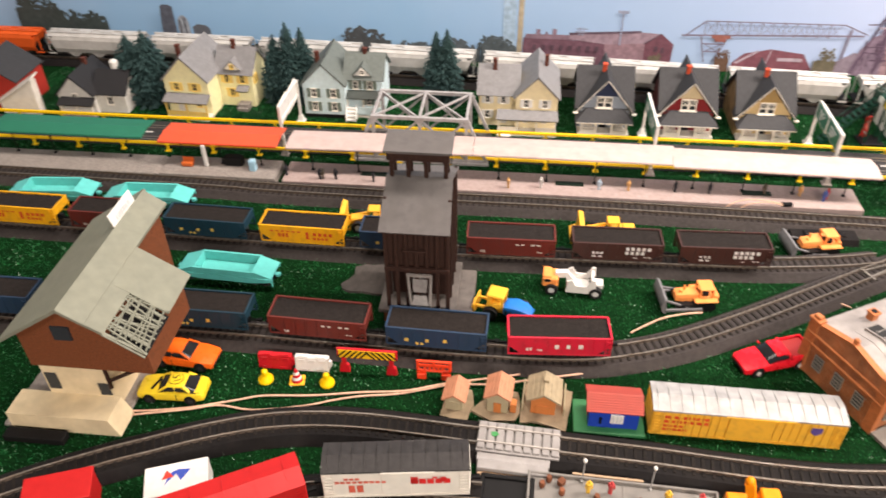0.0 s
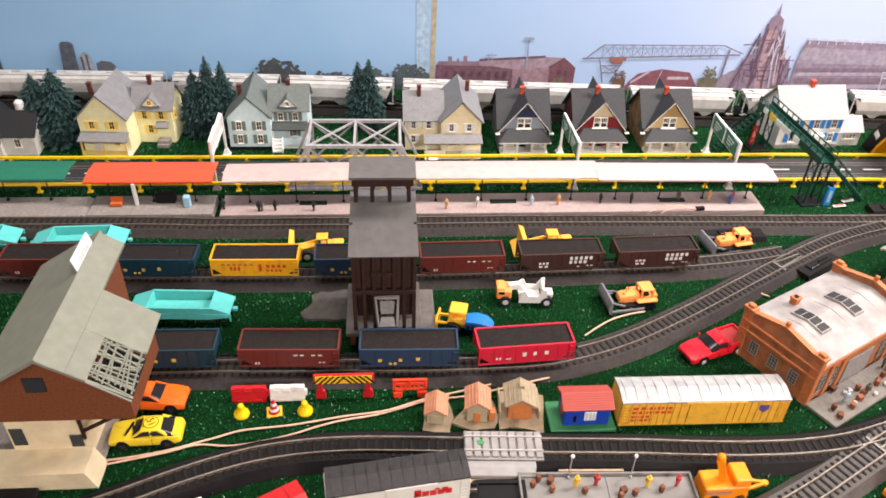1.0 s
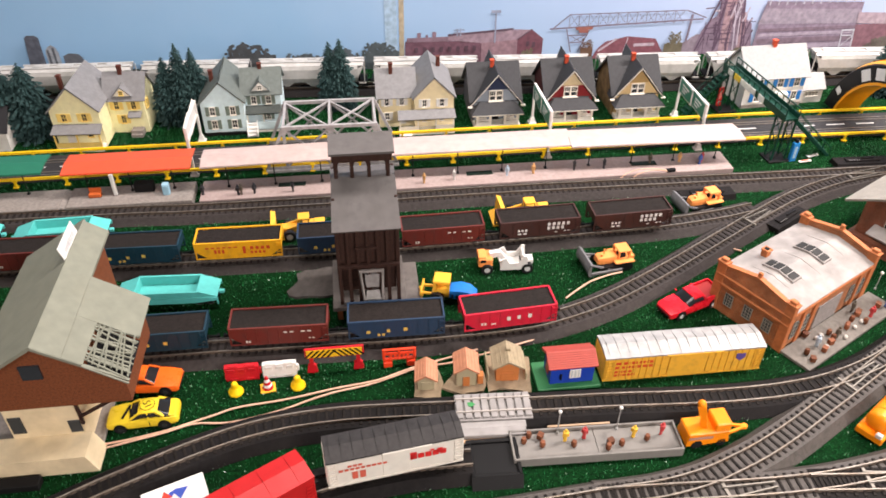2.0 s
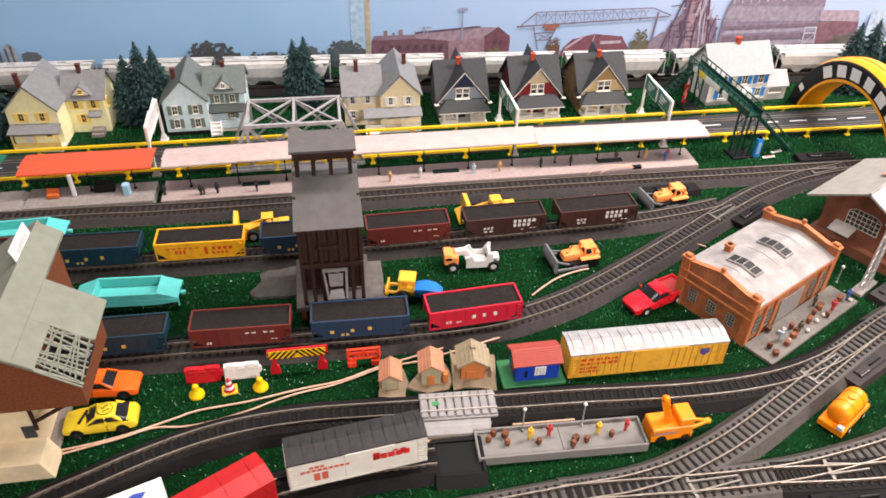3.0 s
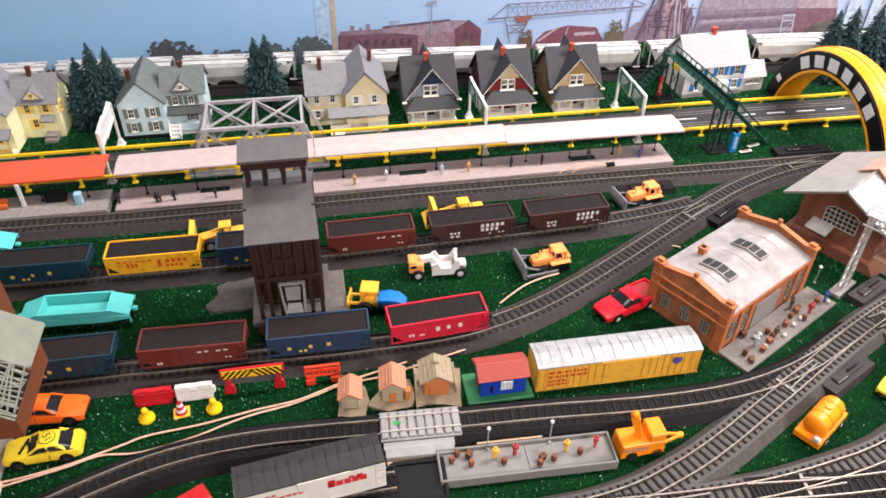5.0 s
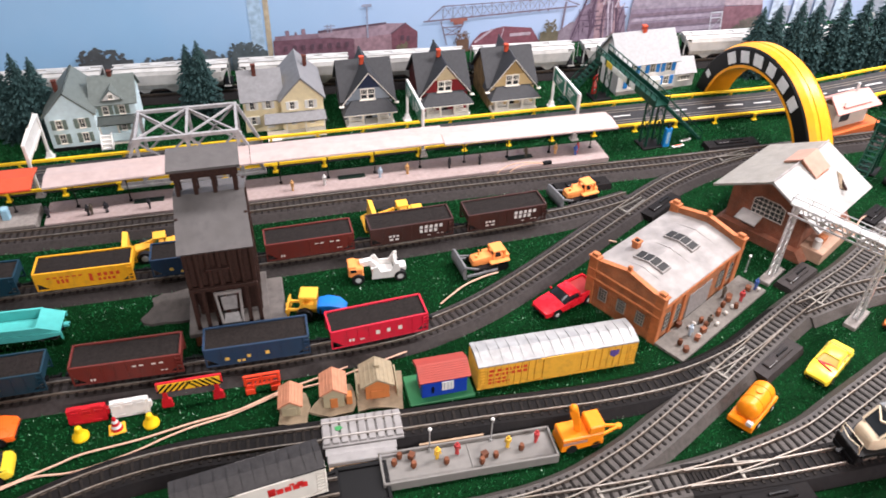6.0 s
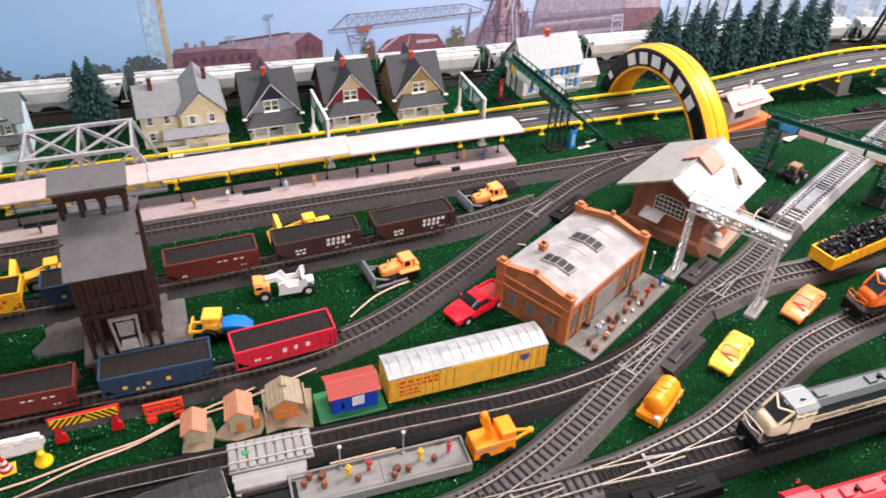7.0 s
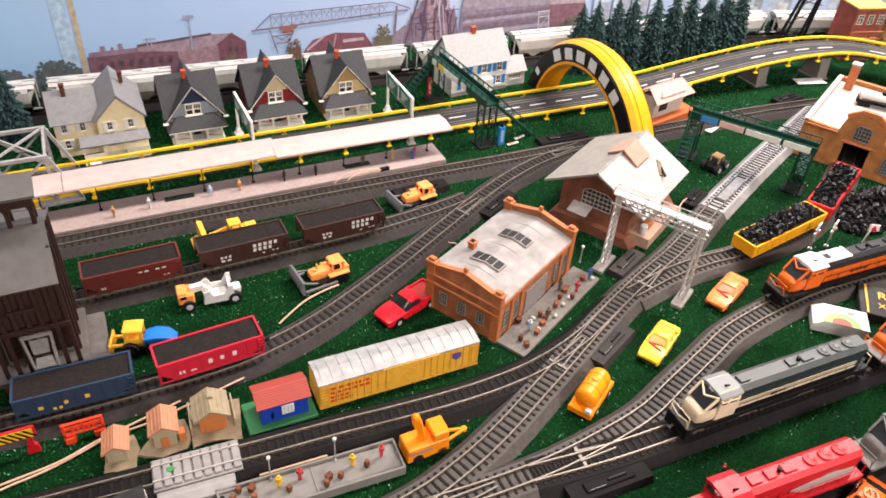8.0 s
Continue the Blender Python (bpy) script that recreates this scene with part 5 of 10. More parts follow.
def locomotive(x, y, rz, label, side, roof, cab_mat, stripe=None, sill=None, nose=None, L=0.226, marks=None, mark_mat=None, cab_roof=None, wide=False, tank=DARK, slashes=None, fans=3, band=None, patch=None, fan_mat=None):
    t = thing("diesel_locomotive", label, "locomotive", x, y, RT, rz, group="diesel locomotives")
    h = L / 2
    hw = 0.0105
    zt = 0.047
    # deck and running gear
    part("deck", Mesh().box(0, 0, 0.0155, L, 0.031, 0.0022, ch=0.0004), sill or DARK, t)
    for s in (-1, 1):
        part("side_sill", Mesh().box(0, s * 0.0152, 0.0142, L * 0.97, 0.0012, 0.0036), sill or DARK, t)
    part("fuel_tank", Mesh().prism([(-0.011, 0.0035), (0.011, 0.0035), (0.014, 0.007), (0.014, 0.0145), (-0.014, 0.0145), (-0.014, 0.007)], "x", -0.026, 0.026), tank, t, smooth=0)
    for e in (-1, 1):
        bogie(t, e * (h - 0.047), axles=3, wheelbase=0.0165, w=0.025, r=0.0058)
        part("pilot", Mesh().box(e * (h - 0.001), 0, 0.0095, 0.003, 0.030, 0.013, ch=0.0006).box(e * (h + 0.0005), 0, 0.005, 0.003, 0.026, 0.005), DARK if not wide else BLACK, t)
        coupler(t, e * h, e)
        for s in (-1, 1):
            for zz in (0.006, 0.010):
                part("step", Mesh().box(e * (h - 0.006), s * 0.0135, zz, 0.008, 0.003, 0.0012, ch=0.0002), DARK, t)
        part("end_handrail", Mesh().tube([(e * (h - 0.001), -0.013, 0.030), (e * (h - 0.001), 0.0, 0.0305), (e * (h - 0.001), 0.013, 0.030)], 0.0005).cyl((e * (h - 0.001), -0.013, 0.016), (e * (h - 0.001), -0.013, 0.030), 0.0005, 6).cyl((e * (h - 0.001), 0.013, 0.016), (e * (h - 0.001), 0.013, 0.030), 0.0005, 6), cab_mat, t)
    xr, xc = -h + 0.010, h - (0.057 if wide else 0.068)
    # long hood: lower side colour, sloped shoulders in the roof colour
    part("hood", Mesh().box((xr + xc) / 2, 0, 0.0275, xc - xr, 2 * hw, 0.0225, ch=0.0006), side, t)
    part("hood_roof", Mesh().prism([(-hw - 0.0004, 0.0345), (-hw - 0.0004, zt - 0.0035), (-hw * 0.62, zt), (hw * 0.62, zt), (hw + 0.0004, zt - 0.0035), (hw + 0.0004, 0.0345)], "x", xr - 0.0003, xc), roof, t, smooth=0)
    if fan_mat:
        for s in (-1, 1):
            part("hood_side", Mesh().box((xr + xc) / 2, s * (hw + 0.0006), 0.0388, xc - xr, 0.0008, 0.0090, ch=0.0002), side, t, "dark green upper hood side")
    if stripe:
        for s in (-1, 1):
            part("stripe", Mesh().box((xr + xc) / 2, s * (hw + 0.0004), 0.0180, xc - xr, 0.0006, 0.0016), stripe, t)
    for i in range(fans):
        xx = xr + 0.020 + i * 0.0165
        fan = Mesh().cyl((xx, 0, zt - 0.001), (xx, 0, zt + 0.0018), 0.0068, 20, 0.0064)
        part("fan", fan, roof, t)
        g = Mesh().ball((xx, 0, zt + 0.0016), 0.0045, 0.0045, 0.0018, 14, 7) if fan_mat else Mesh()
        for k in range(0 if fan_mat else 6):
            g.box(xx, 0, zt + 0.0021, 0.0118, 0.0006, 0.0006, rz=30 * k)
        g.cyl((xx, 0, zt + 0.0015), (xx, 0, zt + 0.0027), 0.0016, 10)
        part("fan_grille", g, fan_mat or roof, t)
    for xx, w in ((xr + 0.078, 0.014), (xr + 0.098, 0.010), (xc - 0.012, 0.012)):
        part("roof_hatch", Mesh().box(xx, 0, zt + 0.0010, w, 0.0095, 0.0022, ch=0.0005), roof, t)
    part("exhaust", Mesh().cyl((xr + 0.088, 0, zt), (xr + 0.088, 0, zt + 0.004), 0.0020, 10), DARK, t)
    for s in (-1, 1):
        for i in range(10):
            part("hood_door", Mesh().box(xr + 0.014 + i * (xc - xr - 0.022) / 9, s * (hw + 0.0002), 0.0255, (xc - xr) / 12.5, 0.0007, 0.0145, ch=0.0002), side, t)
    # cab and nose
    cw = 0.0148
    part("cab", Mesh().box(xc + 0.0125, 0, 0.032, 0.025, 2 * cw, 0.031, ch=0.0008), cab_mat, t)
    part("cab_roof", Mesh().prism([(-cw - 0.0004, zt + 0.0004), (-cw * 0.6, zt + 0.0030), (cw * 0.6, zt + 0.0030), (cw + 0.0004, zt + 0.0004), (cw + 0.0004, zt - 0.0006), (-cw - 0.0004, zt - 0.0006)], "x", xc - 0.001, xc + 0.026), cab_roof or roof, t, smooth=0)
    nw = cw * 0.92 if wide else hw * 0.95
    nz = 0.0335 if wide else 0.0350
    part("nose", loft([(xc + 0.0245, nw, 0.0165, nz + 0.001, 0.94), (h - 0.020, nw, 0.0165, nz - 0.0005, 0.93), (h - 0.0145, nw * 0.88, 0.0165, nz - 0.003, 0.90), (h - 0.0125, nw * 0.76, 0.0165, nz - 0.006, 0.88)]) if wide else
         Mesh().prism([(xc + 0.0245, 0.0165), (h - 0.014, 0.0165), (h - 0.012, nz - 0.008), (h - 0.018, nz), (xc + 0.0245, nz + 0.001)], "y", -nw, nw), nose or cab_mat, t)
    for s in (-1, 1):
        part("windscreen", Mesh().box(xc + 0.0255, s * 0.0075, 0.0425, 0.0008, 0.0085, 0.0060), GLASS, t, "dark cab window")
        for wx, ww in ((0.0085, 0.0085), (0.0190, 0.0060)):
            part("cab_window", Mesh().box(xc + wx, s * (cw + 0.0001), 0.0410, ww, 0.0006, 0.0065), GLASS, t, "dark cab window")
    part("headlight", Mesh().cyl((xc + 0.0250, -0.0016, 0.0472), (xc + 0.0268, -0.0016, 0.0472), 0.0013, 8).cyl((xc + 0.0250, 0.0016, 0.0472), (xc + 0.0268, 0.0016, 0.0472), 0.0013, 8), WHITE, t)
    part("horn", Mesh().cyl((xc + 0.008, 0.004, zt + 0.003), (xc + 0.014, 0.004, zt + 0.0045), 0.0006, 6, 0.0012), DARK, t)
    for s in (-1, 1):
        hr = Mesh().tube([(xr + 0.004, s * 0.0148, 0.0295), ((xr + xc) / 2, s * 0.0148, 0.0297), (xc - 0.002, s * 0.0148, 0.0295)], 0.00045)
        for i in range(8):
            xx = xr + 0.004 + i * (xc - xr - 0.006) / 7
            hr.cyl((xx, s * 0.0148, 0.016), (xx, s * 0.0148, 0.0297), 0.00028, 5)
        part("handrail", hr, BLACK if wide else cab_mat, t)
    if band:
        for s in (-1, 1):
            part("colour_band", Mesh().box((xr + xc) / 2 + 0.004, s * (hw + 0.0006), 0.0245, xc - xr - 0.010, 0.0010, 0.0092), band, t)
    if patch:
        for s in (-1, 1):
            part("colour_patch", Mesh().prism([(xr + 0.004, 0.019), (xr + 0.060, 0.019), (xr + 0.078, 0.028), (xr + 0.030, 0.034), (xr + 0.004, 0.030)], "y", s * (hw + 0.0006) - 0.0004, s * (hw + 0.0006) + 0.0004), patch, t, smooth=0)
    if wide:
        part("windscreen_panel", Mesh().prism([(xc + 0.0250, 0.0345), (xc + 0.0385, 0.0330), (xc + 0.0272, 0.0458), (xc + 0.0250, 0.0458)], "y", -cw * 0.86, cw * 0.86), GLASS, t, "wide dark windscreen", smooth=0)
        for s in (-1, 1):
            part("window_post", beam(Mesh(), (xc + 0.0390, s * cw * 0.80, 0.0332), (xc + 0.0272, s * cw * 0.84, 0.0464), 0.0020), nose or cab_mat, t)
            part("visor", beam(Mesh(), (xc + 0.0330, 0, 0.0418), (xc + 0.0268, s * cw * 0.86, 0.0470), 0.0016), nose or cab_mat, t)
        part("front_rail", Mesh().tube([(h - 0.002, -0.0125, 0.017), (h + 0.001, -0.0118, 0.027), (h + 0.0015, 0.0, 0.024), (h + 0.001, 0.0118, 0.027), (h - 0.002, 0.0125, 0.017)], 0.0006), nose or cab_mat, t)
        for s in (-1, 1):
            part("roof_side", Mesh().sheet([(xc + 0.002, s * cw * 0.62, zt + 0.0034), (xc + 0.025, s * cw * 0.62, zt + 0.0034), (xc + 0.025, s * (cw + 0.0016), zt - 0.0050), (xc + 0.002, s * (cw + 0.0016), zt - 0.0050)], 0.0010), nose or cab_mat, t, smooth=0)
    if marks:
        for mx, mz, mw, mh, mn in marks:
            for s in (-1, 1):
                part("lettering", bars(Mesh(), mx, mz, mw, mh, mn, s * (hw + 0.0011)), mark_mat, t)
    if slashes:
        for i in range(6):
            for s in (-1, 1):
                part("slash", Mesh().prism([(-0.088 + i * 0.022, 0.018), (-0.078 + i * 0.022, 0.018), (-0.072 + i * 0.022, 0.031), (-0.082 + i * 0.022, 0.031)], "y", s * (hw + 0.0007) - 0.0003, s * (hw + 0.0007) + 0.0003), slashes, t, smooth=0)
    return t


LGREY, LYEL = hue(0.17, 0.165, 0.155), hue(0.74, 0.34, 0.02)
BNG, LBLK, LRED, LBLUE = hue(0.012, 0.105, 0.035), hue(0.022, 0.022, 0.024), paint(0.48, 0.012, 0.020, 0.4), hue(0.012, 0.022, 0.055)
CATGOLD = paint(0.62, 0.40, 0.08, 0.35)
LCREAM, LDGRN, LORG = paint(0.68, 0.57, 0.40, 0.4), paint(0.022, 0.032, 0.034, 0.4), paint(0.66, 0.12, 0.012, 0.38)
y, a = on(TRACK_F, -0.285)
locomotive(-0.285, y, a, "yellow diesel locomotive with grey roof on the front track", LYEL, LGREY, LYEL, stripe=paint(0.55, 0.03, 0.02), sill=LGREY, nose=LYEL,
           marks=[(-0.040, 0.0245, 0.070, 0.0042, 11), (-0.020, 0.0205, 0.040, 0.0018, 9)], mark_mat=paint(0.50, 0.05, 0.02), cab_roof=LGREY, tank=LGREY)
y, a = on(TRACK_F, -0.462)
locomotive(-0.462, y, a, "green and black diesel locomotive with white stripes", BNG, LBLK, BNG, sill=LBLK, nose=paint(0.55, 0.10, 0.03),
           marks=[(-0.080, 0.0215, 0.022, 0.0085, 2), (-0.050, 0.0255, 0.075, 0.0025, 17)], mark_mat=WHITE, cab_roof=LBLK)
y, a = on(TRACK_F, -0.665)
locomotive(-0.665, y, a, "dark blue diesel locomotive with white slashes and red cab", LBLUE, LBLK, LRED, sill=LBLUE, nose=LRED, stripe=paint(0.75, 0.42, 0.02), cab_roof=LBLK, slashes=WHITE)
y, a = on(TRACK_M, 0.893)
locomotive(0.893, y, a + 180, "cream and dark green streamlined diesel locomotive", LDGRN, paint(0.060, 0.068, 0.066, 0.34), LCREAM, sill=BLACK, nose=LCREAM, wide=True, L=0.238, band=LCREAM, fan_mat=paint(0.13, 0.135, 0.135, 0.3),
           marks=[(-0.006, 0.0220, 0.022, 0.0035, 4)], mark_mat=DARK, cab_roof=paint(0.20, 0.21, 0.21))
y, a = on(TRACK_L, 1.125)
ol = locomotive(1.125, y, a + 180, "bright orange diesel locomotive with white cab roof", LORG, LBLK, LORG, sill=BLACK, nose=LORG, wide=True, L=0.232,
           marks=[(-0.020, 0.0225, 0.030, 0.0035, 4)], mark_mat=LBLK, cab_roof=WHITE)
part("roof_panel", Mesh().box(0.036, 0, 0.0478, 0.042, 0.0190, 0.0022, ch=0.0006).box(0.020, 0, 0.0492, 0.006, 0.0150, 0.0012).box(0.040, 0, 0.0492, 0.010, 0.0120, 0.0012), WHITE, ol, "silver-white hood roof panel")
for e in (-1, 1):
    part("number_board", Mesh().box(0.0905, e * 0.0080, 0.0300, 0.0010, 0.0060, 0.0040, ch=0.0003), CATGOLD, ol, "small gold front panel")
y, a = on(TRACK_M, 1.145)
locomotive(1.145, y, a + 180, "orange and black diesel locomotive coupled behind the cream one", LORG, LBLK, LORG, sill=LGREY, nose=LORG, wide=True, cab_roof=LBLK)
y, a = on(TRACK_N, 0.792)
locomotive(0.792, y, a + 180, "bright red diesel locomotive on the front track", LRED, LRED, LRED, sill=LRED, nose=LRED, wide=False, L=0.205, patch=paint(0.42, 0.40, 0.38),
           marks=[(0.010, 0.0245, 0.045, 0.006, 5)], mark_mat=paint(0.7, 0.66, 0.62), cab_roof=LRED)
y, a = on(TRACK_N, 1.018)
locomotive(1.018, y, a + 180, "grey diesel locomotive coupled behind the red one", LGREY, LGREY, LGREY, sill=LGREY, wide=True)


# ---- gondolas with black scrap ----
def gondola(x, y, rz, body, label, L=0.150, seed=1):
    t = thing("gondola_wagon", label, "gondola wagon", x, y, RT, rz, group="gondola wagons")
    h, w, zt, zb = L / 2, 0.0165, 0.025, 0.009
    part("floor", Mesh().box(0, 0, zb, L, 2 * w, 0.002), body, t)
    for s in (-1, 1):
        part("side", Mesh().box(0, s * w, (zt + zb) / 2, L, 0.0014, zt - zb, ch=0.0003), body, t)
        part("rim", Mesh().box(0, s * w, zt, L, 0.0026, 0.0016, ch=0.0004), body, t)
        for i in range(10):
            part("rib", Mesh().box(-h + L * (i + 0.5) / 10, s * (w + 0.0008), (zt + zb) / 2, 0.0018, 0.0012, zt - zb), body, t)
    for e in (-1, 1):
        part("end", Mesh().box(e * h, 0, (zt + zb) / 2, 0.0014, 2 * w, zt - zb).box(e * h, 0, zt, 0.0026, 2 * w, 0.0016), body, t)
        bogie(t, e * (h - 0.024))
        coupler(t, e * h, e)
    heap = load(-h + 0.002, h - 0.002, -w + 0.0014, w - 0.0014, zt - 0.001, 0.008, seed, 30, 8)
    r = random.Random(seed)
    for i in range(420):
        px, py = r.uniform(-h + 0.006, h - 0.006), r.uniform(-w * 0.9, w * 0.9)
        heap.box(px, py, zt + (0.014 * (1 - (px / h) ** 2) * (1 - 0.6 * (py / w) ** 2)) * r.uniform(0.35, 1.1), r.uniform(0.003, 0.0085), r.uniform(0.0012, 0.0036), r.uniform(0.0012, 0.0036), r.uniform(0, 180), tilt=Matrix.Rotation(r.uniform(-0.9, 0.9), 4, "Y"))
    tagged(part("scrap_load", heap, mat("black_scrap", (0.006, 0.006, 0.0065), 0.25, var=0.4, scale=500, bump=0.5), t, "glossy black scrap heap", smooth=0), kind="stuff")
    return t


y, a = on(TRACK_H, 1.108)
gondola(1.108, y, a + 4, paint(0.76, 0.36, 0.012, 0.4), "yellow gondola wagon heaped with black scrap", seed=5)
y, a = on(TRACK_H, 1.255)
gondola(1.255, y, a, paint(0.55, 0.02, 0.025, 0.4), "red gondola wagon heaped with black scrap", L=0.140, seed=6)

# ---- brick material with courses ----
def brickwork(name, col, mortar, scale=330.0, rough=0.75):
    m = bpy.data.materials.new(name)
    m.use_nodes = True
    N, L = m.node_tree.nodes, m.node_tree.links
    p = N["Principled BSDF"]
    p.inputs["Roughness"].default_value = rough
    tc, sp, cb, ad, br, nz, hs, mr, bp = (N.new(k) for k in ("ShaderNodeTexCoord", "ShaderNodeSeparateXYZ", "ShaderNodeCombineXYZ", "ShaderNodeMath", "ShaderNodeTexBrick", "ShaderNodeTexNoise",
                                                               "ShaderNodeHueSaturation", "ShaderNodeMapRange", "ShaderNodeBump"))
    L.new(tc.outputs["Object"], sp.inputs[0])
    L.new(sp.outputs[0], ad.inputs[0]), L.new(sp.outputs[1], ad.inputs[1])
    L.new(ad.outputs[0], cb.inputs[0]), L.new(sp.outputs[2], cb.inputs[1])
    L.new(cb.outputs[0], br.inputs["Vector"])
    br.inputs["Scale"].default_value = scale
    br.inputs["Color1"].default_value, br.inputs["Color2"].default_value, br.inputs["Mortar"].default_value = (*col, 1), (*(c * 0.72 for c in col), 1), (*mortar, 1)
    br.inputs["Mortar Size"].default_value = 0.03
    nz.inputs["Scale"].default_value, nz.inputs["Detail"].default_value = 70, 5
    L.new(tc.outputs["Object"], nz.inputs["Vector"])
    mr.inputs[1].default_value, mr.inputs[2].default_value, mr.inputs[3].default_value, mr.inputs[4].default_value = 0.3, 0.7, 0.7, 1.3
    L.new(nz.outputs["Fac"], mr.inputs[0]), L.new(mr.outputs[0], hs.inputs["Value"]), L.new(br.outputs["Color"], hs.inputs["Color"])
    L.new(hs.outputs[0], p.inputs["Base Color"])
    bp.inputs["Strength"].default_value, bp.inputs["Distance"].default_value = 0.5, 0.0004
    bp.invert = True
    L.new(br.outputs["Fac"], bp.inputs["Height"]), L.new(bp.outputs[0], p.inputs["Normal"])
    return m


BRICK = brickwork("orange_brick", (0.42, 0.135, 0.045), (0.40, 0.22, 0.12))
BRICK2 = brickwork("red_brick", (0.24, 0.075, 0.035), (0.24, 0.13, 0.09))
TERRA = mat("terracotta_trim", (0.44, 0.15, 0.055), 0.65, var=0.15, scale=200, bump=0.3)
ROOFP = mat("pale_worn_roof", (0.29, 0.27, 0.255), 0.5, var=0.22, scale=60, bump=0.3, dirt=(0.17, 0.155, 0.145), dirt_amt=0.55, dirt_scale=35)
PANEW = paint(0.045, 0.05, 0.05, 0.2)


def barred_window(parent, m, w, h, cols, rows, frame=None, arch=False, name="window"):
    """A window in the local x-z plane, looking to -y, set by the matrix m."""
    f = frame or paint(0.26, 0.25, 0.22)
    poly = [(-w / 2, 0), (w / 2, 0), (w / 2, h * (0.82 if arch else 1)), (w * 0.3, h), (-w * 0.3, h), (-w / 2, h * (0.82 if arch else 1))]
    if not arch:
        poly = [(-w / 2, 0), (w / 2, 0), (w / 2, h), (-w / 2, h)]
    ob = part(name, Mesh().rim(poly, 0.0009, -0.0010, 0.0004).moved(m), f, parent, smooth=0)
    for i in range(1, cols):
        x = -w / 2 + w * i / cols
        hh = h if not arch or abs(x) < w * 0.3 else h * 0.88
        part("bar", Mesh().box(x, -0.0004, hh / 2, 0.0007, 0.0009, hh * 0.96).moved(m), f, ob)
    for j in range(1, rows):
        part("bar", Mesh().box(0, -0.0004, h * j / rows, w * 0.94, 0.0010, 0.0007).moved(m), f, ob)
    part("pane", Mesh().prism(poly, "y", -0.0003, 0.0003).moved(m), PANEW, ob, smooth=0)
    return ob


# ---- brick workshop with parapets ----
w = thing("brick_workshop", "orange brick workshop with pale roof and two skylights", "workshop", 0.675, -0.361, 0, 28.3)
LX, LY, ZE, ZR = 0.160, 0.099, 0.054, 0.063
part("wall", Mesh().prism([(0.002, 0), (LY - 0.002, 0), (LY - 0.002, ZE), (LY / 2, ZR - 0.002), (0.002, ZE)], "x", 0.002, LX - 0.002), BRICK, w, smooth=0)
for s, y0, y1 in ((-1, 0.0, LY / 2), (1, LY / 2, LY)):
    z0, z1 = (ZE, ZR) if s < 0 else (ZR, ZE)
    part("roof", Mesh().sheet([(0.003, y0, z0 + 0.001), (LX - 0.003, y0, z0 + 0.001), (LX - 0.003, y1, z1 + 0.001), (0.003, y1, z1 + 0.001)], 0.0022), ROOFP, w, smooth=0)
for i in range(5):
    part("roof_seam", Mesh().prism([(0.002, ZE + 0.001), (LY / 2, ZR + 0.0016), (LY - 0.002, ZE + 0.001), (LY / 2, ZR - 0.001)], "x", 0.028 + i * 0.026, 0.0288 + i * 0.026), ROOFP, w, smooth=0)
for x in (0.0, LX - 0.004):
    part("parapet", Mesh().prism([(0, 0), (LY, 0), (LY, ZE + 0.010), (LY - 0.012, ZE + 0.009), (LY / 2, ZR + 0.009), (0.012, ZE + 0.009), (0, ZE + 0.010)], "x", x, x + 0.004), BRICK, w, smooth=0)
    part("coping", Mesh().prism([(0.010, ZE + 0.009), (LY / 2, ZR + 0.009), (LY - 0.010, ZE + 0.009), (LY - 0.010, ZE + 0.011), (LY / 2, ZR + 0.011), (0.010, ZE + 0.011)], "x", x - 0.0012, x + 0.0052), TERRA, w, smooth=0)
    for yy in (0.005, LY - 0.005):
        part("corner_pier", Mesh().box(x + 0.002, yy, ZE / 2 + 0.006, 0.0075, 0.011, ZE + 0.012, ch=0.0005).box(x + 0.002, yy, ZE + 0.0125, 0.010, 0.0135, 0.0025, ch=0.0005).box(x + 0.002, yy, ZE + 0.0155, 0.006, 0.008, 0.004, ch=0.0008), TERRA, w)
    part("finial", Mesh().box(x + 0.002, LY / 2, ZR + 0.0135, 0.004, 0.005, 0.006, ch=0.0008), TERRA, w)
    for zz in (ZE - 0.004, ZE - 0.016):
        part("cornice", Mesh().box(x + (-0.0010 if x == 0 else 0.005), LY / 2, zz, 0.0024, LY * 0.99, 0.0030, ch=0.0005), TERRA, w)
for x0 in (-0.0004,):
    for yy in (0.024, 0.0495, 0.075):
        barred_window(w, Matrix.Translation((x0, yy, 0.014)) @ Matrix.Rotation(radians(-90), 4, "Z"), 0.011, 0.017, 3, 4)
for i, xx in enumerate((0.016, 0.036, 0.124, 0.144)):
    barred_window(w, Matrix.Translation((xx, 0.0014, 0.013)), 0.010, 0.024, 2, 4, arch=True)
    part("window_pier", Mesh().box(xx + 0.0095, 0.0008, 0.026, 0.005, 0.003, 0.050, ch=0.0004), TERRA, w)
part("loading_door", Mesh().box(0.080, 0.0012, 0.020, 0.046, 0.0016, 0.034, ch=0.0004), mat("grey_door", (0.26, 0.24, 0.23), 0.6, var=0.2, scale=200, bump=0.3), w, "grey sliding loading door")
part("eave_band", Mesh().box(LX / 2, 0.0008, ZE - 0.003, LX * 0.98, 0.0030, 0.004, ch=0.0005), TERRA, w)
part("eave_band", Mesh().box(LX / 2, LY - 0.0008, ZE - 0.003, LX * 0.98, 0.0030, 0.004, ch=0.0005), TERRA, w)
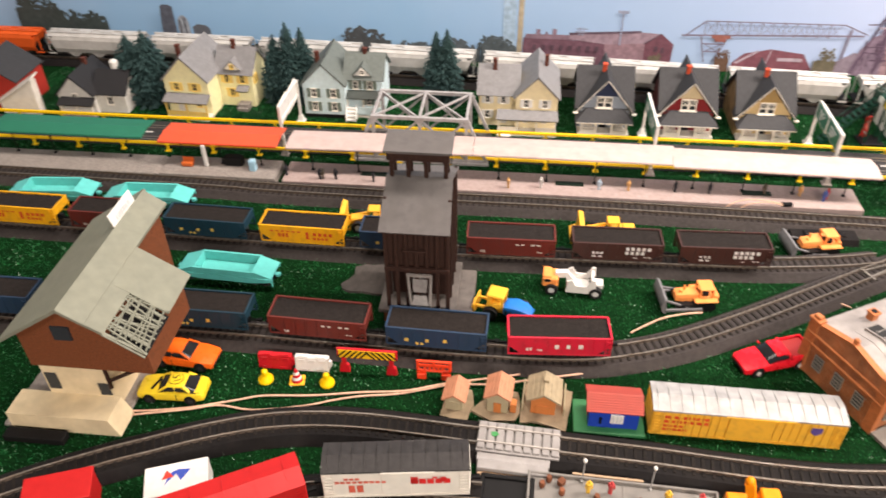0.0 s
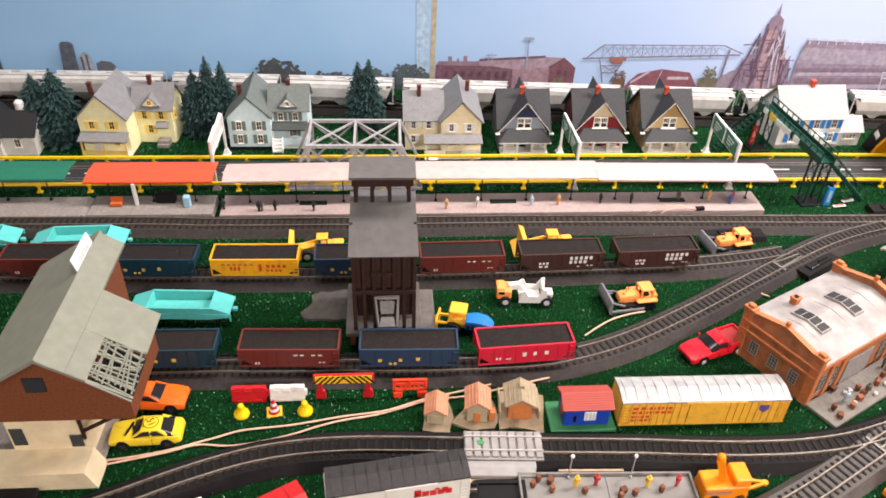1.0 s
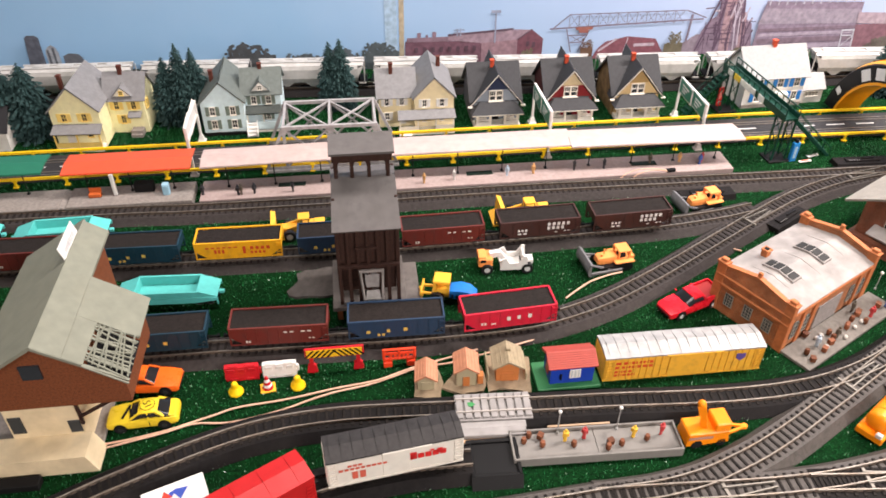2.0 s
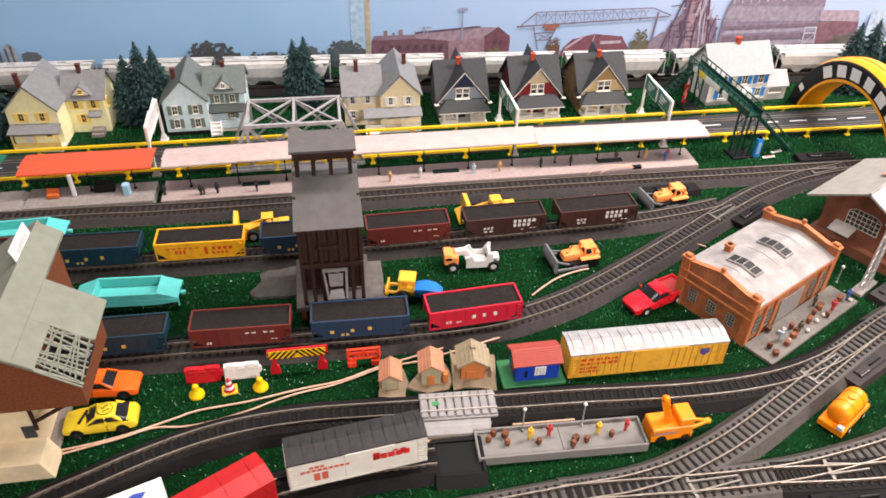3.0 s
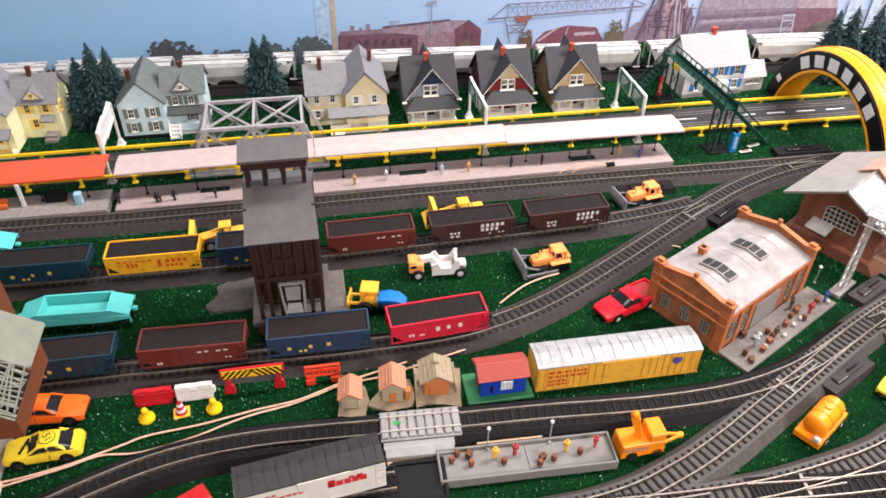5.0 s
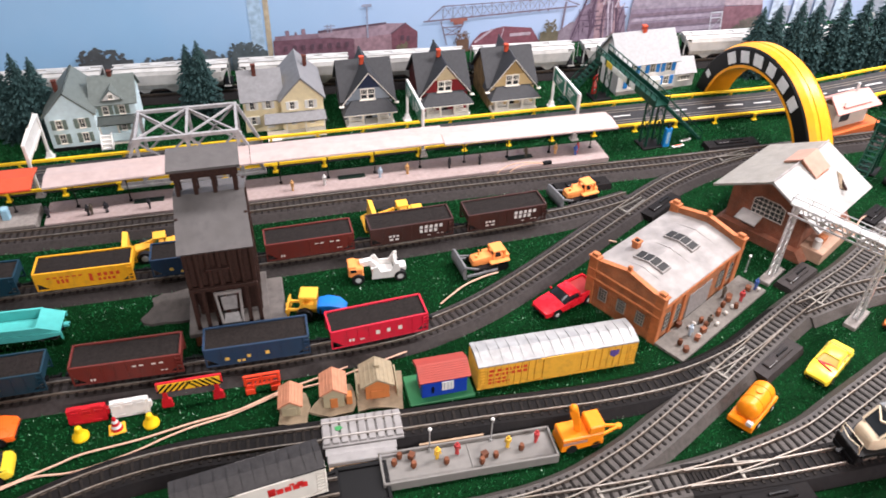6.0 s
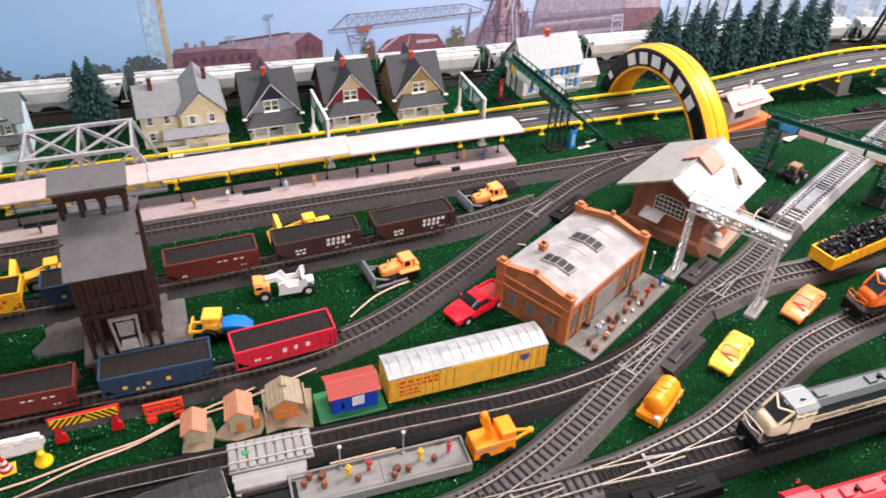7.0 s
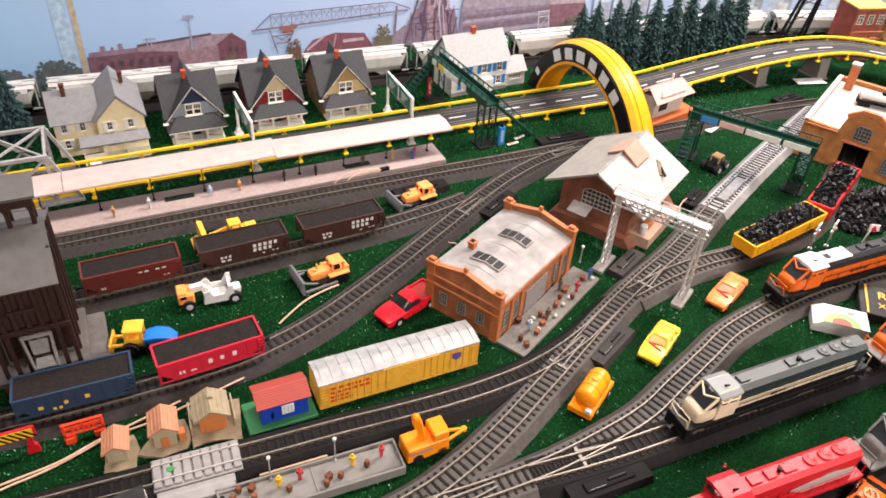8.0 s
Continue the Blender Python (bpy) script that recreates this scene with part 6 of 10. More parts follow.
for xx in (0.046, 0.104):
    zt = ZR + 0.0012
    sk = part("skylight", Mesh().prism([(LY / 2 - 0.020, zt - 0.0040), (LY / 2 + 0.020, zt - 0.0040), (LY / 2 + 0.0195, zt - 0.0012), (LY / 2, zt + 0.0022), (LY / 2 - 0.0195, zt - 0.0012)], "x", xx - 0.0080, xx + 0.0080), ROOFP, w, smooth=0)
    for k in range(4):
        yy = LY / 2 - 0.0141 + 0.0094 * k
        part("pane", Mesh().box(xx, yy, zt + 0.0022 - abs(yy - LY / 2) * 0.172, 0.0130, 0.0082, 0.0010, tilt=Matrix.Rotation(-0.172 if yy > LY / 2 else 0.172, 4, "X")), paint(0.020, 0.020, 0.019, 0.6), sk, "dark dusty glass")
part("chimney", Mesh().box(0.059, 0.080, 0.0605, 0.008, 0.008, 0.012, ch=0.0004).box(0.059, 0.080, 0.0670, 0.0095, 0.0095, 0.002), TERRA, w)
part("flue", Mesh().box(0.059, 0.080, 0.0681, 0.005, 0.005, 0.0012), DARK, w)
yard = thing("loading_yard", "flat grey yard slab strewn with crates and barrels", "yard", 0.675, -0.361, 0, 28.3)
part("slab", Mesh().box(0.086, -0.0185, 0.002, 0.174, 0.037, 0.004, ch=0.0005), mat("worn_yard_slab", (0.165, 0.150, 0.132), 0.8, var=0.2, scale=200, bump=0.35, dirt=(0.10, 0.09, 0.08), dirt_amt=0.5), yard)


# ---- freight station with broad roof ----
fs = thing("freight_station", "red brick freight station with broad grey roof", "station building", 0.890, -0.218, 0, 29.3)
HS, ZE2, ZR2, XA, XB = 0.072, 0.056, 0.094, -0.008, 0.142
part("wall", Mesh().prism([(-0.050, 0), (0.050, 0), (0.050, 0.062), (0.0, 0.088), (-0.050, 0.062)], "x", 0.004, 0.132), BRICK2, fs, smooth=0)
part("plinth", Mesh().prism([(-0.064, 0), (0.064, 0), (0.052, 0.014), (-0.052, 0.014)], "x", -0.006, 0.140), BRICK2, fs, smooth=0)
# right slope in a paler roof colour: lamp glare on it put into the material
for s, m in ((1, mat("grey_green_roof", (0.26, 0.245, 0.215), 0.6, var=0.12, scale=90, bump=0.3, dirt=(0.17, 0.16, 0.14), dirt_amt=0.4)), (-1, mat("glare_pale_roof", (0.345, 0.335, 0.318), 0.48, var=0.18, scale=60, bump=0.15, dirt=(0.24, 0.225, 0.205), dirt_amt=0.35, dirt_scale=40))):
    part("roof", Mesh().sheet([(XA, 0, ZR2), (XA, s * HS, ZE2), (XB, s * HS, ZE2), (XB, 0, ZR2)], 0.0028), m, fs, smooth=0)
part("ridge_cap", Mesh().cyl((XA, 0, ZR2 + 0.0002), (XB, 0, ZR2 + 0.0002), 0.0016, 6), ROOFP, fs)
part("vent_housing", Mesh().prism([(-0.026, 0.081), (-0.012, 0.090), (-0.003, 0.099), (0.011, 0.092), (0.020, 0.085)], "x", 0.062, 0.096), TERRA, fs, smooth=0)
part("vent_roof", Mesh().sheet([(0.059, -0.003, 0.1004), (0.099, -0.003, 0.1004), (0.099, -0.026, 0.0838), (0.059, -0.026, 0.0838)], 0.002).sheet([(0.059, -0.003, 0.1004), (0.099, -0.003, 0.1004), (0.099, 0.018, 0.0885), (0.059, 0.018, 0.0885)], 0.002), mat("pinkish_roof", (0.42, 0.24, 0.18), 0.6, var=0.12, scale=90), fs, smooth=0)
barred_window(fs, Matrix.Translation((0.0034, -0.002, 0.036)) @ Matrix.Rotation(radians(-90), 4, "Z"), 0.042, 0.026, 7, 4, frame=paint(0.55, 0.50, 0.45), arch=True)
part("door_hood", Mesh().sheet([(-0.016, 0.030, 0.030), (-0.016, 0.002, 0.030), (0.004, 0.002, 0.036), (0.004, 0.030, 0.036)], 0.002), ROOFP, fs, smooth=0)
part("door", Mesh().box(0.0034, 0.016, 0.015, 0.0014, 0.018, 0.030), paint(0.10, 0.05, 0.04), fs, "dark wooden door")
part("loading_platform", Mesh().box(0.062, -0.064, 0.008, 0.100, 0.030, 0.016, ch=0.0006), mat("tan_platform", (0.42, 0.27, 0.19), 0.7, var=0.15, scale=150), fs)
part("crate", Mesh().box(0.040, -0.064, 0.020, 0.012, 0.010, 0.008, ch=0.0005), TERRA, fs)
part("barrel", Mesh().cyl((0.022, -0.066, 0.016), (0.022, -0.066, 0.028), 0.005, 12), paint(0.60, 0.58, 0.54), fs)
part("roof_hole", Mesh().sheet([(0.085, -0.050, 0.0690), (0.106, -0.034, 0.0775), (0.109, -0.040, 0.0744), (0.090, -0.056, 0.0660)], 0.0008), mat("bare_timber", (0.20, 0.15, 0.10), 0.8, var=0.3, scale=200), fs, "patch of bare timber where the roof is broken", smooth=0)
part("roof_board", Mesh().box(0.094, -0.050, 0.0705, 0.024, 0.0022, 0.003, rz=38), WOODBROWN, fs)


# ---- tyre-shaped arch over the road ----
arch = thing("advertising_arch", "orange and black tyre-shaped arch with white lettering", "arch", 1.040, 0.050, 0, 1.0)
ARCH_Z = -0.0360      # the ring's centre lies below the ground


def ring(x0, x1, r0, r1, ri, n=48):
    """A ring segment standing on the ground: outer radius r0 at x0 and r1 at x1, inner radius ri."""
    vs, fs = [], []
    a0 = math.asin(-ARCH_Z / 0.1640)
    for k in range(n + 1):
        a = a0 + (math.pi - 2 * a0) * k / n
        c, s = math.cos(a), math.sin(a)
        for x, r in ((x0, r0), (x1, r1), (x1, ri), (x0, ri)):
            vs.append((x, -r * c, ARCH_Z + r * s))
    for k in range(n):
        b = 4 * k
        fs += [(b + j, b + (j + 1) % 4, b + 4 + (j + 1) % 4, b + 4 + j) for j in range(4)]
    fs += [(0, 1, 2, 3), (4 * n, 4 * n + 3, 4 * n + 2, 4 * n + 1)]
    return Mesh().add(vs, fs)


def on_ring(r, ang):
    a = radians(ang)
    return r * math.cos(a), ARCH_Z + r * math.sin(a), Matrix.Rotation(a - math.pi / 2, 4, "X")


ARCHY = paint(0.82, 0.335, 0.012, 0.35)
part("tread_band", ring(0.003, 0.012, 0.1600, 0.1652, 0.150), ARCHY, arch)
part("tread_band", ring(0.012, 0.034, 0.1652, 0.1652, 0.150), ARCHY, arch)
part("tread_band", ring(0.034, 0.043, 0.1652, 0.1600, 0.150), ARCHY, arch)
part("tread_rib", ring(0.0195, 0.0225, 0.1664, 0.1664, 0.160), ARCHY, arch)
part("inner_band", ring(0.0, 0.044, 0.1325, 0.1325, 0.1280), ARCHY, arch)
part("side_wall", ring(0.0004, 0.0030, 0.1585, 0.1608, 0.1305), BLACK, arch, "black tyre side wall")
part("side_wall", ring(0.0430, 0.0438, 0.1608, 0.1585, 0.1305), BLACK, arch, "black tyre side wall")
for ang, wd in ((57, 0.021), (70.5, 0.021), (83.7, 0.022), (97, 0.019), (110.5, 0.021), (124.2, 0.019)):
    y, z, turn = on_ring(0.1448, ang)
    part("letter_block", Mesh().box(0.0003, y, z, 0.0008, wd, 0.0185, ch=0.0002, tilt=turn), WHITE, arch, "white lettering block")
y, z, turn = on_ring(0.1475, 29)
part("emblem", Mesh().box(0.0003, y, z, 0.0008, 0.011, 0.012, ch=0.0002, tilt=turn), WHITE, arch, "small white emblem")


# ---- green footbridges ----
GREEN = paint(0.006, 0.042, 0.026, 0.4)


def footbridge(x, y, rz, D, z, label, stair_a, stair_b, signs):
    t = thing("footbridge", label, "footbridge", x, y, 0, rz, group="green footbridges")
    wd = 0.011
    part("deck", Mesh().box(D / 2, 0, z, D + 0.024, 2 * wd, 0.0022), GREEN, t)
    for s in (-1, 1):
        part("girder", Mesh().box(D / 2, s * wd, z + 0.003, D + 0.024, 0.0014, 0.011), GREEN, t)
        part("top_rail", Mesh().box(D / 2, s * wd, z + 0.0165, D + 0.024, 0.0014, 0.0016), GREEN, t)
        for i in range(13):
            part("rail_post", Mesh().box(-0.012 + (D + 0.024) * i / 12, s * wd, z + 0.011, 0.0012, 0.0012, 0.012), GREEN, t)
    for e in (0, D):
        for s in (-1, 1):
            for q in (-1, 1):
                part("leg", Mesh().box(e + q * 0.009, s * wd, z / 2, 0.0022, 0.0022, z), GREEN, t)
        for s in (-1, 1):
            for k in range(3):
                z0, z1 = z * k / 3, z * (k + 1) / 3
                for q in (-1, 1):
                    part("brace", Mesh().cyl((e - q * 0.009, s * wd, z0), (e + q * 0.009, s * wd, z1), 0.0007, 5), GREEN, t)
        part("footing", Mesh().box(e, 0, 0.0015, 0.030, 0.034, 0.003, ch=0.0005), DARK, t)
    for e, (dx, dy) in ((0, stair_a), (D, stair_b)):
        run = math.hypot(dx, dy)
        a = math.degrees(math.atan2(dy, dx))
        m = Matrix.Translation((e, 0, 0)) @ Matrix.Rotation(radians(a), 4, "Z")
        n = 12
        for s in (-1, 1):
            part("stringer", Mesh().sheet([(0.009, s * 0.008 - 0.0008, z), (0.009, s * 0.008 + 0.0008, z), (run, s * 0.008 + 0.0008, 0.001), (run, s * 0.008 - 0.0008, 0.001)], 0.004).moved(m), GREEN, t, smooth=0)
            part("handrail", Mesh().tube([(0.009, s * 0.008, z + 0.013), ((run + 0.009) / 2, s * 0.008, z / 2 + 0.013), (run, s * 0.008, 0.014)], 0.0007).moved(m), GREEN, t)
            for k in range(6):
                f = k / 5
                part("baluster", Mesh().cyl((0.009 + (run - 0.009) * f, s * 0.008, z * (1 - f)), (0.009 + (run - 0.009) * f, s * 0.008, z * (1 - f) + 0.013), 0.0005, 5).moved(m), GREEN, t)
        for k in range(n):
            f = (k + 0.5) / n
            part("tread", Mesh().box(0.009 + (run - 0.009) * f, 0, z * (1 - f), 0.005, 0.015, 0.0010).moved(m), GREEN, t)
    for sx, w_, side, mtl in signs:
        part("sign_board", Mesh().box(sx, side * (wd + 0.0012), z + 0.003, w_, 0.0010, 0.0095, ch=0.0002), mtl, t)
    return t


SIGNW, SIGNB = paint(0.62, 0.64, 0.58), paint(0.05, 0.22, 0.50)
footbridge(0.863, 0.036, 94, 0.164, 0.072, "dark green footbridge with stairs over the road", (0.0, -0.088), (0.0, 0.075),
           [(0.055, 0.016, 1, SIGNW), (0.095, 0.045, 1, SIGNW), (0.128, 0.018, 1, paint(0.70, 0.50, 0.05)), (0.150, 0.014, 1, SIGNW)])
footbridge(1.152, -0.100, -57, 0.163, 0.070, "dark green footbridge spanning the diagonal track", (0.003, -0.062), (0.0, 0.050),
           [(0.020, 0.026, -1, SIGNB), (0.054, 0.036, -1, paint(0.60, 0.40, 0.36)), (0.100, 0.050, -1, SIGNW), (0.148, 0.038, -1, SIGNW)])


# ---- grey truss bridge ----
tb = thing("truss_bridge", "weathered grey through-truss bridge of open steelwork", "truss bridge", 0.190, 0.118, 0, 0)
TG = mat("weathered_grey_steel", (0.34, 0.33, 0.33), 0.6, var=0.2, scale=150, bump=0.2, dirt=(0.18, 0.16, 0.15), dirt_amt=0.4)


TY, TZ = 0.0395, 0.0725
for yy in (-TY, TY):
    part("top_chord", beam(Mesh(), (-0.069, yy, TZ), (0.069, yy, TZ - 0.0006), 0.0046), TG, tb)
    part("bottom_chord", beam(Mesh(), (-0.094, yy, 0.0075), (0.096, yy, 0.0075), 0.0042), TG, tb)
    part("sill", Mesh().box(0, yy, 0.0025, 0.196, 0.0060, 0.005, ch=0.0006), TG, tb)
    for xx in (-0.066, 0.0, 0.066):
        part("post", beam(Mesh(), (xx, yy, 0.0045), (xx, yy, TZ), 0.0044), TG, tb)
        part("gusset", Mesh().prism([(xx - 0.007, TZ - 0.003), (xx + 0.007, TZ - 0.003), (xx + 0.003, TZ - 0.010), (xx - 0.003, TZ - 0.010)], "y", yy - 0.0009, yy + 0.0009), TG, tb, smooth=0)
    for xa, xb in ((-0.066, 0.0), (0.0, 0.066)):
        part("diagonal", beam(Mesh(), (xa, yy, 0.009), (xb, yy, TZ - 0.002), 0.0026), TG, tb)
        part("diagonal", beam(Mesh(), (xa, yy, TZ - 0.002), (xb, yy, 0.009), 0.0026), TG, tb)
    for e in (-1, 1):
        part("end_post", beam(Mesh(), (e * 0.067, yy, TZ - 0.001), (e * 0.096, yy, 0.005), 0.0042), TG, tb)
for xx in (-0.066, 0.0, 0.066):
    part("cross_beam", beam(Mesh(), (xx, -TY, TZ), (xx, TY, TZ), 0.0034), TG, tb)
for xa, xb in ((-0.066, 0.0), (0.0, 0.066)):
    part("lateral_brace", beam(Mesh(), (xa, -TY, TZ), (xb, TY, TZ), 0.0026), TG, tb)
    part("lateral_brace", beam(Mesh(), (xa, TY, TZ - 0.0012), (xb, -TY, TZ - 0.0012), 0.0026), TG, tb)


# ---- signal gantry of silver lattice ----
gt = thing("signal_gantry", "silver lattice signal gantry across two tracks", "signal gantry", 0.868, -0.287, 0, -60)
GD, GH = 0.104, 0.108
SIL = mat("silver_lattice", (0.60, 0.60, 0.59), 0.35, metal=0.5, var=0.15, scale=150)
for e in (0, GD):
    part("footing", Mesh().box(e, 0, 0.0025, 0.014, 0.042, 0.005, ch=0.0006), CONCRETE, gt)
    lat = Mesh()
    for q in (-1, 1):
        for r_ in (-1, 1):
            beam(lat, (e + r_ * 0.0028, q * 0.0060, 0.004), (e + r_ * 0.0020, q * 0.0040, GH), 0.0014)
    n = 18
    for k in range(n):
        z0, z1 = 0.004 + (GH - 0.004) * k / n, 0.004 + (GH - 0.004) * (k + 1) / n
        q = 1 if k % 2 else -1
        wq = 0.0058 - 0.0018 * k / n
        for r_ in (-1, 1):
            beam(lat, (e + r_ * 0.0024, q * wq, z0), (e + r_ * 0.0024, -q * wq, z1), 0.0010)
        beam(lat, (e - 0.0024, q * wq, z0), (e + 0.0024, q * wq, z1), 0.0009)
    part("column", lat, SIL, gt)
for zz in (GH, GH - 0.013):
    for q in (-1, 1):
        part("chord", beam(Mesh(), (-0.006, q * 0.005, zz), (GD + 0.006, q * 0.005, zz), 0.0019), SIL, gt)
for q in (-1, 1):
    lat = Mesh()
    for k in range(14):
        x0, x1 = GD * k / 14, GD * (k + 1) / 14
        z0, z1 = (GH, GH - 0.013) if k % 2 else (GH - 0.013, GH)
        beam(lat, (x0, q * 0.005, z0), (x1, q * 0.005, z1), 0.0012)
    part("lattice", lat, SIL, gt)
part("walkway", Mesh().box(GD / 2, 0.0, GH + 0.001, GD + 0.014, 0.009, 0.0012), SIL, gt)
for xx in (0.030, 0.075):
    part("signal_head", Mesh().box(xx, 0.008, GH - 0.017, 0.005, 0.004, 0.013, ch=0.0006).cyl((xx, 0.0105, GH - 0.014), (xx, 0.0085, GH - 0.014), 0.0016, 8).cyl((xx, 0.0105, GH - 0.020), (xx, 0.0085, GH - 0.020), 0.0016, 8), SIL, gt)
for q in (-1, 1):
    part("guard_rail", Mesh().tube([(-0.006, q * 0.0045, GH + 0.009), (GD / 2, q * 0.0045, GH + 0.009), (GD + 0.006, q * 0.0045, GH + 0.009)], 0.0005), SIL, gt)
    for k in range(7):
        part("stanchion", Mesh().cyl((-0.006 + (GD + 0.012) * k / 6, q * 0.0045, GH), (-0.006 + (GD + 0.012) * k / 6, q * 0.0045, GH + 0.009), 0.0005, 5), SIL, gt)


# ---- coal tower ----
ct = thing("coal_tower", "dark stained timber coal tower with grey sloping roofs", "coal tower", 0.1995, -0.252, 0, 0)
TW, TD = 0.064, 0.080
TSLAB = mat("stained_concrete", (0.135, 0.120, 0.110), 0.75, var=0.25, scale=120, bump=0.4, dirt=(0.05, 0.043, 0.038), dirt_amt=0.55)
TROOF = mat("grey_tower_roof", (0.110, 0.103, 0.101), 0.7, var=0.15, scale=120, bump=0.4, dirt=(0.06, 0.055, 0.05), dirt_amt=0.35)
part("base_slab", Mesh().box(TW / 2 - 0.001, TD / 2 - 0.004, 0.022, TW + 0.020, TD + 0.008, 0.006, ch=0.0006), TSLAB, ct)
for xx in (-0.004, TW + 0.002):
    for yy in (0.002, TD - 0.004):
        part("foot_post", Mesh().box(xx, yy, 0.0095, 0.006, 0.006, 0.019), mat("orange_brown_post", (0.22, 0.075, 0.03), 0.7, var=0.2, scale=200), ct)
part("bin_wall", Mesh().prism([(0.0, 0.082), (TD, 0.082), (TD, 0.152), (0.037, 0.1630), (0.0, 0.136)], "x", 0.0, TW), WOODBROWN, ct, smooth=0)
part("inner_core", Mesh().box(TW / 2, TD / 2 + 0.010, 0.054, TW * 0.96, TD * 0.72, 0.060), WOODBROWN, ct)
for i in range(7):
    xx = TW * (i + 0.0) / 6
    part("plank_post", Mesh().box(xx, -0.0012, 0.081, 0.0042, 0.0036, 0.114, ch=0.0005), WOODBROWN, ct)
for yy in (0.018, 0.040, 0.062, TD):
    for xx in (-0.0010, TW + 0.0010):
        part("side_post", Mesh().box(xx, yy, 0.090, 0.0034, 0.0042, 0.130, ch=0.0005), WOODBROWN, ct)
part("cross_beam", Mesh().box(TW / 2, -0.003, 0.079, TW + 0.004, 0.004, 0.005, ch=0.0005), WOODBROWN, ct)
part("ledge", Mesh().box(TW / 2 - 0.002, -0.0035, 0.104, 0.024, 0.005, 0.003, ch=0.0004), WOODBROWN, ct)
part("chute_frame", beam(beam(beam(Mesh(), (0.022, -0.004, 0.072), (0.026, -0.010, 0.026), 0.0022), (0.047, -0.004, 0.072), (0.045, -0.010, 0.026), 0.0022), (0.021, -0.004, 0.072), (0.048, -0.004, 0.072), 0.0028), ROOFP, ct)
part("chute", Mesh().sheet([(0.027, -0.003, 0.066), (0.043, -0.003, 0.066), (0.042, -0.008, 0.052), (0.028, -0.008, 0.052)], 0.002).box(0.035, 0.0, 0.058, 0.017, 0.004, 0.014), mat("grey_chute", (0.20, 0.19, 0.185), 0.6, var=0.2, scale=200), ct)
part("chute_tray", Mesh().sheet([(0.028, -0.004, 0.044), (0.042, -0.004, 0.044), (0.045, -0.013, 0.026), (0.025, -0.013, 0.026)], 0.0016), mat("grey_tray", (0.30, 0.29, 0.28), 0.6, var=0.2, scale=200), ct, smooth=0)
part("lower_roof", Mesh().sheet([(-0.004, -0.014, 0.134), (TW + 0.004, -0.014, 0.134), (TW + 0.002, 0.038, 0.1680), (-0.002, 0.038, 0.1680)], 0.0026), TROOF, ct, smooth=0)
part("rear_roof", Mesh().sheet([(-0.004, TD + 0.006, 0.152), (TW + 0.004, TD + 0.006, 0.152), (TW + 0.002, 0.0384, 0.1680), (-0.002, 0.0384, 0.1680)], 0.0026), TROOF, ct, smooth=0)
for xx in (0.004, 0.021, 0.039, TW - 0.005):
    part("cupola_post", Mesh().box(xx, 0.0385, 0.1825, 0.0040, 0.0036, 0.033), WOODBROWN, ct)
    part("knee_brace", beam(Mesh(), (xx + (0.006 if xx < TW / 2 else -0.006), 0.0385, 0.194), (xx, 0.0385, 0.180), 0.0022), WOODBROWN, ct)
    part("cupola_post", Mesh().box(xx, 0.058, 0.1770, 0.0036, 0.0036, 0.046), WOODBROWN, ct)
part("cupola_beam", Mesh().box(TW / 2, 0.031, 0.1955, TW * 0.98, 0.003, 0.010, ch=0.0004), WOODBROWN, ct)
part("cupola_roof", Mesh().sheet([(-0.002, 0.027, 0.2025), (TW + 0.002, 0.027, 0.2025), (TW + 0.002, 0.062, 0.2075), (-0.002, 0.062, 0.2075)], 0.0028), TROOF, ct, smooth=0)
part("side_ramp", Mesh().box(TW + 0.016, 0.045, 0.006, 0.020, 0.075, 0.012, ch=0.0012), TSLAB, ct)
gs = thing("ground_slab", "low dark grey ragged slab beside the coal tower", "slab", 0.155, -0.195, 0, 0)
part("slab", Mesh().prism([(-0.012, 0.028), (-0.010, 0.014), (-0.016, 0.004), (-0.023, -0.004), (-0.020, -0.012), (-0.010, -0.016), (0.004, -0.015), (0.020, -0.018), (0.036, -0.016), (0.040, 0.038), (0.024, 0.037), (0.010, 0.033), (0.0, 0.034)], "z", 0, 0.0034), mat("dark_paving", (0.065, 0.058, 0.053), 0.8, var=0.25, scale=150, bump=0.4), gs)


# ---- timber and brick depot with sage roof ----
dp = thing("depot", "brick and cream depot with broad sage-green roof", "depot", -0.055, -0.330, 0, 0)
SAGE = mat("sage_green_roof", (0.198, 0.206, 0.162), 0.65, var=0.10, scale=90, bump=0.25, dirt=(0.20, 0.20, 0.15), dirt_amt=0.3, dirt_scale=40)
DBRICK = mat("brown_brick_wall", (0.165, 0.052, 0.020), 0.8, var=0.3, scale=500, bump=0.5)
DCREAM = mat("cream_plaster", (0.66, 0.55, 0.36), 0.7, var=0.10, scale=80, bump=0.2, dirt=(0.45, 0.36, 0.22), dirt_amt=0.3)
ZRD, ZED = 0.156, 0.110
part("upper_wall", Mesh().prism([(-0.054, 0.068), (0.065, 0.068), (0.065, 0.1085), (0.004, 0.1510), (-0.054, 0.113)], "y", -0.082, 0.006), DBRICK, dp, smooth=0)
part("rear_wall", Mesh().prism([(-0.050, 0.0), (0.021, 0.0), (0.021, 0.138), (0.004, 0.1510), (-0.050, 0.115)], "y", 0.0065, 0.074), DBRICK, dp, smooth=0)
part("lower_wall", Mesh().box(-0.022, -0.030, 0.035, 0.064, 0.090, 0.070), DCREAM, dp)
# roof: right slope with a notch at the back and a broken patch at its lower edge
k = (ZRD - ZED) / 0.068


def on_roof(x, y, up=0.0):
    return (x, y, ZRD - k * (x - 0.006) + up)


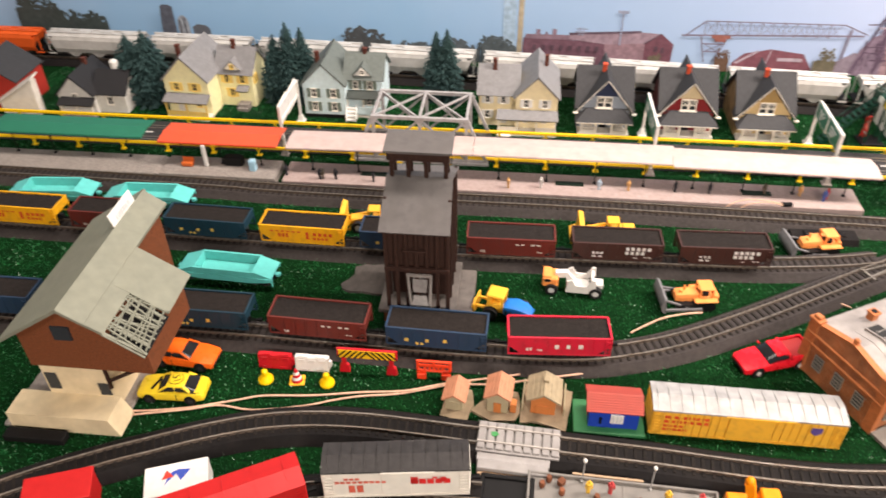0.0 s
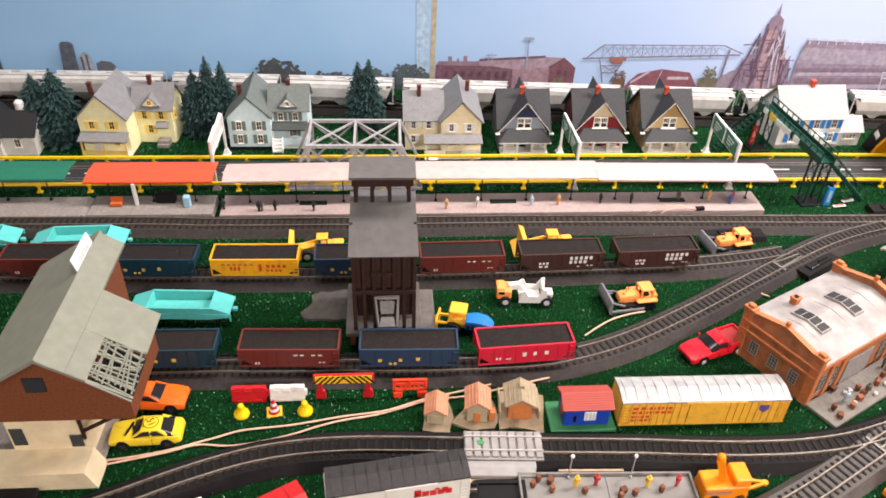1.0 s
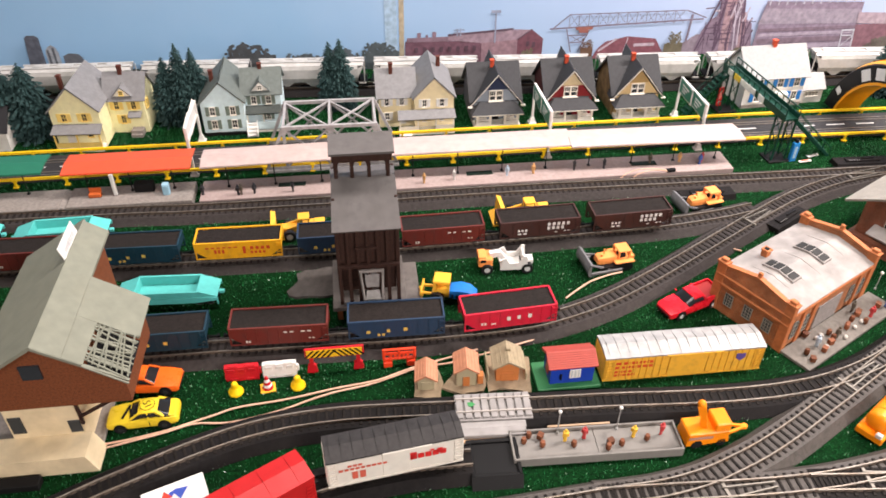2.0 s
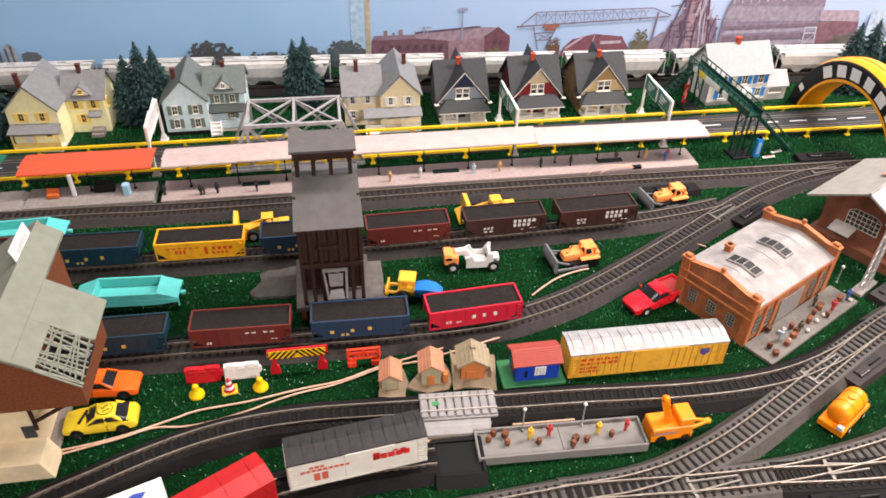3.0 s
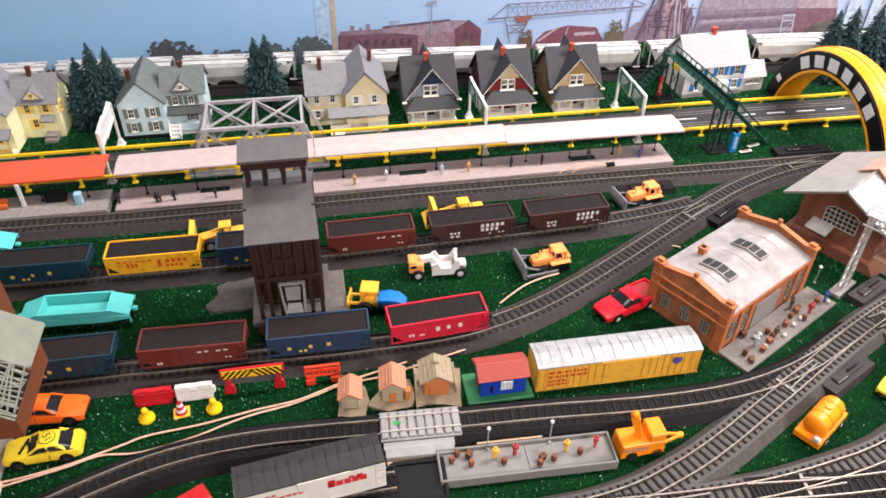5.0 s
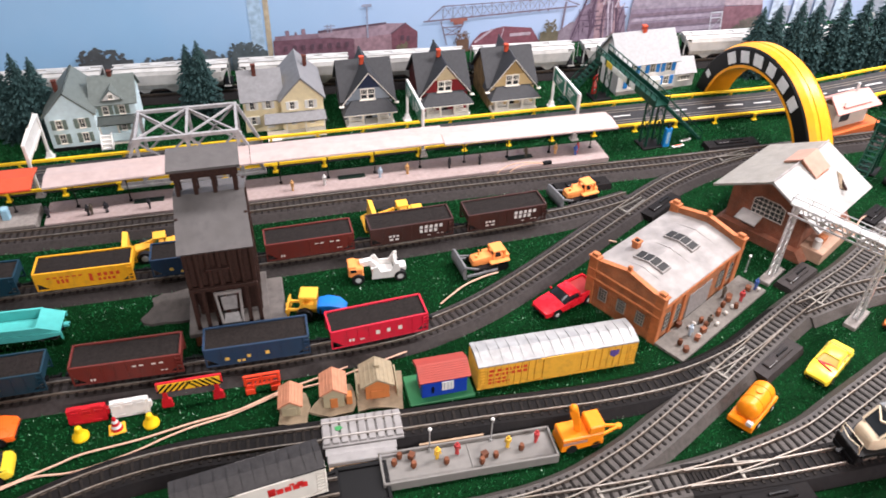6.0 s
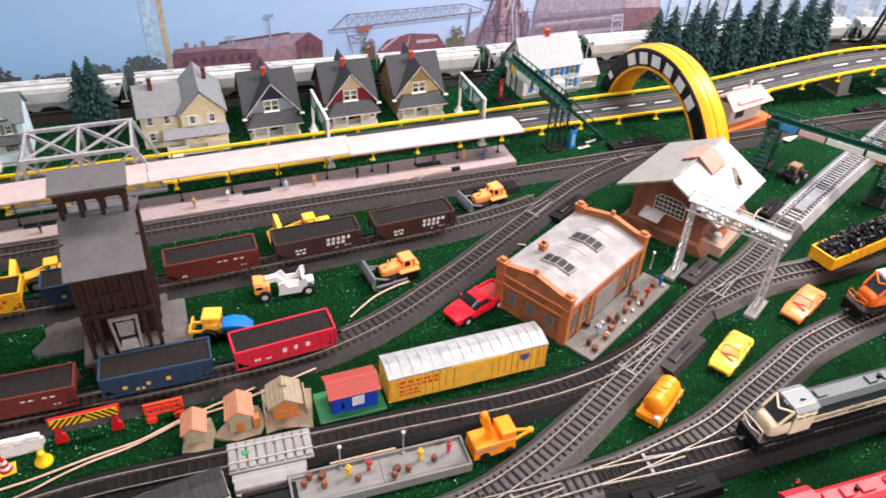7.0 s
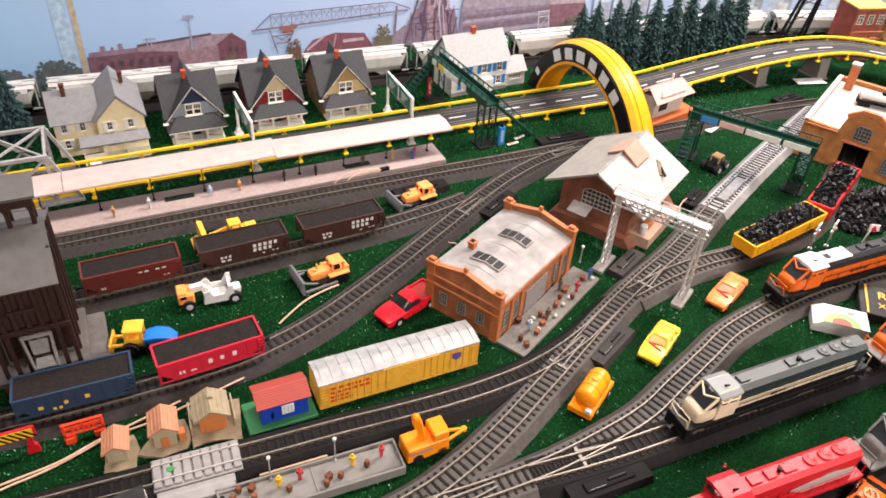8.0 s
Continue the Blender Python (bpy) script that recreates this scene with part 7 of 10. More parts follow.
part("roof", Mesh().add([on_roof(0.006, -0.096), on_roof(0.027, -0.096), on_roof(0.027, 0.083), on_roof(0.006, 0.083)] + [on_roof(0.006, -0.096, -0.003), on_roof(0.027, -0.096, -0.003), on_roof(0.027, 0.083, -0.003), on_roof(0.006, 0.083, -0.003)],
     [(0, 1, 2, 3), (4, 7, 6, 5), (0, 4, 5, 1), (1, 5, 6, 2), (2, 6, 7, 3), (3, 7, 4, 0)]), SAGE, dp, smooth=0)


def roof_slab(x0, x1, y0, y1, name="roof"):
    c = [on_roof(x0, y0), on_roof(x1, y0), on_roof(x1, y1), on_roof(x0, y1)]
    return part(name, Mesh().sheet(c, 0.003), SAGE, dp, smooth=0)


roof_slab(0.0272, 0.0740, -0.044, 0.010)
roof_slab(0.0272, 0.0420, -0.096, -0.0442)
part("roof", Mesh().sheet([(0.0058, -0.096, ZRD), (-0.062, -0.096, 0.113), (-0.062, 0.086, 0.113), (0.0058, 0.086, ZRD)], 0.003), SAGE, dp, smooth=0)
r5 = random.Random(8)
for i in range(17):
    y0 = -0.095 + 0.0031 * i
    s0, s1 = Vector(on_roof(0.0415, y0 + r5.uniform(-0.006, 0.006))), Vector(on_roof(0.074 + r5.uniform(-0.002, 0.001), y0 + r5.uniform(-0.007, 0.007)))
    part("lath", beam(Mesh(), s0, s1, 0.0013), SAGE, dp)
for i in range(8):
    x0 = 0.044 + 0.0042 * i
    part("lath", beam(Mesh(), on_roof(x0, -0.096 + r5.uniform(0, 0.006), 0.001), on_roof(x0 + r5.uniform(-0.006, 0.006), -0.046, 0.001), 0.0012), SAGE, dp)
# black sheet under the laths: the loft's shade put in as colour
part("attic_floor", Mesh().sheet([on_roof(0.043, -0.0945, -0.005), on_roof(0.073, -0.0945, -0.005), on_roof(0.073, -0.0445, -0.005), on_roof(0.043, -0.0445, -0.005)], 0.002), BLACK, dp, "black sheet standing for the shade in the loft", smooth=0)
part("upper_window", Mesh().box(-0.009, -0.0830, 0.114, 0.017, 0.002, 0.016), GLASS, dp, "dark upper window")
part("gable_board", beam(Mesh(), (0.006, -0.0955, ZRD - 0.002), on_roof(0.074, -0.0955, -0.002), 0.0026), SAGE, dp)
part("roof_sign", Mesh().box(0, 0, 0, 0.046, 0.0012, 0.0165, ch=0.0003).moved(Matrix.Translation((0.003, 0.043, 0.1600)) @ Matrix.Rotation(radians(90), 4, "Z") @ Matrix.Rotation(radians(-14), 4, "X")), WHITE, dp, "white sign with faint bars")
part("sign_marks", bars(Mesh(), -0.015, -0.003, 0.030, 0.005, 6, -0.0009).moved(Matrix.Translation((0.003, 0.043, 0.1600)) @ Matrix.Rotation(radians(90), 4, "Z") @ Matrix.Rotation(radians(-14), 4, "X")), paint(0.52, 0.52, 0.52), dp)
part("lower_window", Mesh().box(0.004, -0.0756, 0.033, 0.011, 0.0012, 0.016, ch=0.0003), GLASS, dp, "small dark window")
part("lower_window", Mesh().box(-0.046, -0.0756, 0.040, 0.012, 0.0012, 0.022, ch=0.0003), GLASS, dp, "small dark window")
part("bracket", beam(beam(Mesh(), (0.012, -0.076, 0.046), (0.050, -0.076, 0.068), 0.0026), (0.012, -0.076, 0.070), (0.012, -0.076, 0.036), 0.0026), WOODBROWN, dp)
part("base", Mesh().prism([(-0.085, 0.0), (0.024, 0.0), (0.016, 0.022), (-0.085, 0.022)], "y", -0.104, -0.074), DCREAM, dp, smooth=0)
part("base_slab", Mesh().box(-0.0365, -0.016, 0.002, 0.115, 0.174, 0.004, ch=0.0006), CONCRETE, dp)
part("front_step", Mesh().box(-0.055, -0.114, 0.004, 0.060, 0.012, 0.008, ch=0.0006), DARK, dp)


# ---- engine house at the end of the siding ----
eh = thing("engine_house", "orange-brown brick engine house with flat white roof", "engine house", 1.364, -0.225, 0, 28.5)
WB = brickwork("tan_brick", (0.42, 0.155, 0.035), (0.36, 0.18, 0.07))
EW = mat("pinkish_white_roof", (0.45, 0.385, 0.365), 0.5, var=0.1, scale=60, bump=0.2, dirt=(0.36, 0.30, 0.28), dirt_amt=0.4)
YA, YB, ZP = -0.085, 0.083, 0.062
part("front_wall", Mesh().prism([(YA, 0), (-0.020, 0), (-0.020, 0.044), (0.018, 0.044), (0.018, 0), (YB, 0), (YB, ZP), (0.032, ZP - 0.002), (0.026, 0.084), (0.008, 0.096), (-0.012, 0.096), (-0.030, 0.084), (-0.036, ZP - 0.002), (YA, ZP)], "x", 0, 0.006), WB, eh, smooth=0)
for s, y0 in ((1, YB), (-1, YA)):
    part("side_wall", Mesh().box(0.109, y0 - s * 0.0025, ZP / 2, 0.206, 0.005, ZP), WB, eh)
    part("coping", Mesh().box(0.106, y0 - s * 0.0025, ZP + 0.001, 0.214, 0.008, 0.0024, ch=0.0005), EW, eh)
part("rear_wall", Mesh().box(0.209, (YA + YB) / 2, ZP / 2, 0.006, YB - YA - 0.010, ZP), WB, eh)
part("coping", Mesh().box(0.209, (YA + YB) / 2, ZP + 0.001, 0.008, YB - YA - 0.016, 0.0024, ch=0.0005), TERRA, eh)
part("roof", Mesh().box(0.106, (YA + YB) / 2, 0.0545, 0.199, YB - YA - 0.0104, 0.004), EW, eh, "pinkish white flat roof")
part("cornice", Mesh().box(-0.0012, 0.057, ZP - 0.005, 0.0024, 0.050, 0.003, ch=0.0004), TERRA, eh)
part("cornice", Mesh().box(-0.0012, -0.0605, ZP - 0.005, 0.0024, 0.047, 0.003, ch=0.0004), TERRA, eh)
part("lintel", Mesh().box(-0.0010, -0.001, 0.0462, 0.0024, 0.046, 0.0030, ch=0.0004), TERRA, eh)
part("gable_coping", beam(beam(beam(Mesh(), (0.003, 0.027, 0.0848), (0.003, 0.008, 0.0972), 0.0072), (0.003, 0.008, 0.0970), (0.003, -0.012, 0.0970), 0.0072), (0.003, -0.012, 0.0972), (0.003, -0.031, 0.0848), 0.0072), TERRA, eh)
barred_window(eh, Matrix.Translation((-0.0006, -0.002, 0.053)) @ Matrix.Rotation(radians(-90), 4, "Z"), 0.024, 0.024, 5, 4, arch=True)
barred_window(eh, Matrix.Translation((-0.0006, -0.052, 0.014)) @ Matrix.Rotation(radians(-90), 4, "Z"), 0.020, 0.030, 5, 6, arch=True)
part("chimney", Mesh().box(0.178, 0.060, 0.078, 0.013, 0.013, 0.044, ch=0.0004), TERRA, eh)
part("chimney_cap", Mesh().box(0.178, 0.060, 0.1015, 0.015, 0.015, 0.003, ch=0.0004), EW, eh)
tw = thing("tank_wagon", "small black tank wagon with pale tank resting on the roof", "tank wagon", 1.482, -0.158, 0.0565, -50)
tw.scale = (0.85, 0.85, 0.85)
part("tank", Mesh().cyl((-0.036, 0, 0.0195), (0.040, 0, 0.0195), 0.0095, 20).ball((-0.036, 0, 0.0195), 0.004, 0.0095, 0.0095, 14, 8).ball((0.040, 0, 0.0195), 0.004, 0.0095, 0.0095, 14, 8), paint(0.48, 0.47, 0.44, 0.4), tw)
part("underframe", Mesh().box(0.002, 0, 0.0085, 0.088, 0.018, 0.004, ch=0.0005), BLACK, tw)
part("dome", Mesh().cyl((0.002, 0, 0.027), (0.002, 0, 0.033), 0.005, 14), DARK, tw)
for e in (-1, 1):
    part("bogie", Mesh().box(0.002 + e * 0.028, 0, 0.0035, 0.022, 0.020, 0.007, ch=0.001), BLACK, tw)
    part("walkway", Mesh().box(0.002, e * 0.0100, 0.0150, 0.070, 0.002, 0.001).box(0.002 + e * 0.042, 0, 0.012, 0.002, 0.018, 0.010), BLACK, tw)

# far red and yellow brick buildings behind the road
for x, y, rz, wd, hh, m, lab in ((1.744, 0.120, -14, 0.068, 0.106, brickwork("deep_red_brick", (0.34, 0.05, 0.03), (0.3, 0.16, 0.12)), "red brick warehouse with ochre roof behind the raised road"),
                                 (1.836, 0.095, -14, 0.100, 0.090, brickwork("yellow_brick", (0.58, 0.38, 0.14), (0.5, 0.36, 0.2)), "yellow brick block behind the raised road")):
    b = thing("warehouse", lab, "warehouse", x, y, 0, rz, group="far brick buildings")
    part("wall", Mesh().box(0, 0, hh / 2, wd, 0.06, hh), m, b)
    part("roof", Mesh().box(0, 0, hh + 0.002, wd + 0.006, 0.066, 0.004, ch=0.0006), paint(0.60, 0.38, 0.10, 0.6), b)
    part("ledge", Mesh().box(0, -0.032, 0.046, wd + 0.004, 0.005, 0.003, ch=0.0004), TERRA, b)
    for i in range(3):
        for j in range(2):
            barred_window(b, Matrix.Translation((-wd / 2 + wd * (i + 0.5) / 3, -0.0304, 0.030 + 0.046 * j)), 0.013, 0.019, 2, 3, frame=TRIM)
    for i in range(9):
        part("baluster", Mesh().box(-wd / 2 + wd * i / 8, -0.0350, 0.0545, 0.0012, 0.0012, 0.014), TERRA, b)
    part("balcony_rail", Mesh().box(0, -0.0350, 0.0620, wd + 0.004, 0.0016, 0.0016), TERRA, b)
tt = thing("steel_trestle", "tall black steel trestle legs behind the raised road", "trestle", 1.580, 0.168, 0)
for i, (xa, xb) in enumerate(((0.0, 0.062), (0.034, 0.088), (0.062, 0.108), (0.095, 0.122))):
    part("leg", beam(Mesh(), (xa, 0.012 * (i % 2), 0), (xb, 0.012 * (i % 2), 0.18), 0.0045), BLACK, tt)
for i in range(5):
    z = 0.03 + 0.030 * i
    part("cross_brace", beam(Mesh(), (0.345 * z, 0.003, z), (0.095 + 0.15 * z, 0.010, z + 0.018), 0.0014), DARK, tt)
    part("cross_brace", beam(Mesh(), (0.095 + 0.15 * z, 0.003, z), (0.345 * z + 0.006, 0.010, z + 0.018), 0.0014), DARK, tt)

cd = thing("paper_card", "small white card lying under the raised road", "card", 1.560, 0.040, 0, -14)
part("sheet", Mesh().box(0, 0, 0.0036, 0.060, 0.024, 0.0012, ch=0.0003), WHITE, cd)

bd_ = thing("white_board", "pale flat board lying on the grass by the footbridge", "board", 1.250, -0.048, 0, 24)
part("sheet", Mesh().box(0, 0, 0.0040, 0.040, 0.012, 0.0020, ch=0.0004), mat("pale_board", (0.50, 0.48, 0.44), 0.6, var=0.15, scale=90), bd_)

# kiosk beside the arch
kk = thing("kiosk", "small pale kiosk with pink roof on an orange base", "kiosk", 1.186, 0.018, 0, 12)
kk.scale = (1.2, 1.25, 1.25)
part("base", Mesh().box(0.0, -0.006, 0.006, 0.100, 0.036, 0.012, ch=0.0008), paint(0.55, 0.13, 0.035, 0.5), kk)
part("wall", Mesh().box(0.0, 0, 0.025, 0.062, 0.024, 0.030, ch=0.0005), paint(0.50, 0.46, 0.40, 0.6), kk)
part("roof", Mesh().sheet([(-0.040, -0.022, 0.038), (0.040, -0.022, 0.038), (0.034, 0.0, 0.052), (-0.034, 0.0, 0.052)], 0.002).sheet([(-0.040, 0.022, 0.038), (0.040, 0.022, 0.038), (0.034, 0.0, 0.052), (-0.034, 0.0, 0.052)], 0.002), paint(0.60, 0.30, 0.26, 0.55), kk, smooth=0)
part("roof_sign", Mesh().box(0.0, -0.016, 0.046, 0.050, 0.001, 0.006, tilt=Matrix.Rotation(-0.5, 4, "X")), paint(0.66, 0.48, 0.44), kk)
part("window", Mesh().box(-0.012, -0.0124, 0.027, 0.016, 0.001, 0.014), GLASS, kk)
part("chimney", Mesh().cyl((0.012, 0, 0.050), (0.012, 0, 0.062), 0.0016, 8), WHITE, kk)

# ---- die-cast cars ----
TYRE, HUB = paint(0.012, 0.012, 0.013, 0.6), paint(0.55, 0.55, 0.54, 0.3)
DISC = paint(0.03, 0.03, 0.032, 0.4)
CARGLASS = paint(0.015, 0.016, 0.018, 0.1)


def wheels(t, xs, w, r, wd=0.005, hub=HUB):
    for x in xs:
        for s in (-1, 1):
            tyre = part("wheel", Mesh().cyl((x, s * (w - wd), r), (x, s * w, r), r, 18), TYRE, t)
            part("rim", Mesh().cyl((x, s * (w - 0.0005), r), (x, s * (w + 0.0004), r), r * 0.5, 14), hub, tyre)


def toy_car(x, y, rz, body, label, L=0.072, W=0.029, pickup=False, marks=None, mark_mat=None, number="", glass=CARGLASS):
    t = thing("toy_car", label, "toy car", x, y, 0, rz, group="die-cast toy cars")
    h, w = L / 2, W / 2
    k = L / 0.072
    secs = [(-h, w * 0.80, 0.0050, 0.0105, 0.90), (-h * 0.94, w * 0.92, 0.0042, 0.0122, 0.94), (-h * 0.62, w, 0.0038, 0.0138, 0.95), (-h * 0.25, w, 0.0036, 0.0150, 0.95),
            (h * 0.35, w, 0.0036, 0.0152, 0.95), (h * 0.75, w, 0.0038, 0.0150, 0.94), (h * 0.95, w * 0.92, 0.0048, 0.0138, 0.92), (h, w * 0.80, 0.0060, 0.0110, 0.90)]
    part("body", loft(secs), body, t)
    if pickup:
        part("cabin_glass", loft([(-h * 0.34, w * 0.88, 0.014, 0.0150, 0.9), (-h * 0.10, w * 0.86, 0.014, 0.0220, 0.80), (h * 0.22, w * 0.86, 0.014, 0.0222, 0.80), (h * 0.30, w * 0.86, 0.014, 0.0155, 0.85)]), CARGLASS, t, "dark windows")
        part("cabin_roof", loft([(-h * 0.12, w * 0.74, 0.0205, 0.0224, 0.85), (0.0, w * 0.74, 0.0205, 0.0234, 0.85), (h * 0.24, w * 0.74, 0.0205, 0.0232, 0.85)]), body, t)
        for s in (-1, 1):
            part("bed_side", Mesh().box(h * 0.64, s * w * 0.90, 0.0165, h * 0.68, 0.0022, 0.005, ch=0.0006), body, t)
            part("pillar", beam(Mesh(), (h * 0.25, s * w * 0.80, 0.0155), (h * 0.23, s * w * 0.76, 0.0220), 0.0028), body, t)
            part("mirror", Mesh().box(-h * 0.22, s * (w + 0.001), 0.0165, 0.002, 0.003, 0.002, ch=0.0004), body, t)
        part("tailgate", Mesh().box(h * 0.975, 0, 0.0160, 0.0020, W * 0.88, 0.005, ch=0.0005), body, t)
        part("bed_floor", Mesh().box(h * 0.64, 0, 0.0156, h * 0.66, W * 0.84, 0.0006), paint(0.30, 0.02, 0.02, 0.6), t)
    else:
        part("cabin_glass", loft([(-h * 0.34, w * 0.87, 0.0135, 0.0148, 0.90), (-h * 0.04, w * 0.85, 0.0140, 0.0204, 0.80), (h * 0.16, w * 0.85, 0.0140, 0.0212, 0.80), (h * 0.40, w * 0.85, 0.0140, 0.0205, 0.80), (h * 0.80, w * 0.87, 0.0140, 0.0151, 0.88)]), glass, t, "dark windows")
        part("cabin_roof", loft([(-h * 0.08, w * 0.70, 0.0188, 0.0208, 0.90), (h * 0.04, w * 0.71, 0.0190, 0.0220, 0.88), (h * 0.30, w * 0.71, 0.0190, 0.0221, 0.88), (h * 0.46, w * 0.69, 0.0186, 0.0205, 0.90)]), body, t)
        for s in (-1, 1):
            part("pillar", beam(Mesh(), (-h * 0.33, s * w * 0.83, 0.0148), (-h * 0.07, s * w * 0.68, 0.0203), 0.0017), body, t)
            part("pillar", beam(Mesh(), (h * 0.20, s * w * 0.86, 0.0150), (h * 0.17, s * w * 0.68, 0.0208), 0.0016), body, t)
            part("pillar", beam(Mesh(), (h * 0.62, s * w * 0.80, 0.0150), (h * 0.42, s * w * 0.67, 0.0203), 0.0028), body, t)
            part("door_line", Mesh().box(h * 0.21, s * (w + 0.0001), 0.0090, 0.0005, 0.0004, 0.0080), DARK, t)
        part("boot_lid", Mesh().box(h * 0.82, 0, 0.0150, h * 0.20, W * 0.80, 0.0012, ch=0.0004), body, t)
    for ax in (-h * 0.62, h * 0.60):
        for s in (-1, 1):
            # black disc on the body side: shade of the wheel well put in as colour
            part("wheel_arch", Mesh().cyl((ax, s * (w - 0.004), 0.0058), (ax, s * (w + 0.0001), 0.0058), 0.0066 * min(1.05, k), 18), BLACK, t)
    wheels(t, (-h * 0.62, h * 0.60), w + 0.0002, 0.0052 * min(1.05, k), hub=HUB if pickup else DISC)
    part("bumper", Mesh().box(-h * 0.985, 0, 0.0066, 0.0022, W * 0.74, 0.0026, ch=0.0005), DARK, t)
    for s in (-1, 1):
        part("headlight", Mesh().box(-h * 0.965, s * w * 0.58, 0.0098, 0.0016, 0.005, 0.0018, ch=0.0004), HUB, t)
    if marks:
        for i in range(marks):
            part("stripe", Mesh().box(-h * 0.46 + i * 0.004, 0, 0.01495 - 0.0006 * abs(i - marks / 2) * 0 + (0.0002 if i else 0), 0.0018, W * (0.62 - 0.08 * (i % 2)), 0.0012, rz=18 * (1 if i % 2 else -1)), mark_mat, t)
    if number:
        cu = bpy.data.curves.new("number", "FONT")
        cu.body, cu.size, cu.align_x, cu.align_y, cu.extrude = number, 0.0098, "CENTER", "CENTER", 0.0001
        cu.materials.append(DARK)
        part("number_roundel", Mesh().cyl((h * 0.17, 0, 0.0219), (h * 0.17, 0, 0.0224), W * 0.245, 24).cyl((h * 0.17, 0, 0.0219), (h * 0.17, 0, 0.02245), W * 0.215, 24), body, t)
        part("roundel_ring", Mesh().cyl((h * 0.17, 0, 0.0219), (h * 0.17, 0, 0.02225), W * 0.265, 24), DARK, t, "black ring round the race number")
        ob = new("number", cu)
        ob.parent = t
        ob.matrix_basis = pose(h * 0.17, 0, 0.0226, 0, 0, -62)
    return t


ORC, YEC, REC = paint(0.80, 0.13, 0.015, 0.3), paint(0.77, 0.57, 0.035, 0.3), paint(0.62, 0.012, 0.025, 0.28)
toy_car(-0.006, -0.331, 176, ORC, "orange die-cast sports car beside the depot")
toy_car(0.0005, -0.3770, 2, YEC, "yellow die-cast stock car with a black race number", L=0.068, W=0.0275, number="51", marks=3, mark_mat=DARK)
toy_car(0.603, -0.276, 20, REC, "bright red die-cast pickup truck parked by the workshop", L=0.078, W=0.030, pickup=True)
toy_car(0.840, -0.4345, 30, YEC, "yellow die-cast car with red stripes on its bonnet", L=0.066, W=0.0275, marks=4, mark_mat=LRED, glass=paint(0.40, 0.30, 0.08, 0.2))
toy_car(0.974, -0.3930, 24, paint(0.86, 0.22, 0.05, 0.3), "pale orange die-cast car with light orange windows", L=0.069, W=0.0275, glass=paint(0.62, 0.24, 0.12, 0.25), marks=2, mark_mat=LRED)
toy_car(0.884, -0.676, 18, ORC, "orange die-cast race car beside the red locomotive", L=0.074, number="43")


# ---- construction vehicles ----
CATY, CATO, GREYB = paint(0.84, 0.45, 0.045, 0.4), paint(0.88, 0.31, 0.085, 0.38), mat("grey_plastic_blade", (0.16, 0.16, 0.165), 0.5, var=0.15, scale=200)


def bulldozer(x, y, rz, label):
    t = thing("toy_bulldozer", label, "toy bulldozer", x, y, 0, rz, group="construction toys")
    for s in (-1, 1):
        poly = [(-0.020, 0.003), (-0.017, 0.0), (0.020, 0.0), (0.024, 0.004), (0.022, 0.010), (-0.016, 0.010), (-0.020, 0.007)]
        part("track", Mesh().prism(poly, "y", s * 0.012 - 0.0035, s * 0.012 + 0.0035), BLACK, t, smooth=0)
        part("push_arm", beam(Mesh(), (-0.032, s * 0.0165, 0.004), (0.008, s * 0.0165, 0.005), 0.0026), GREYB, t)
        part("lift_arm", beam(Mesh(), (-0.032, s * 0.012, 0.014), (-0.006, s * 0.015, 0.006), 0.0020), GREYB, t)
    part("hood", loft([(-0.0205, 0.0062, 0.009, 0.0165, 0.85), (-0.0180, 0.0074, 0.009, 0.0182, 0.85), (-0.0050, 0.0076, 0.009, 0.0190, 0.85), (0.0035, 0.0076, 0.009, 0.0192, 0.9)]), CATO, t)
    part("exhaust", Mesh().cyl((-0.010, 0.002, 0.018), (-0.010, 0.002, 0.0250), 0.0012, 8, 0.0010), CATO, t)
    part("air_cleaner", Mesh().cyl((-0.0145, -0.002, 0.0175), (-0.0145, -0.002, 0.0215), 0.0018, 10), CATO, t)
    for s in (-1, 1):
        part("fender", Mesh().box(0.012, s * 0.0118, 0.0132, 0.026, 0.0072, 0.0026, ch=0.0008), CATO, t)
    part("chassis", Mesh().box(0.004, 0, 0.010, 0.038, 0.015, 0.008, ch=0.0008), CATO, t)
    cab = part("cab", Mesh().box(0.013, 0, 0.0255, 0.017, 0.018, 0.0022, ch=0.0008), CATO, t)
    for sx in (0.006, 0.020):
        for s in (-1, 1):
            part("pillar", Mesh().box(sx, s * 0.0078, 0.0190, 0.0022, 0.0022, 0.012), CATO, cab)
    part("seat", Mesh().box(0.013, 0, 0.0155, 0.009, 0.010, 0.005, ch=0.0008), BLACK, t)
    part("ripper", Mesh().box(0.025, 0, 0.012, 0.006, 0.014, 0.008, ch=0.001), CATO, t)
    front = [(-0.0345 - 0.0040 * math.sin(math.pi * k / 8) - 0.0016 * (k / 8), 0.0010 + 0.0200 * k / 8) for k in range(9)]
    bl = Mesh().prism(front + [(x + 0.0024, z) for x, z in reversed(front)], "y", -0.0185, 0.0185)
    for s in (-1, 1):
        part("blade_side", Mesh().prism([(-0.0325, 0.001), (-0.0375, 0.004), (-0.0392, 0.011), (-0.0372, 0.0210), (-0.0345, 0.0210), (-0.0340, 0.004)], "y", s * 0.0188 - 0.0008, s * 0.0188 + 0.0008), GREYB, t, smooth=0)
    part("blade", bl, GREYB, t, "grey curved blade")
    return t


bulldozer(0.699, -0.078, 10, "orange toy bulldozer with grey blade beside the upper track")
bulldozer(0.534, -0.190, 7, "orange toy bulldozer with grey blade on the grass")


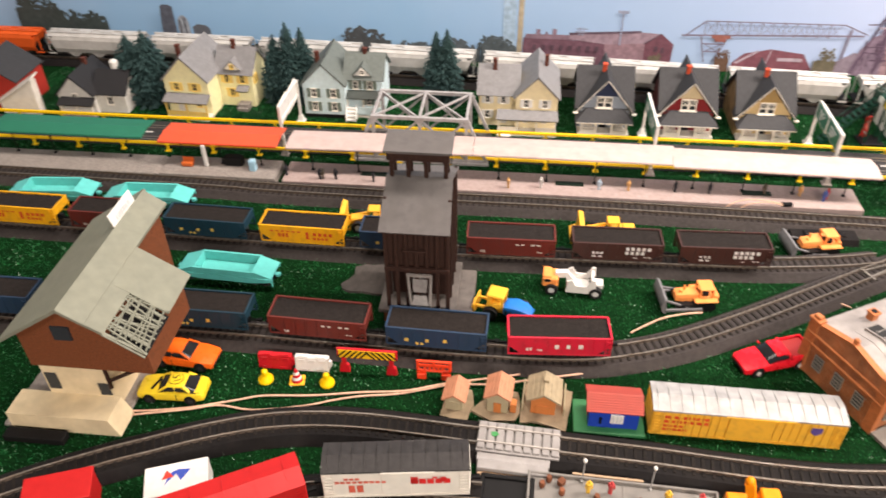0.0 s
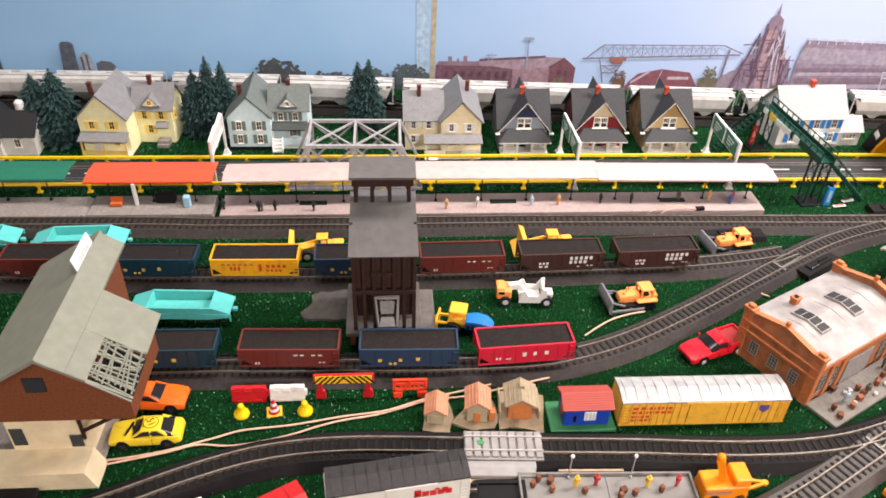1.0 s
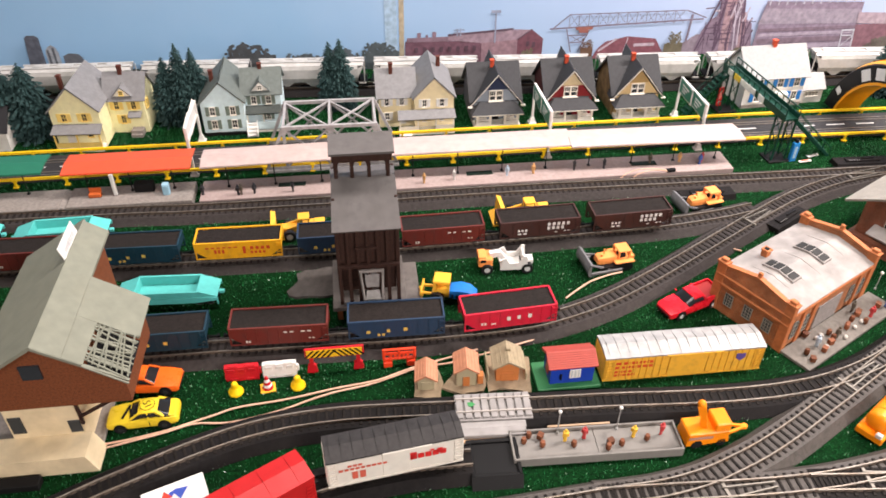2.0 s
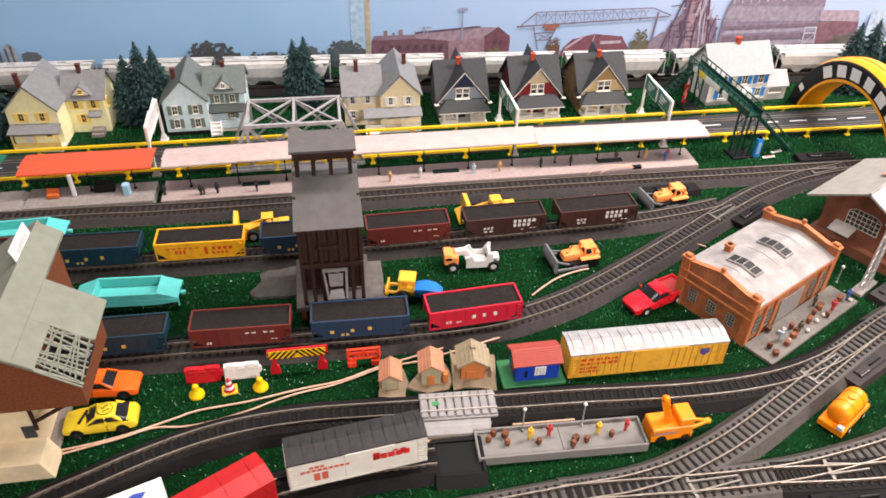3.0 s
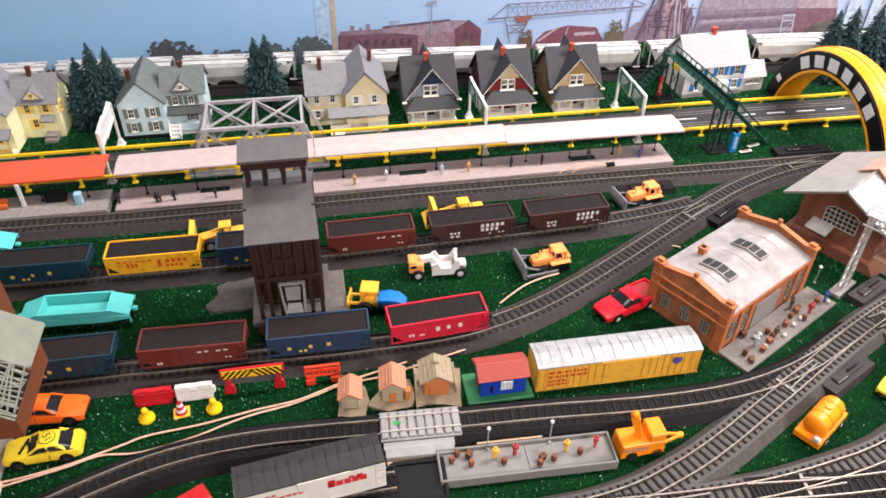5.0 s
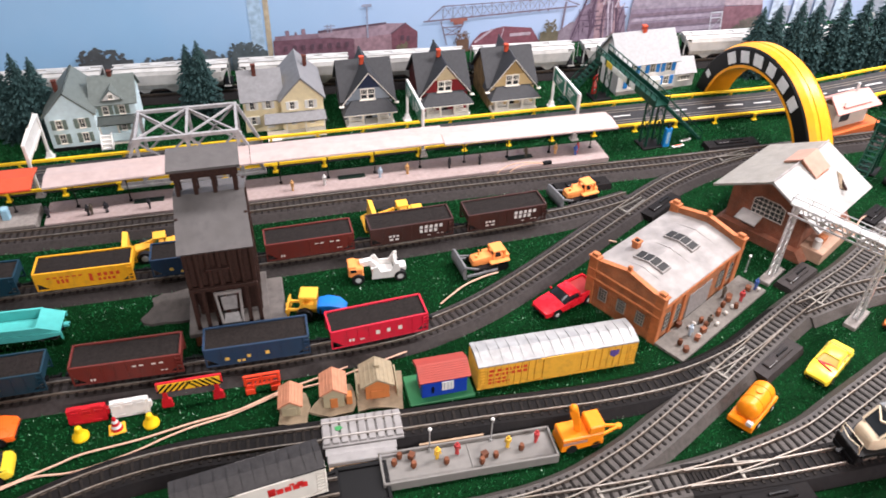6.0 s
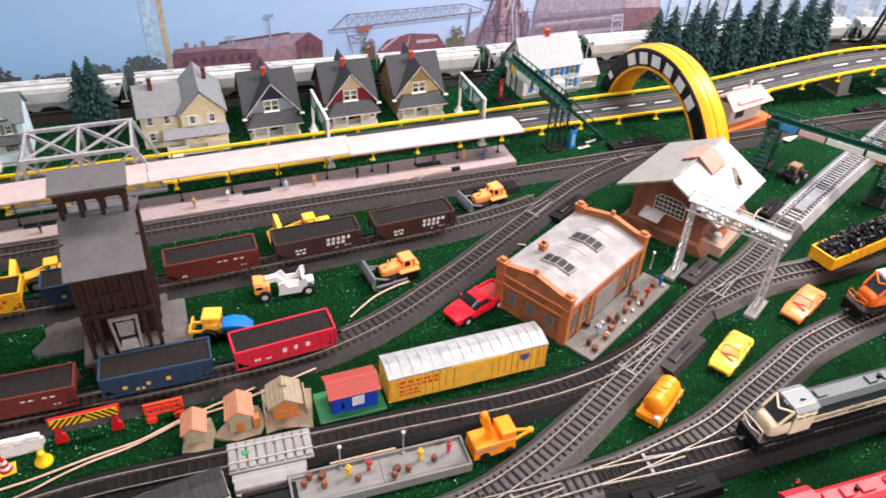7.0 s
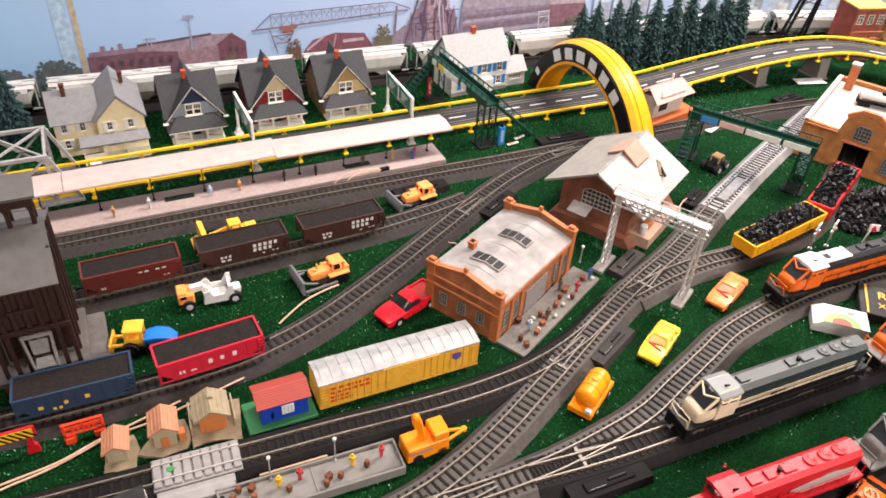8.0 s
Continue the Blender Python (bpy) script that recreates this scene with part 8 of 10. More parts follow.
def loader(x, y, rz, label):
    t = thing("toy_loader", label, "toy loader", x, y, 0, rz, group="construction toys")
    wheels(t, (-0.014, 0.018), 0.0150, 0.0082, 0.006)
    part("rear_body", Mesh().box(0.018, 0, 0.0135, 0.030, 0.018, 0.011, ch=0.0012).box(0.026, 0, 0.0195, 0.014, 0.014, 0.003, ch=0.0008), CATY, t)
    part("front_frame", Mesh().box(-0.014, 0, 0.0125, 0.022, 0.013, 0.009, ch=0.001), CATY, t)
    cab = part("cab", Mesh().box(0.006, 0, 0.0295, 0.015, 0.015, 0.002, ch=0.0006), CATY, t)
    for sx in (0.000, 0.012):
        for s in (-1, 1):
            part("pillar", Mesh().box(sx, s * 0.0062, 0.0235, 0.0018, 0.0018, 0.011), CATY, cab)
    for s in (-1, 1):
        part("arm", beam(Mesh(), (-0.002, s * 0.006, 0.019), (-0.034, s * 0.006, 0.010), 0.0030), CATY, t)
    part("bucket", Mesh().prism([(-0.031, 0.004), (-0.030, 0.029), (-0.036, 0.031), (-0.037, 0.010), (-0.046, 0.006), (-0.046, 0.0035)], "y", -0.017, 0.017), CATY, t, smooth=0)
    return t


loader(0.146, -0.082, 3, "yellow toy wheel loader behind the hopper wagons")
loader(0.446, -0.079, 2, "yellow toy wheel loader behind the brown wagons")

sc = thing("toy_scraper", "toy scraper with orange cab and white bowl", "toy scraper", 0.401, -0.180, 0, -3, group="construction toys")
wheels(sc, (-0.024, 0.026), 0.0135, 0.0072, 0.006)
part("cab", Mesh().box(-0.026, 0, 0.0155, 0.018, 0.021, 0.013, ch=0.0016).box(-0.030, 0, 0.0225, 0.010, 0.018, 0.004, ch=0.001), CATO, sc)
part("cab_window", Mesh().box(-0.0352, 0, 0.0185, 0.0006, 0.014, 0.005).box(-0.029, -0.0106, 0.0190, 0.007, 0.0006, 0.004), CARGLASS, sc)
part("gooseneck", beam(beam(Mesh(), (-0.020, 0, 0.022), (-0.006, 0, 0.024), 0.007), (-0.008, 0, 0.023), (0.0, 0, 0.014), 0.006), WHITE, sc)
for s in (-1, 1):
    part("bowl_side", Mesh().prism([(-0.008, 0.006), (-0.006, 0.022), (-0.001, 0.024), (0.003, 0.016), (0.015, 0.016), (0.021, 0.026), (0.025, 0.026), (0.026, 0.012), (0.018, 0.006)], "y", s * 0.0115 - 0.001, s * 0.0115 + 0.001), WHITE, sc, smooth=0)
part("bowl_floor", Mesh().box(0.006, 0, 0.0075, 0.026, 0.023, 0.003, ch=0.0006), WHITE, sc)
part("apron", Mesh().box(0.0215, 0, 0.0160, 0.003, 0.022, 0.014, ch=0.0006), WHITE, sc)
part("rear_frame", Mesh().box(0.027, 0, 0.0125, 0.014, 0.012, 0.007, ch=0.001), WHITE, sc)

tr = thing("toy_tractor", "toy tractor with yellow cab and blue body", "toy tractor", 0.323, -0.230, 0, -14, group="construction toys")
wheels(tr, (-0.012,), 0.0145, 0.0085, 0.006, hub=DISC), wheels(tr, (0.020,), 0.0145, 0.0080, 0.006, hub=DISC)
BLUT = paint(0.012, 0.16, 0.52, 0.38)
for i in range(6):
    part("cleat", Mesh().box(0.006 + 0.005 * i, -0.0112, 0.0135 - 0.0005 * i, 0.0022, 0.0016, 0.0050, ch=0.0003), BLACK, tr)
part("hood", loft([(0.002, 0.009, 0.008, 0.019, 0.9), (0.014, 0.011, 0.008, 0.0215, 0.85), (0.026, 0.010, 0.008, 0.019, 0.85), (0.034, 0.007, 0.009, 0.013, 0.8)]), BLUT, tr, "rounded blue hood")
part("chassis", Mesh().box(-0.004, 0, 0.0105, 0.030, 0.014, 0.006, ch=0.0008), CATY, tr)
part("cab", Mesh().box(-0.0075, 0, 0.0310, 0.020, 0.019, 0.003, ch=0.001).box(-0.0075, 0.0080, 0.0215, 0.018, 0.002, 0.018).box(-0.0075, -0.0080, 0.0165, 0.018, 0.002, 0.008).box(-0.0155, 0, 0.0215, 0.002, 0.017, 0.018).box(0.0005, -0.0080, 0.024, 0.003, 0.002, 0.012).box(-0.0150, -0.0080, 0.024, 0.003, 0.002, 0.012), CATY, tr)
part("bucket", Mesh().prism([(-0.030, 0.003), (-0.030, 0.017), (-0.032, 0.017), (-0.034, 0.005), (-0.039, 0.003)], "y", -0.013, 0.013).box(-0.022, 0.007, 0.012, 0.020, 0.0024, 0.0028).box(-0.022, -0.007, 0.012, 0.020, 0.0024, 0.0028), CATY, tr, smooth=0)

cr = thing("toy_crane_truck", "orange plastic toy crane truck with raised jib", "toy crane", 0.545, -0.463, 0, 1, group="orange plastic toys")
ORP = paint(0.86, 0.255, 0.008, 0.35)
part("body", Mesh().box(-0.002, 0, 0.0155, 0.042, 0.022, 0.011, ch=0.0012), ORP, cr)
part("skirt", Mesh().prism([(-0.023, 0.004), (-0.017, 0.004), (-0.016, 0.008), (-0.009, 0.008), (-0.007, 0.004), (0.006, 0.005), (0.019, 0.005), (0.019, 0.011), (-0.023, 0.011)], "y", -0.011, 0.011), ORP, cr, smooth=0)
part("cabin", Mesh().box(0.011, 0, 0.0255, 0.016, 0.021, 0.011, ch=0.0012), ORP, cr)
part("cabin_window", Mesh().box(0.0115, -0.0106, 0.0150, 0.008, 0.0006, 0.004), CARGLASS, cr)
part("print_band", Mesh().box(-0.010, -0.0113, 0.0148, 0.024, 0.0006, 0.0035), paint(0.40, 0.22, 0.16), cr)
part("jib", beam(beam(Mesh(), (-0.004, -0.001, 0.020), (-0.008, 0.001, 0.040), 0.0060), (-0.008, 0.001, 0.038), (-0.011, 0.002, 0.048), 0.0075).ball((-0.011, 0.002, 0.049), 0.0042, 0.0042, 0.0046), ORP, cr)
part("tow_bar", beam(beam(Mesh(), (0.019, -0.006, 0.011), (0.038, -0.001, 0.011), 0.0024), (0.019, 0.006, 0.011), (0.038, 0.001, 0.011), 0.0024).cyl((0.040, 0, 0.0098), (0.040, 0, 0.0125), 0.0030, 12), ORP, cr)
part("wheel", Mesh().cyl((-0.0125, -0.0115, 0.0055), (-0.0125, -0.0080, 0.0055), 0.0055, 16), TYRE, cr)
part("wheel", Mesh().cyl((-0.0125, 0.0080, 0.0055), (-0.0125, 0.0115, 0.0055), 0.0055, 16), TYRE, cr)
part("wheel", Mesh().cyl((0.0125, -0.0110, 0.0050), (0.0125, 0.0110, 0.0050), 0.0050, 16), TYRE, cr)

tk = thing("toy_tank_trailer", "orange plastic toy tank trailer with rounded tank", "toy trailer", 0.727, -0.4695, 0, 32, group="orange plastic toys")
part("tray", Mesh().box(0, 0, 0.007, 0.058, 0.026, 0.008, ch=0.001), ORP, tk)
part("tank", Mesh().cyl((-0.018, 0, 0.0190), (0.017, 0, 0.0190), 0.0115, 28).ball((-0.018, 0, 0.0190), 0.006, 0.0115, 0.0115, 20, 10).ball((0.017, 0, 0.0190), 0.006, 0.0115, 0.0115, 20, 10), ORP, tk)
for xx in (-0.008, 0.010):
    part("band", Mesh().cyl((xx - 0.0008, 0, 0.0190), (xx + 0.0008, 0, 0.0190), 0.0120, 28), ORP, tk)
part("hatch", Mesh().cyl((0.001, 0, 0.0295), (0.001, 0, 0.0318), 0.0035, 14), ORP, tk)
part("hose_box", Mesh().box(-0.027, -0.008, 0.013, 0.005, 0.006, 0.005, ch=0.0006), HUB, tk)
wheels(tk, (-0.015, 0.015), 0.0142, 0.0045, 0.004)

at = thing("toy_buggy", "small black toy buggy with gold roll cage", "toy buggy", 1.166, -0.148, 0, 20)
wheels(at, (-0.012, 0.012), 0.0150, 0.0075, 0.007)
part("body", loft([(-0.018, 0.006, 0.006, 0.011, 0.9), (-0.006, 0.009, 0.006, 0.014, 0.9), (0.010, 0.009, 0.006, 0.014, 0.9), (0.018, 0.007, 0.006, 0.012, 0.9)]), BLACK, at)
part("roll_cage", Mesh().box(0.002, 0, 0.023, 0.016, 0.015, 0.002, ch=0.0008).box(-0.005, 0.0065, 0.018, 0.002, 0.002, 0.010).box(-0.005, -0.0065, 0.018, 0.002, 0.002, 0.010).box(0.009, 0.0065, 0.018, 0.002, 0.002, 0.010).box(0.009, -0.0065, 0.018, 0.002, 0.002, 0.010), paint(0.42, 0.25, 0.10, 0.35), at)


# ---- road-works toys ----
def cone(x, y, label, striped=False):
    t = thing("toy_cone", label, "traffic cone", x, y, 0, 8 if striped else 0, group="toy cones")
    if striped:
        part("base", Mesh().box(0, 0, 0.001, 0.0155, 0.0135, 0.002, ch=0.0005), paint(0.80, 0.42, 0.03), t, "square orange-yellow base")
        for i, m in enumerate((LRED, WHITE, LRED, WHITE, LRED)):
            r0, r1 = 0.0058 - 0.0009 * i, 0.0058 - 0.0009 * (i + 1)
            part("band", Mesh().cyl((0, 0, 0.002 + 0.0031 * i), (0, 0, 0.002 + 0.0031 * (i + 1)), r0, 18, r1), m, t)
    else:
        part("body", Mesh().cyl((0, 0, 0.0), (0, 0, 0.0025), 0.0078, 20, 0.0076).cyl((0, 0, 0.0025), (0, 0, 0.008), 0.0072, 20, 0.0041).cyl((0, 0, 0.008), (0, 0, 0.0130), 0.0039, 18, 0.0031).ball((0, 0, 0.0130), 0.0031, 0.0031, 0.0020), paint(0.82, 0.52, 0.01, 0.35), t)
    return t


cone(0.086, -0.3505, "squat yellow plastic toy cone"), cone(0.1495, -0.3490, "squat yellow plastic toy cone"), cone(0.1185, -0.3490, "small red and white striped cone on a square base", True)
for x, m, lab in ((0.0915, LRED, "red plastic toy road barrier"), (0.1305, WHITE, "white plastic toy road barrier")):
    b = thing("toy_barrier", lab, "road barrier", x, -0.3290, 0, 0, group="toy road barriers")
    part("body", Mesh().prism([(-0.0055, 0), (0.0055, 0), (0.0050, 0.004), (0.0030, 0.009), (0.0028, 0.0165), (-0.0028, 0.0165), (-0.0030, 0.009), (-0.0050, 0.004)], "x", -0.0175, 0.0175), m, b)
    for i in range(3):
        part("panel", Mesh().box(-0.011 + 0.011 * i, -0.0030, 0.0120, 0.0075, 0.0012, 0.0050, ch=0.0004), m, b)
    for i in range(2):
        part("top_lug", Mesh().box(-0.009 + 0.018 * i, 0, 0.0172, 0.011, 0.0044, 0.0016, ch=0.0005), m, b)
    part("end_lug", Mesh().box(0.0185, 0, 0.008, 0.003, 0.004, 0.008, ch=0.0006), m, b)
    for i in range(2):
        part("foot_slot", Mesh().box(-0.009 + 0.018 * i, -0.0052, 0.0018, 0.008, 0.0014, 0.0032, ch=0.0003), m, b)
bs = thing("toy_road_board", "red road-works board with yellow and black stripes", "road board", 0.189, -0.3300, 0, 0)
part("frame", Mesh().box(0, 0, 0.0270, 0.062, 0.0028, 0.0135, ch=0.0006), LRED, bs)
part("panel", Mesh().box(0, -0.0016, 0.0270, 0.058, 0.0008, 0.0105), paint(0.80, 0.48, 0.02), bs, "yellow striped panel")
for i in range(10):
    xx = -0.026 + 0.0058 * i
    sl = 0.0045 if i < 5 else -0.0045
    part("stripe", Mesh().prism([(xx - sl - 0.0013, 0.0220), (xx - sl + 0.0013, 0.0220), (xx + sl + 0.0013, 0.0320), (xx + sl - 0.0013, 0.0320)], "y", -0.0023, -0.0018), BLACK, bs, smooth=0)
for s in (-1, 1):
    part("leg", Mesh().prism([(s * 0.0245 - 0.0055, 0), (s * 0.0245 + 0.0055, 0), (s * 0.0245 + 0.0045, 0.009), (s * 0.0245 + 0.002, 0.011), (s * 0.0245 + 0.002, 0.022), (s * 0.0245 - 0.002, 0.022), (s * 0.0245 - 0.002, 0.011), (s * 0.0245 - 0.0045, 0.009)], "y", -0.002, 0.002), LRED, bs)
fb = thing("toy_fence", "orange-red plastic toy barrier fence with open panels", "toy fence", 0.257, -0.3300, 0, 0)
FR = paint(0.80, 0.06, 0.02, 0.35)
part("frame", Mesh().box(0, 0, 0.0225, 0.036, 0.0026, 0.0030, ch=0.0008).box(0, 0, 0.0095, 0.036, 0.0026, 0.0030, ch=0.0008).box(-0.0165, 0, 0.0155, 0.0030, 0.0026, 0.015, ch=0.0008).box(0.0165, 0, 0.0155, 0.0030, 0.0026, 0.015, ch=0.0008), FR, fb)
part("mid_rail", Mesh().box(0, 0, 0.0165, 0.032, 0.0022, 0.0022).box(0, 0, 0.0195, 0.0026, 0.0022, 0.005), FR, fb)
for i in range(5):
    part("slat", Mesh().box(-0.009 + 0.0045 * i, 0, 0.0128, 0.0022, 0.0018, 0.006, tilt=Matrix.Rotation(0.35, 4, "Y")), FR, fb)
for s in (-1, 1):
    part("foot", Mesh().box(s * 0.0125, -0.001, 0.0040, 0.0095, 0.007, 0.008, ch=0.0008), FR, fb)


# ---- small huts ----
def hut(x, y, rz, wd, dp_, zw, zp, wall, roof, base, label, outline, door=None, ov=0.0035):
    t = thing("hut", label, "hut", x, y, 0, rz, group="small huts")
    r = random.Random(int(x * 1000))
    pts = []
    for (ax, ay), (bx, by) in zip(outline, outline[1:] + outline[:1]):
        for f in (0.0, 0.33, 0.67):
            pts.append((ax + (bx - ax) * f - x + r.uniform(-0.0011, 0.0011), ay + (by - ay) * f - y + r.uniform(-0.0011, 0.0011)))
    part("base", Mesh().prism(pts, "z", 0, 0.0030), base, t, smooth=0)
    part("wall", Mesh().prism([(-wd / 2, 0.0025), (wd / 2, 0.0025), (wd / 2, zw), (0, zp), (-wd / 2, zw)], "y", -dp_ / 2, dp_ / 2), wall, t, smooth=0)
    k = (zp - zw) / (wd / 2)
    for s in (-1, 1):
        xe, ze = s * (wd / 2 + ov), zw - ov * k
        part("roof", Mesh().sheet([(0, -dp_ / 2 - ov, zp + 0.0018), (xe, -dp_ / 2 - ov, ze + 0.0018), (xe, dp_ / 2 + ov, ze + 0.0018), (0, dp_ / 2 + ov, zp + 0.0018)], 0.0018), roof, t, smooth=0)
        for j in range(4):
            f = (j + 0.6) / 4
            part("roof_board", Mesh().box(xe * f, 0, zp + (ze - zp) * f + 0.0019, 0.0006, dp_ + 2 * ov - 0.001, 0.0005), roof, t)
    if door:
        part("door", Mesh().box(0, -dp_ / 2 - 0.0004, 0.0095, wd * 0.36, 0.0012, 0.013, ch=0.0003), door, t)
    else:
        part("gate", Mesh().box(0, -dp_ / 2 - 0.0004, 0.0090, wd * 0.6, 0.0012, 0.011, ch=0.0003), wall, t)
    return t


TANB, TANW, ORW = mat("tan_ground_base", (0.30, 0.23, 0.15), 0.85, var=0.2, scale=150, bump=0.5), paint(0.36, 0.31, 0.20, 0.65), paint(0.50, 0.17, 0.05, 0.6)
PKR, BGR = mat("terracotta_hut_roof", (0.45, 0.20, 0.115), 0.6, var=0.12, scale=150, bump=0.3), mat("beige_hut_roof", (0.29, 0.235, 0.15), 0.65, var=0.15, scale=150, bump=0.4)
hut(0.2825, -0.3620, -6, 0.0170, 0.021, 0.0195, 0.0250, TANW, PKR, TANB, "small tan hut with terracotta roof", [(0.270, -0.349), (0.271, -0.381), (0.285, -0.385), (0.297, -0.383), (0.300, -0.364), (0.296, -0.345)])
h2 = hut(0.3245, -0.3600, -5, 0.0200, 0.023, 0.0250, 0.0315, TANW, PKR, TANB, "small tan hut with terracotta roof and orange door", [(0.313, -0.351), (0.300, -0.373), (0.320, -0.384), (0.343, -0.378), (0.347, -0.363), (0.341, -0.342), (0.318, -0.342)], door=ORW)
part("side_box", Mesh().box(0.0150, -0.006, 0.0090, 0.006, 0.008, 0.012, ch=0.0005), ORW, h2)
h3 = hut(0.3680, -0.3585, -4, 0.0235, 0.022, 0.0265, 0.0335, ORW, BGR, TANB, "orange timber hut with broad beige roof", [(0.349, -0.332), (0.347, -0.383), (0.364, -0.380), (0.392, -0.388), (0.396, -0.336)], ov=0.0052)
part("roof_vent", Mesh().box(0.001, 0.004, 0.0355, 0.005, 0.006, 0.004, ch=0.0004), BGR, h3)
for xx in (-0.020, 0.020):
    part("fence", Mesh().box(xx, 0.006, 0.008, 0.0016, 0.034, 0.010, ch=0.0003), TANW, h3)
bh = thing("hut", "bright blue toy hut with red tiled roof on a green base", "hut", 0.4300, -0.3680, 0, 0, group="small huts")
part("base", Mesh().box(0, 0, 0.0022, 0.067, 0.040, 0.0045, ch=0.0008), paint(0.03, 0.16, 0.06, 0.5), bh)
part("wall", Mesh().prism([(-0.0130, 0.0045), (0.0130, 0.0045), (0.0130, 0.0290), (0.0, 0.0350), (-0.0130, 0.0290)], "x", -0.0200, 0.0260), paint(0.012, 0.045, 0.34, 0.4), bh, smooth=0)
REDT = paint(0.33, 0.055, 0.040, 0.5)
for s in (-1, 1):
    part("roof", Mesh().sheet([(-0.0235, 0, 0.0380), (0.0290, 0, 0.0380), (0.0290, s * 0.0165, 0.0290), (-0.0235, s * 0.0165, 0.0290)], 0.002), REDT, bh, smooth=0)
    for j in range(8):
        f = (j + 0.5) / 8
        part("tile_course", Mesh().box(0.0028, s * 0.0165 * f, 0.0383 - 0.0090 * f, 0.0522, 0.0024, 0.0008, tilt=Matrix.Rotation(-s * 0.30, 4, "X")), REDT, bh)
part("window", Mesh().box(0.0060, -0.0134, 0.0175, 0.0120, 0.0012, 0.0120, ch=0.0003), WHITE, bh, "white lattice window")
for i in range(3):
    part("glazing_bar", Mesh().box(0.0025 + 0.0035 * i, -0.0142, 0.0175, 0.0006, 0.0006, 0.0105), paint(0.35, 0.40, 0.45), bh)
part("gable_window", Mesh().box(-0.0204, 0, 0.0160, 0.0010, 0.0090, 0.0120), paint(0.45, 0.06, 0.04), bh)
part("lamp", Mesh().box(-0.0090, -0.0142, 0.0150, 0.0020, 0.0020, 0.0080, ch=0.0004), BLACK, bh)


# ---- level crossing deck, yard tray, end of the black siding ----
track([(-0.10, -0.60), (0.02, -0.535), (0.10, -0.500), (0.18, -0.478), (0.25, -0.468), (0.295, -0.467), (0.316, -0.467)], "short black siding under the refrigerator car", z=0.0006)
CLEAR = mat("grey_translucent_plastic", (0.27, 0.258, 0.250), 0.35, var=0.12, scale=100, bump=0.15)
dk = thing("crossing_deck", "pale grey plastic crossing deck laid over the track", "crossing deck", 0.345, -0.4085, 0, -3)
for i in range(9):
    part("slat", Mesh().box(-0.034 + 0.0085 * i, 0, 0.0118, 0.0066, 0.0300, 0.0030, ch=0.0005), CLEAR, dk)
part("bed", Mesh().box(0, 0, 0.0098, 0.076, 0.0340, 0.0020), CLEAR, dk)
for yy in (-0.0083, 0.0083):
    part("rail", Mesh().box(0, yy, 0.0138, 0.076, 0.0014, 0.0016), mat("pale_plastic_rail", (0.40, 0.37, 0.34), 0.4, var=0.15, scale=120), dk, "pale plastic rail")
part("leaf", Mesh().prism([(-0.022, -0.002), (-0.018, 0.001), (-0.021, 0.004), (-0.026, 0.003), (-0.025, -0.001)], "z", 0.0133, 0.0138), paint(0.05, 0.25, 0.08), dk, "green scrap of foliage")
part("ramp_block", Mesh().prism([(-0.0260, 0.0), (-0.0180, 0.0), (-0.0180, 0.0095), (-0.0230, 0.0105), (-0.0260, 0.0095)], "x", -0.036, 0.030).box(-0.003, -0.0300, 0.0050, 0.064, 0.0100, 0.0100, ch=0.0006), CLEAR, dk)
cw = thing("cardboard_strip", "thin strip of pale wood lying by the crossing", "wood strip", 0.333, -0.4430, 0, 6)
part("strip", Mesh().box(0, 0, 0.004, 0.048, 0.006, 0.0030, ch=0.0005), mat("pale_wood", (0.55, 0.36, 0.22), 0.7, var=0.15, scale=200), cw)
bt = thing("buffer_tray", "black plastic tray at the end of the siding", "tray", 0.336, -0.4680, 0, -2)
for (a, b, c, d) in ((0, -0.0200, 0.046, 0.004), (0, 0.0200, 0.046, 0.004), (-0.022, 0, 0.004, 0.044), (0.022, 0, 0.004, 0.044)):
    part("rim", Mesh().box(a, b, 0.0045, c, d, 0.009, ch=0.001), BLACK, bt)
part("floor", Mesh().box(0, 0, 0.0030, 0.044, 0.040, 0.006), BLACK, bt)
part("skirt", Mesh().prism([(-0.0300, 0.0), (-0.0215, 0.0), (-0.0215, 0.010)], "x", -0.024, 0.024), BLACK, bt, smooth=0)

TRAYG = mat("grey_yard_tray", (0.20, 0.19, 0.175), 0.7, var=0.12, scale=120, bump=0.3, dirt=(0.15, 0.14, 0.125), dirt_amt=0.4)
yt = thing("yard_platform", "grey platform tray crowded with barrels and figures", "platform", 0.4360, -0.4610, 0, -2.0)
part("floor", Mesh().box(0, 0, 0.0035, 0.162, 0.034, 0.0070, ch=0.0005), TRAYG, yt)
for (a, b, c, d) in ((0, -0.0165, 0.164, 0.0022), (0, 0.0165, 0.164, 0.0022), (-0.0810, 0, 0.0022, 0.034), (0.0810, 0, 0.0022, 0.034), (0.0010, 0, 0.0012, 0.034)):
    part("rim", Mesh().box(a, b, 0.0055 if c > 0.0015 else 0.0045, c, d, 0.0110 if c > 0.0015 else 0.0066, ch=0.0004), TRAYG, yt)
part("timber", Mesh().box(-0.012, 0.0200, 0.0092, 0.062, 0.0020, 0.0020), mat("bare_wood", (0.40, 0.28, 0.18), 0.75, var=0.2, scale=200), yt)


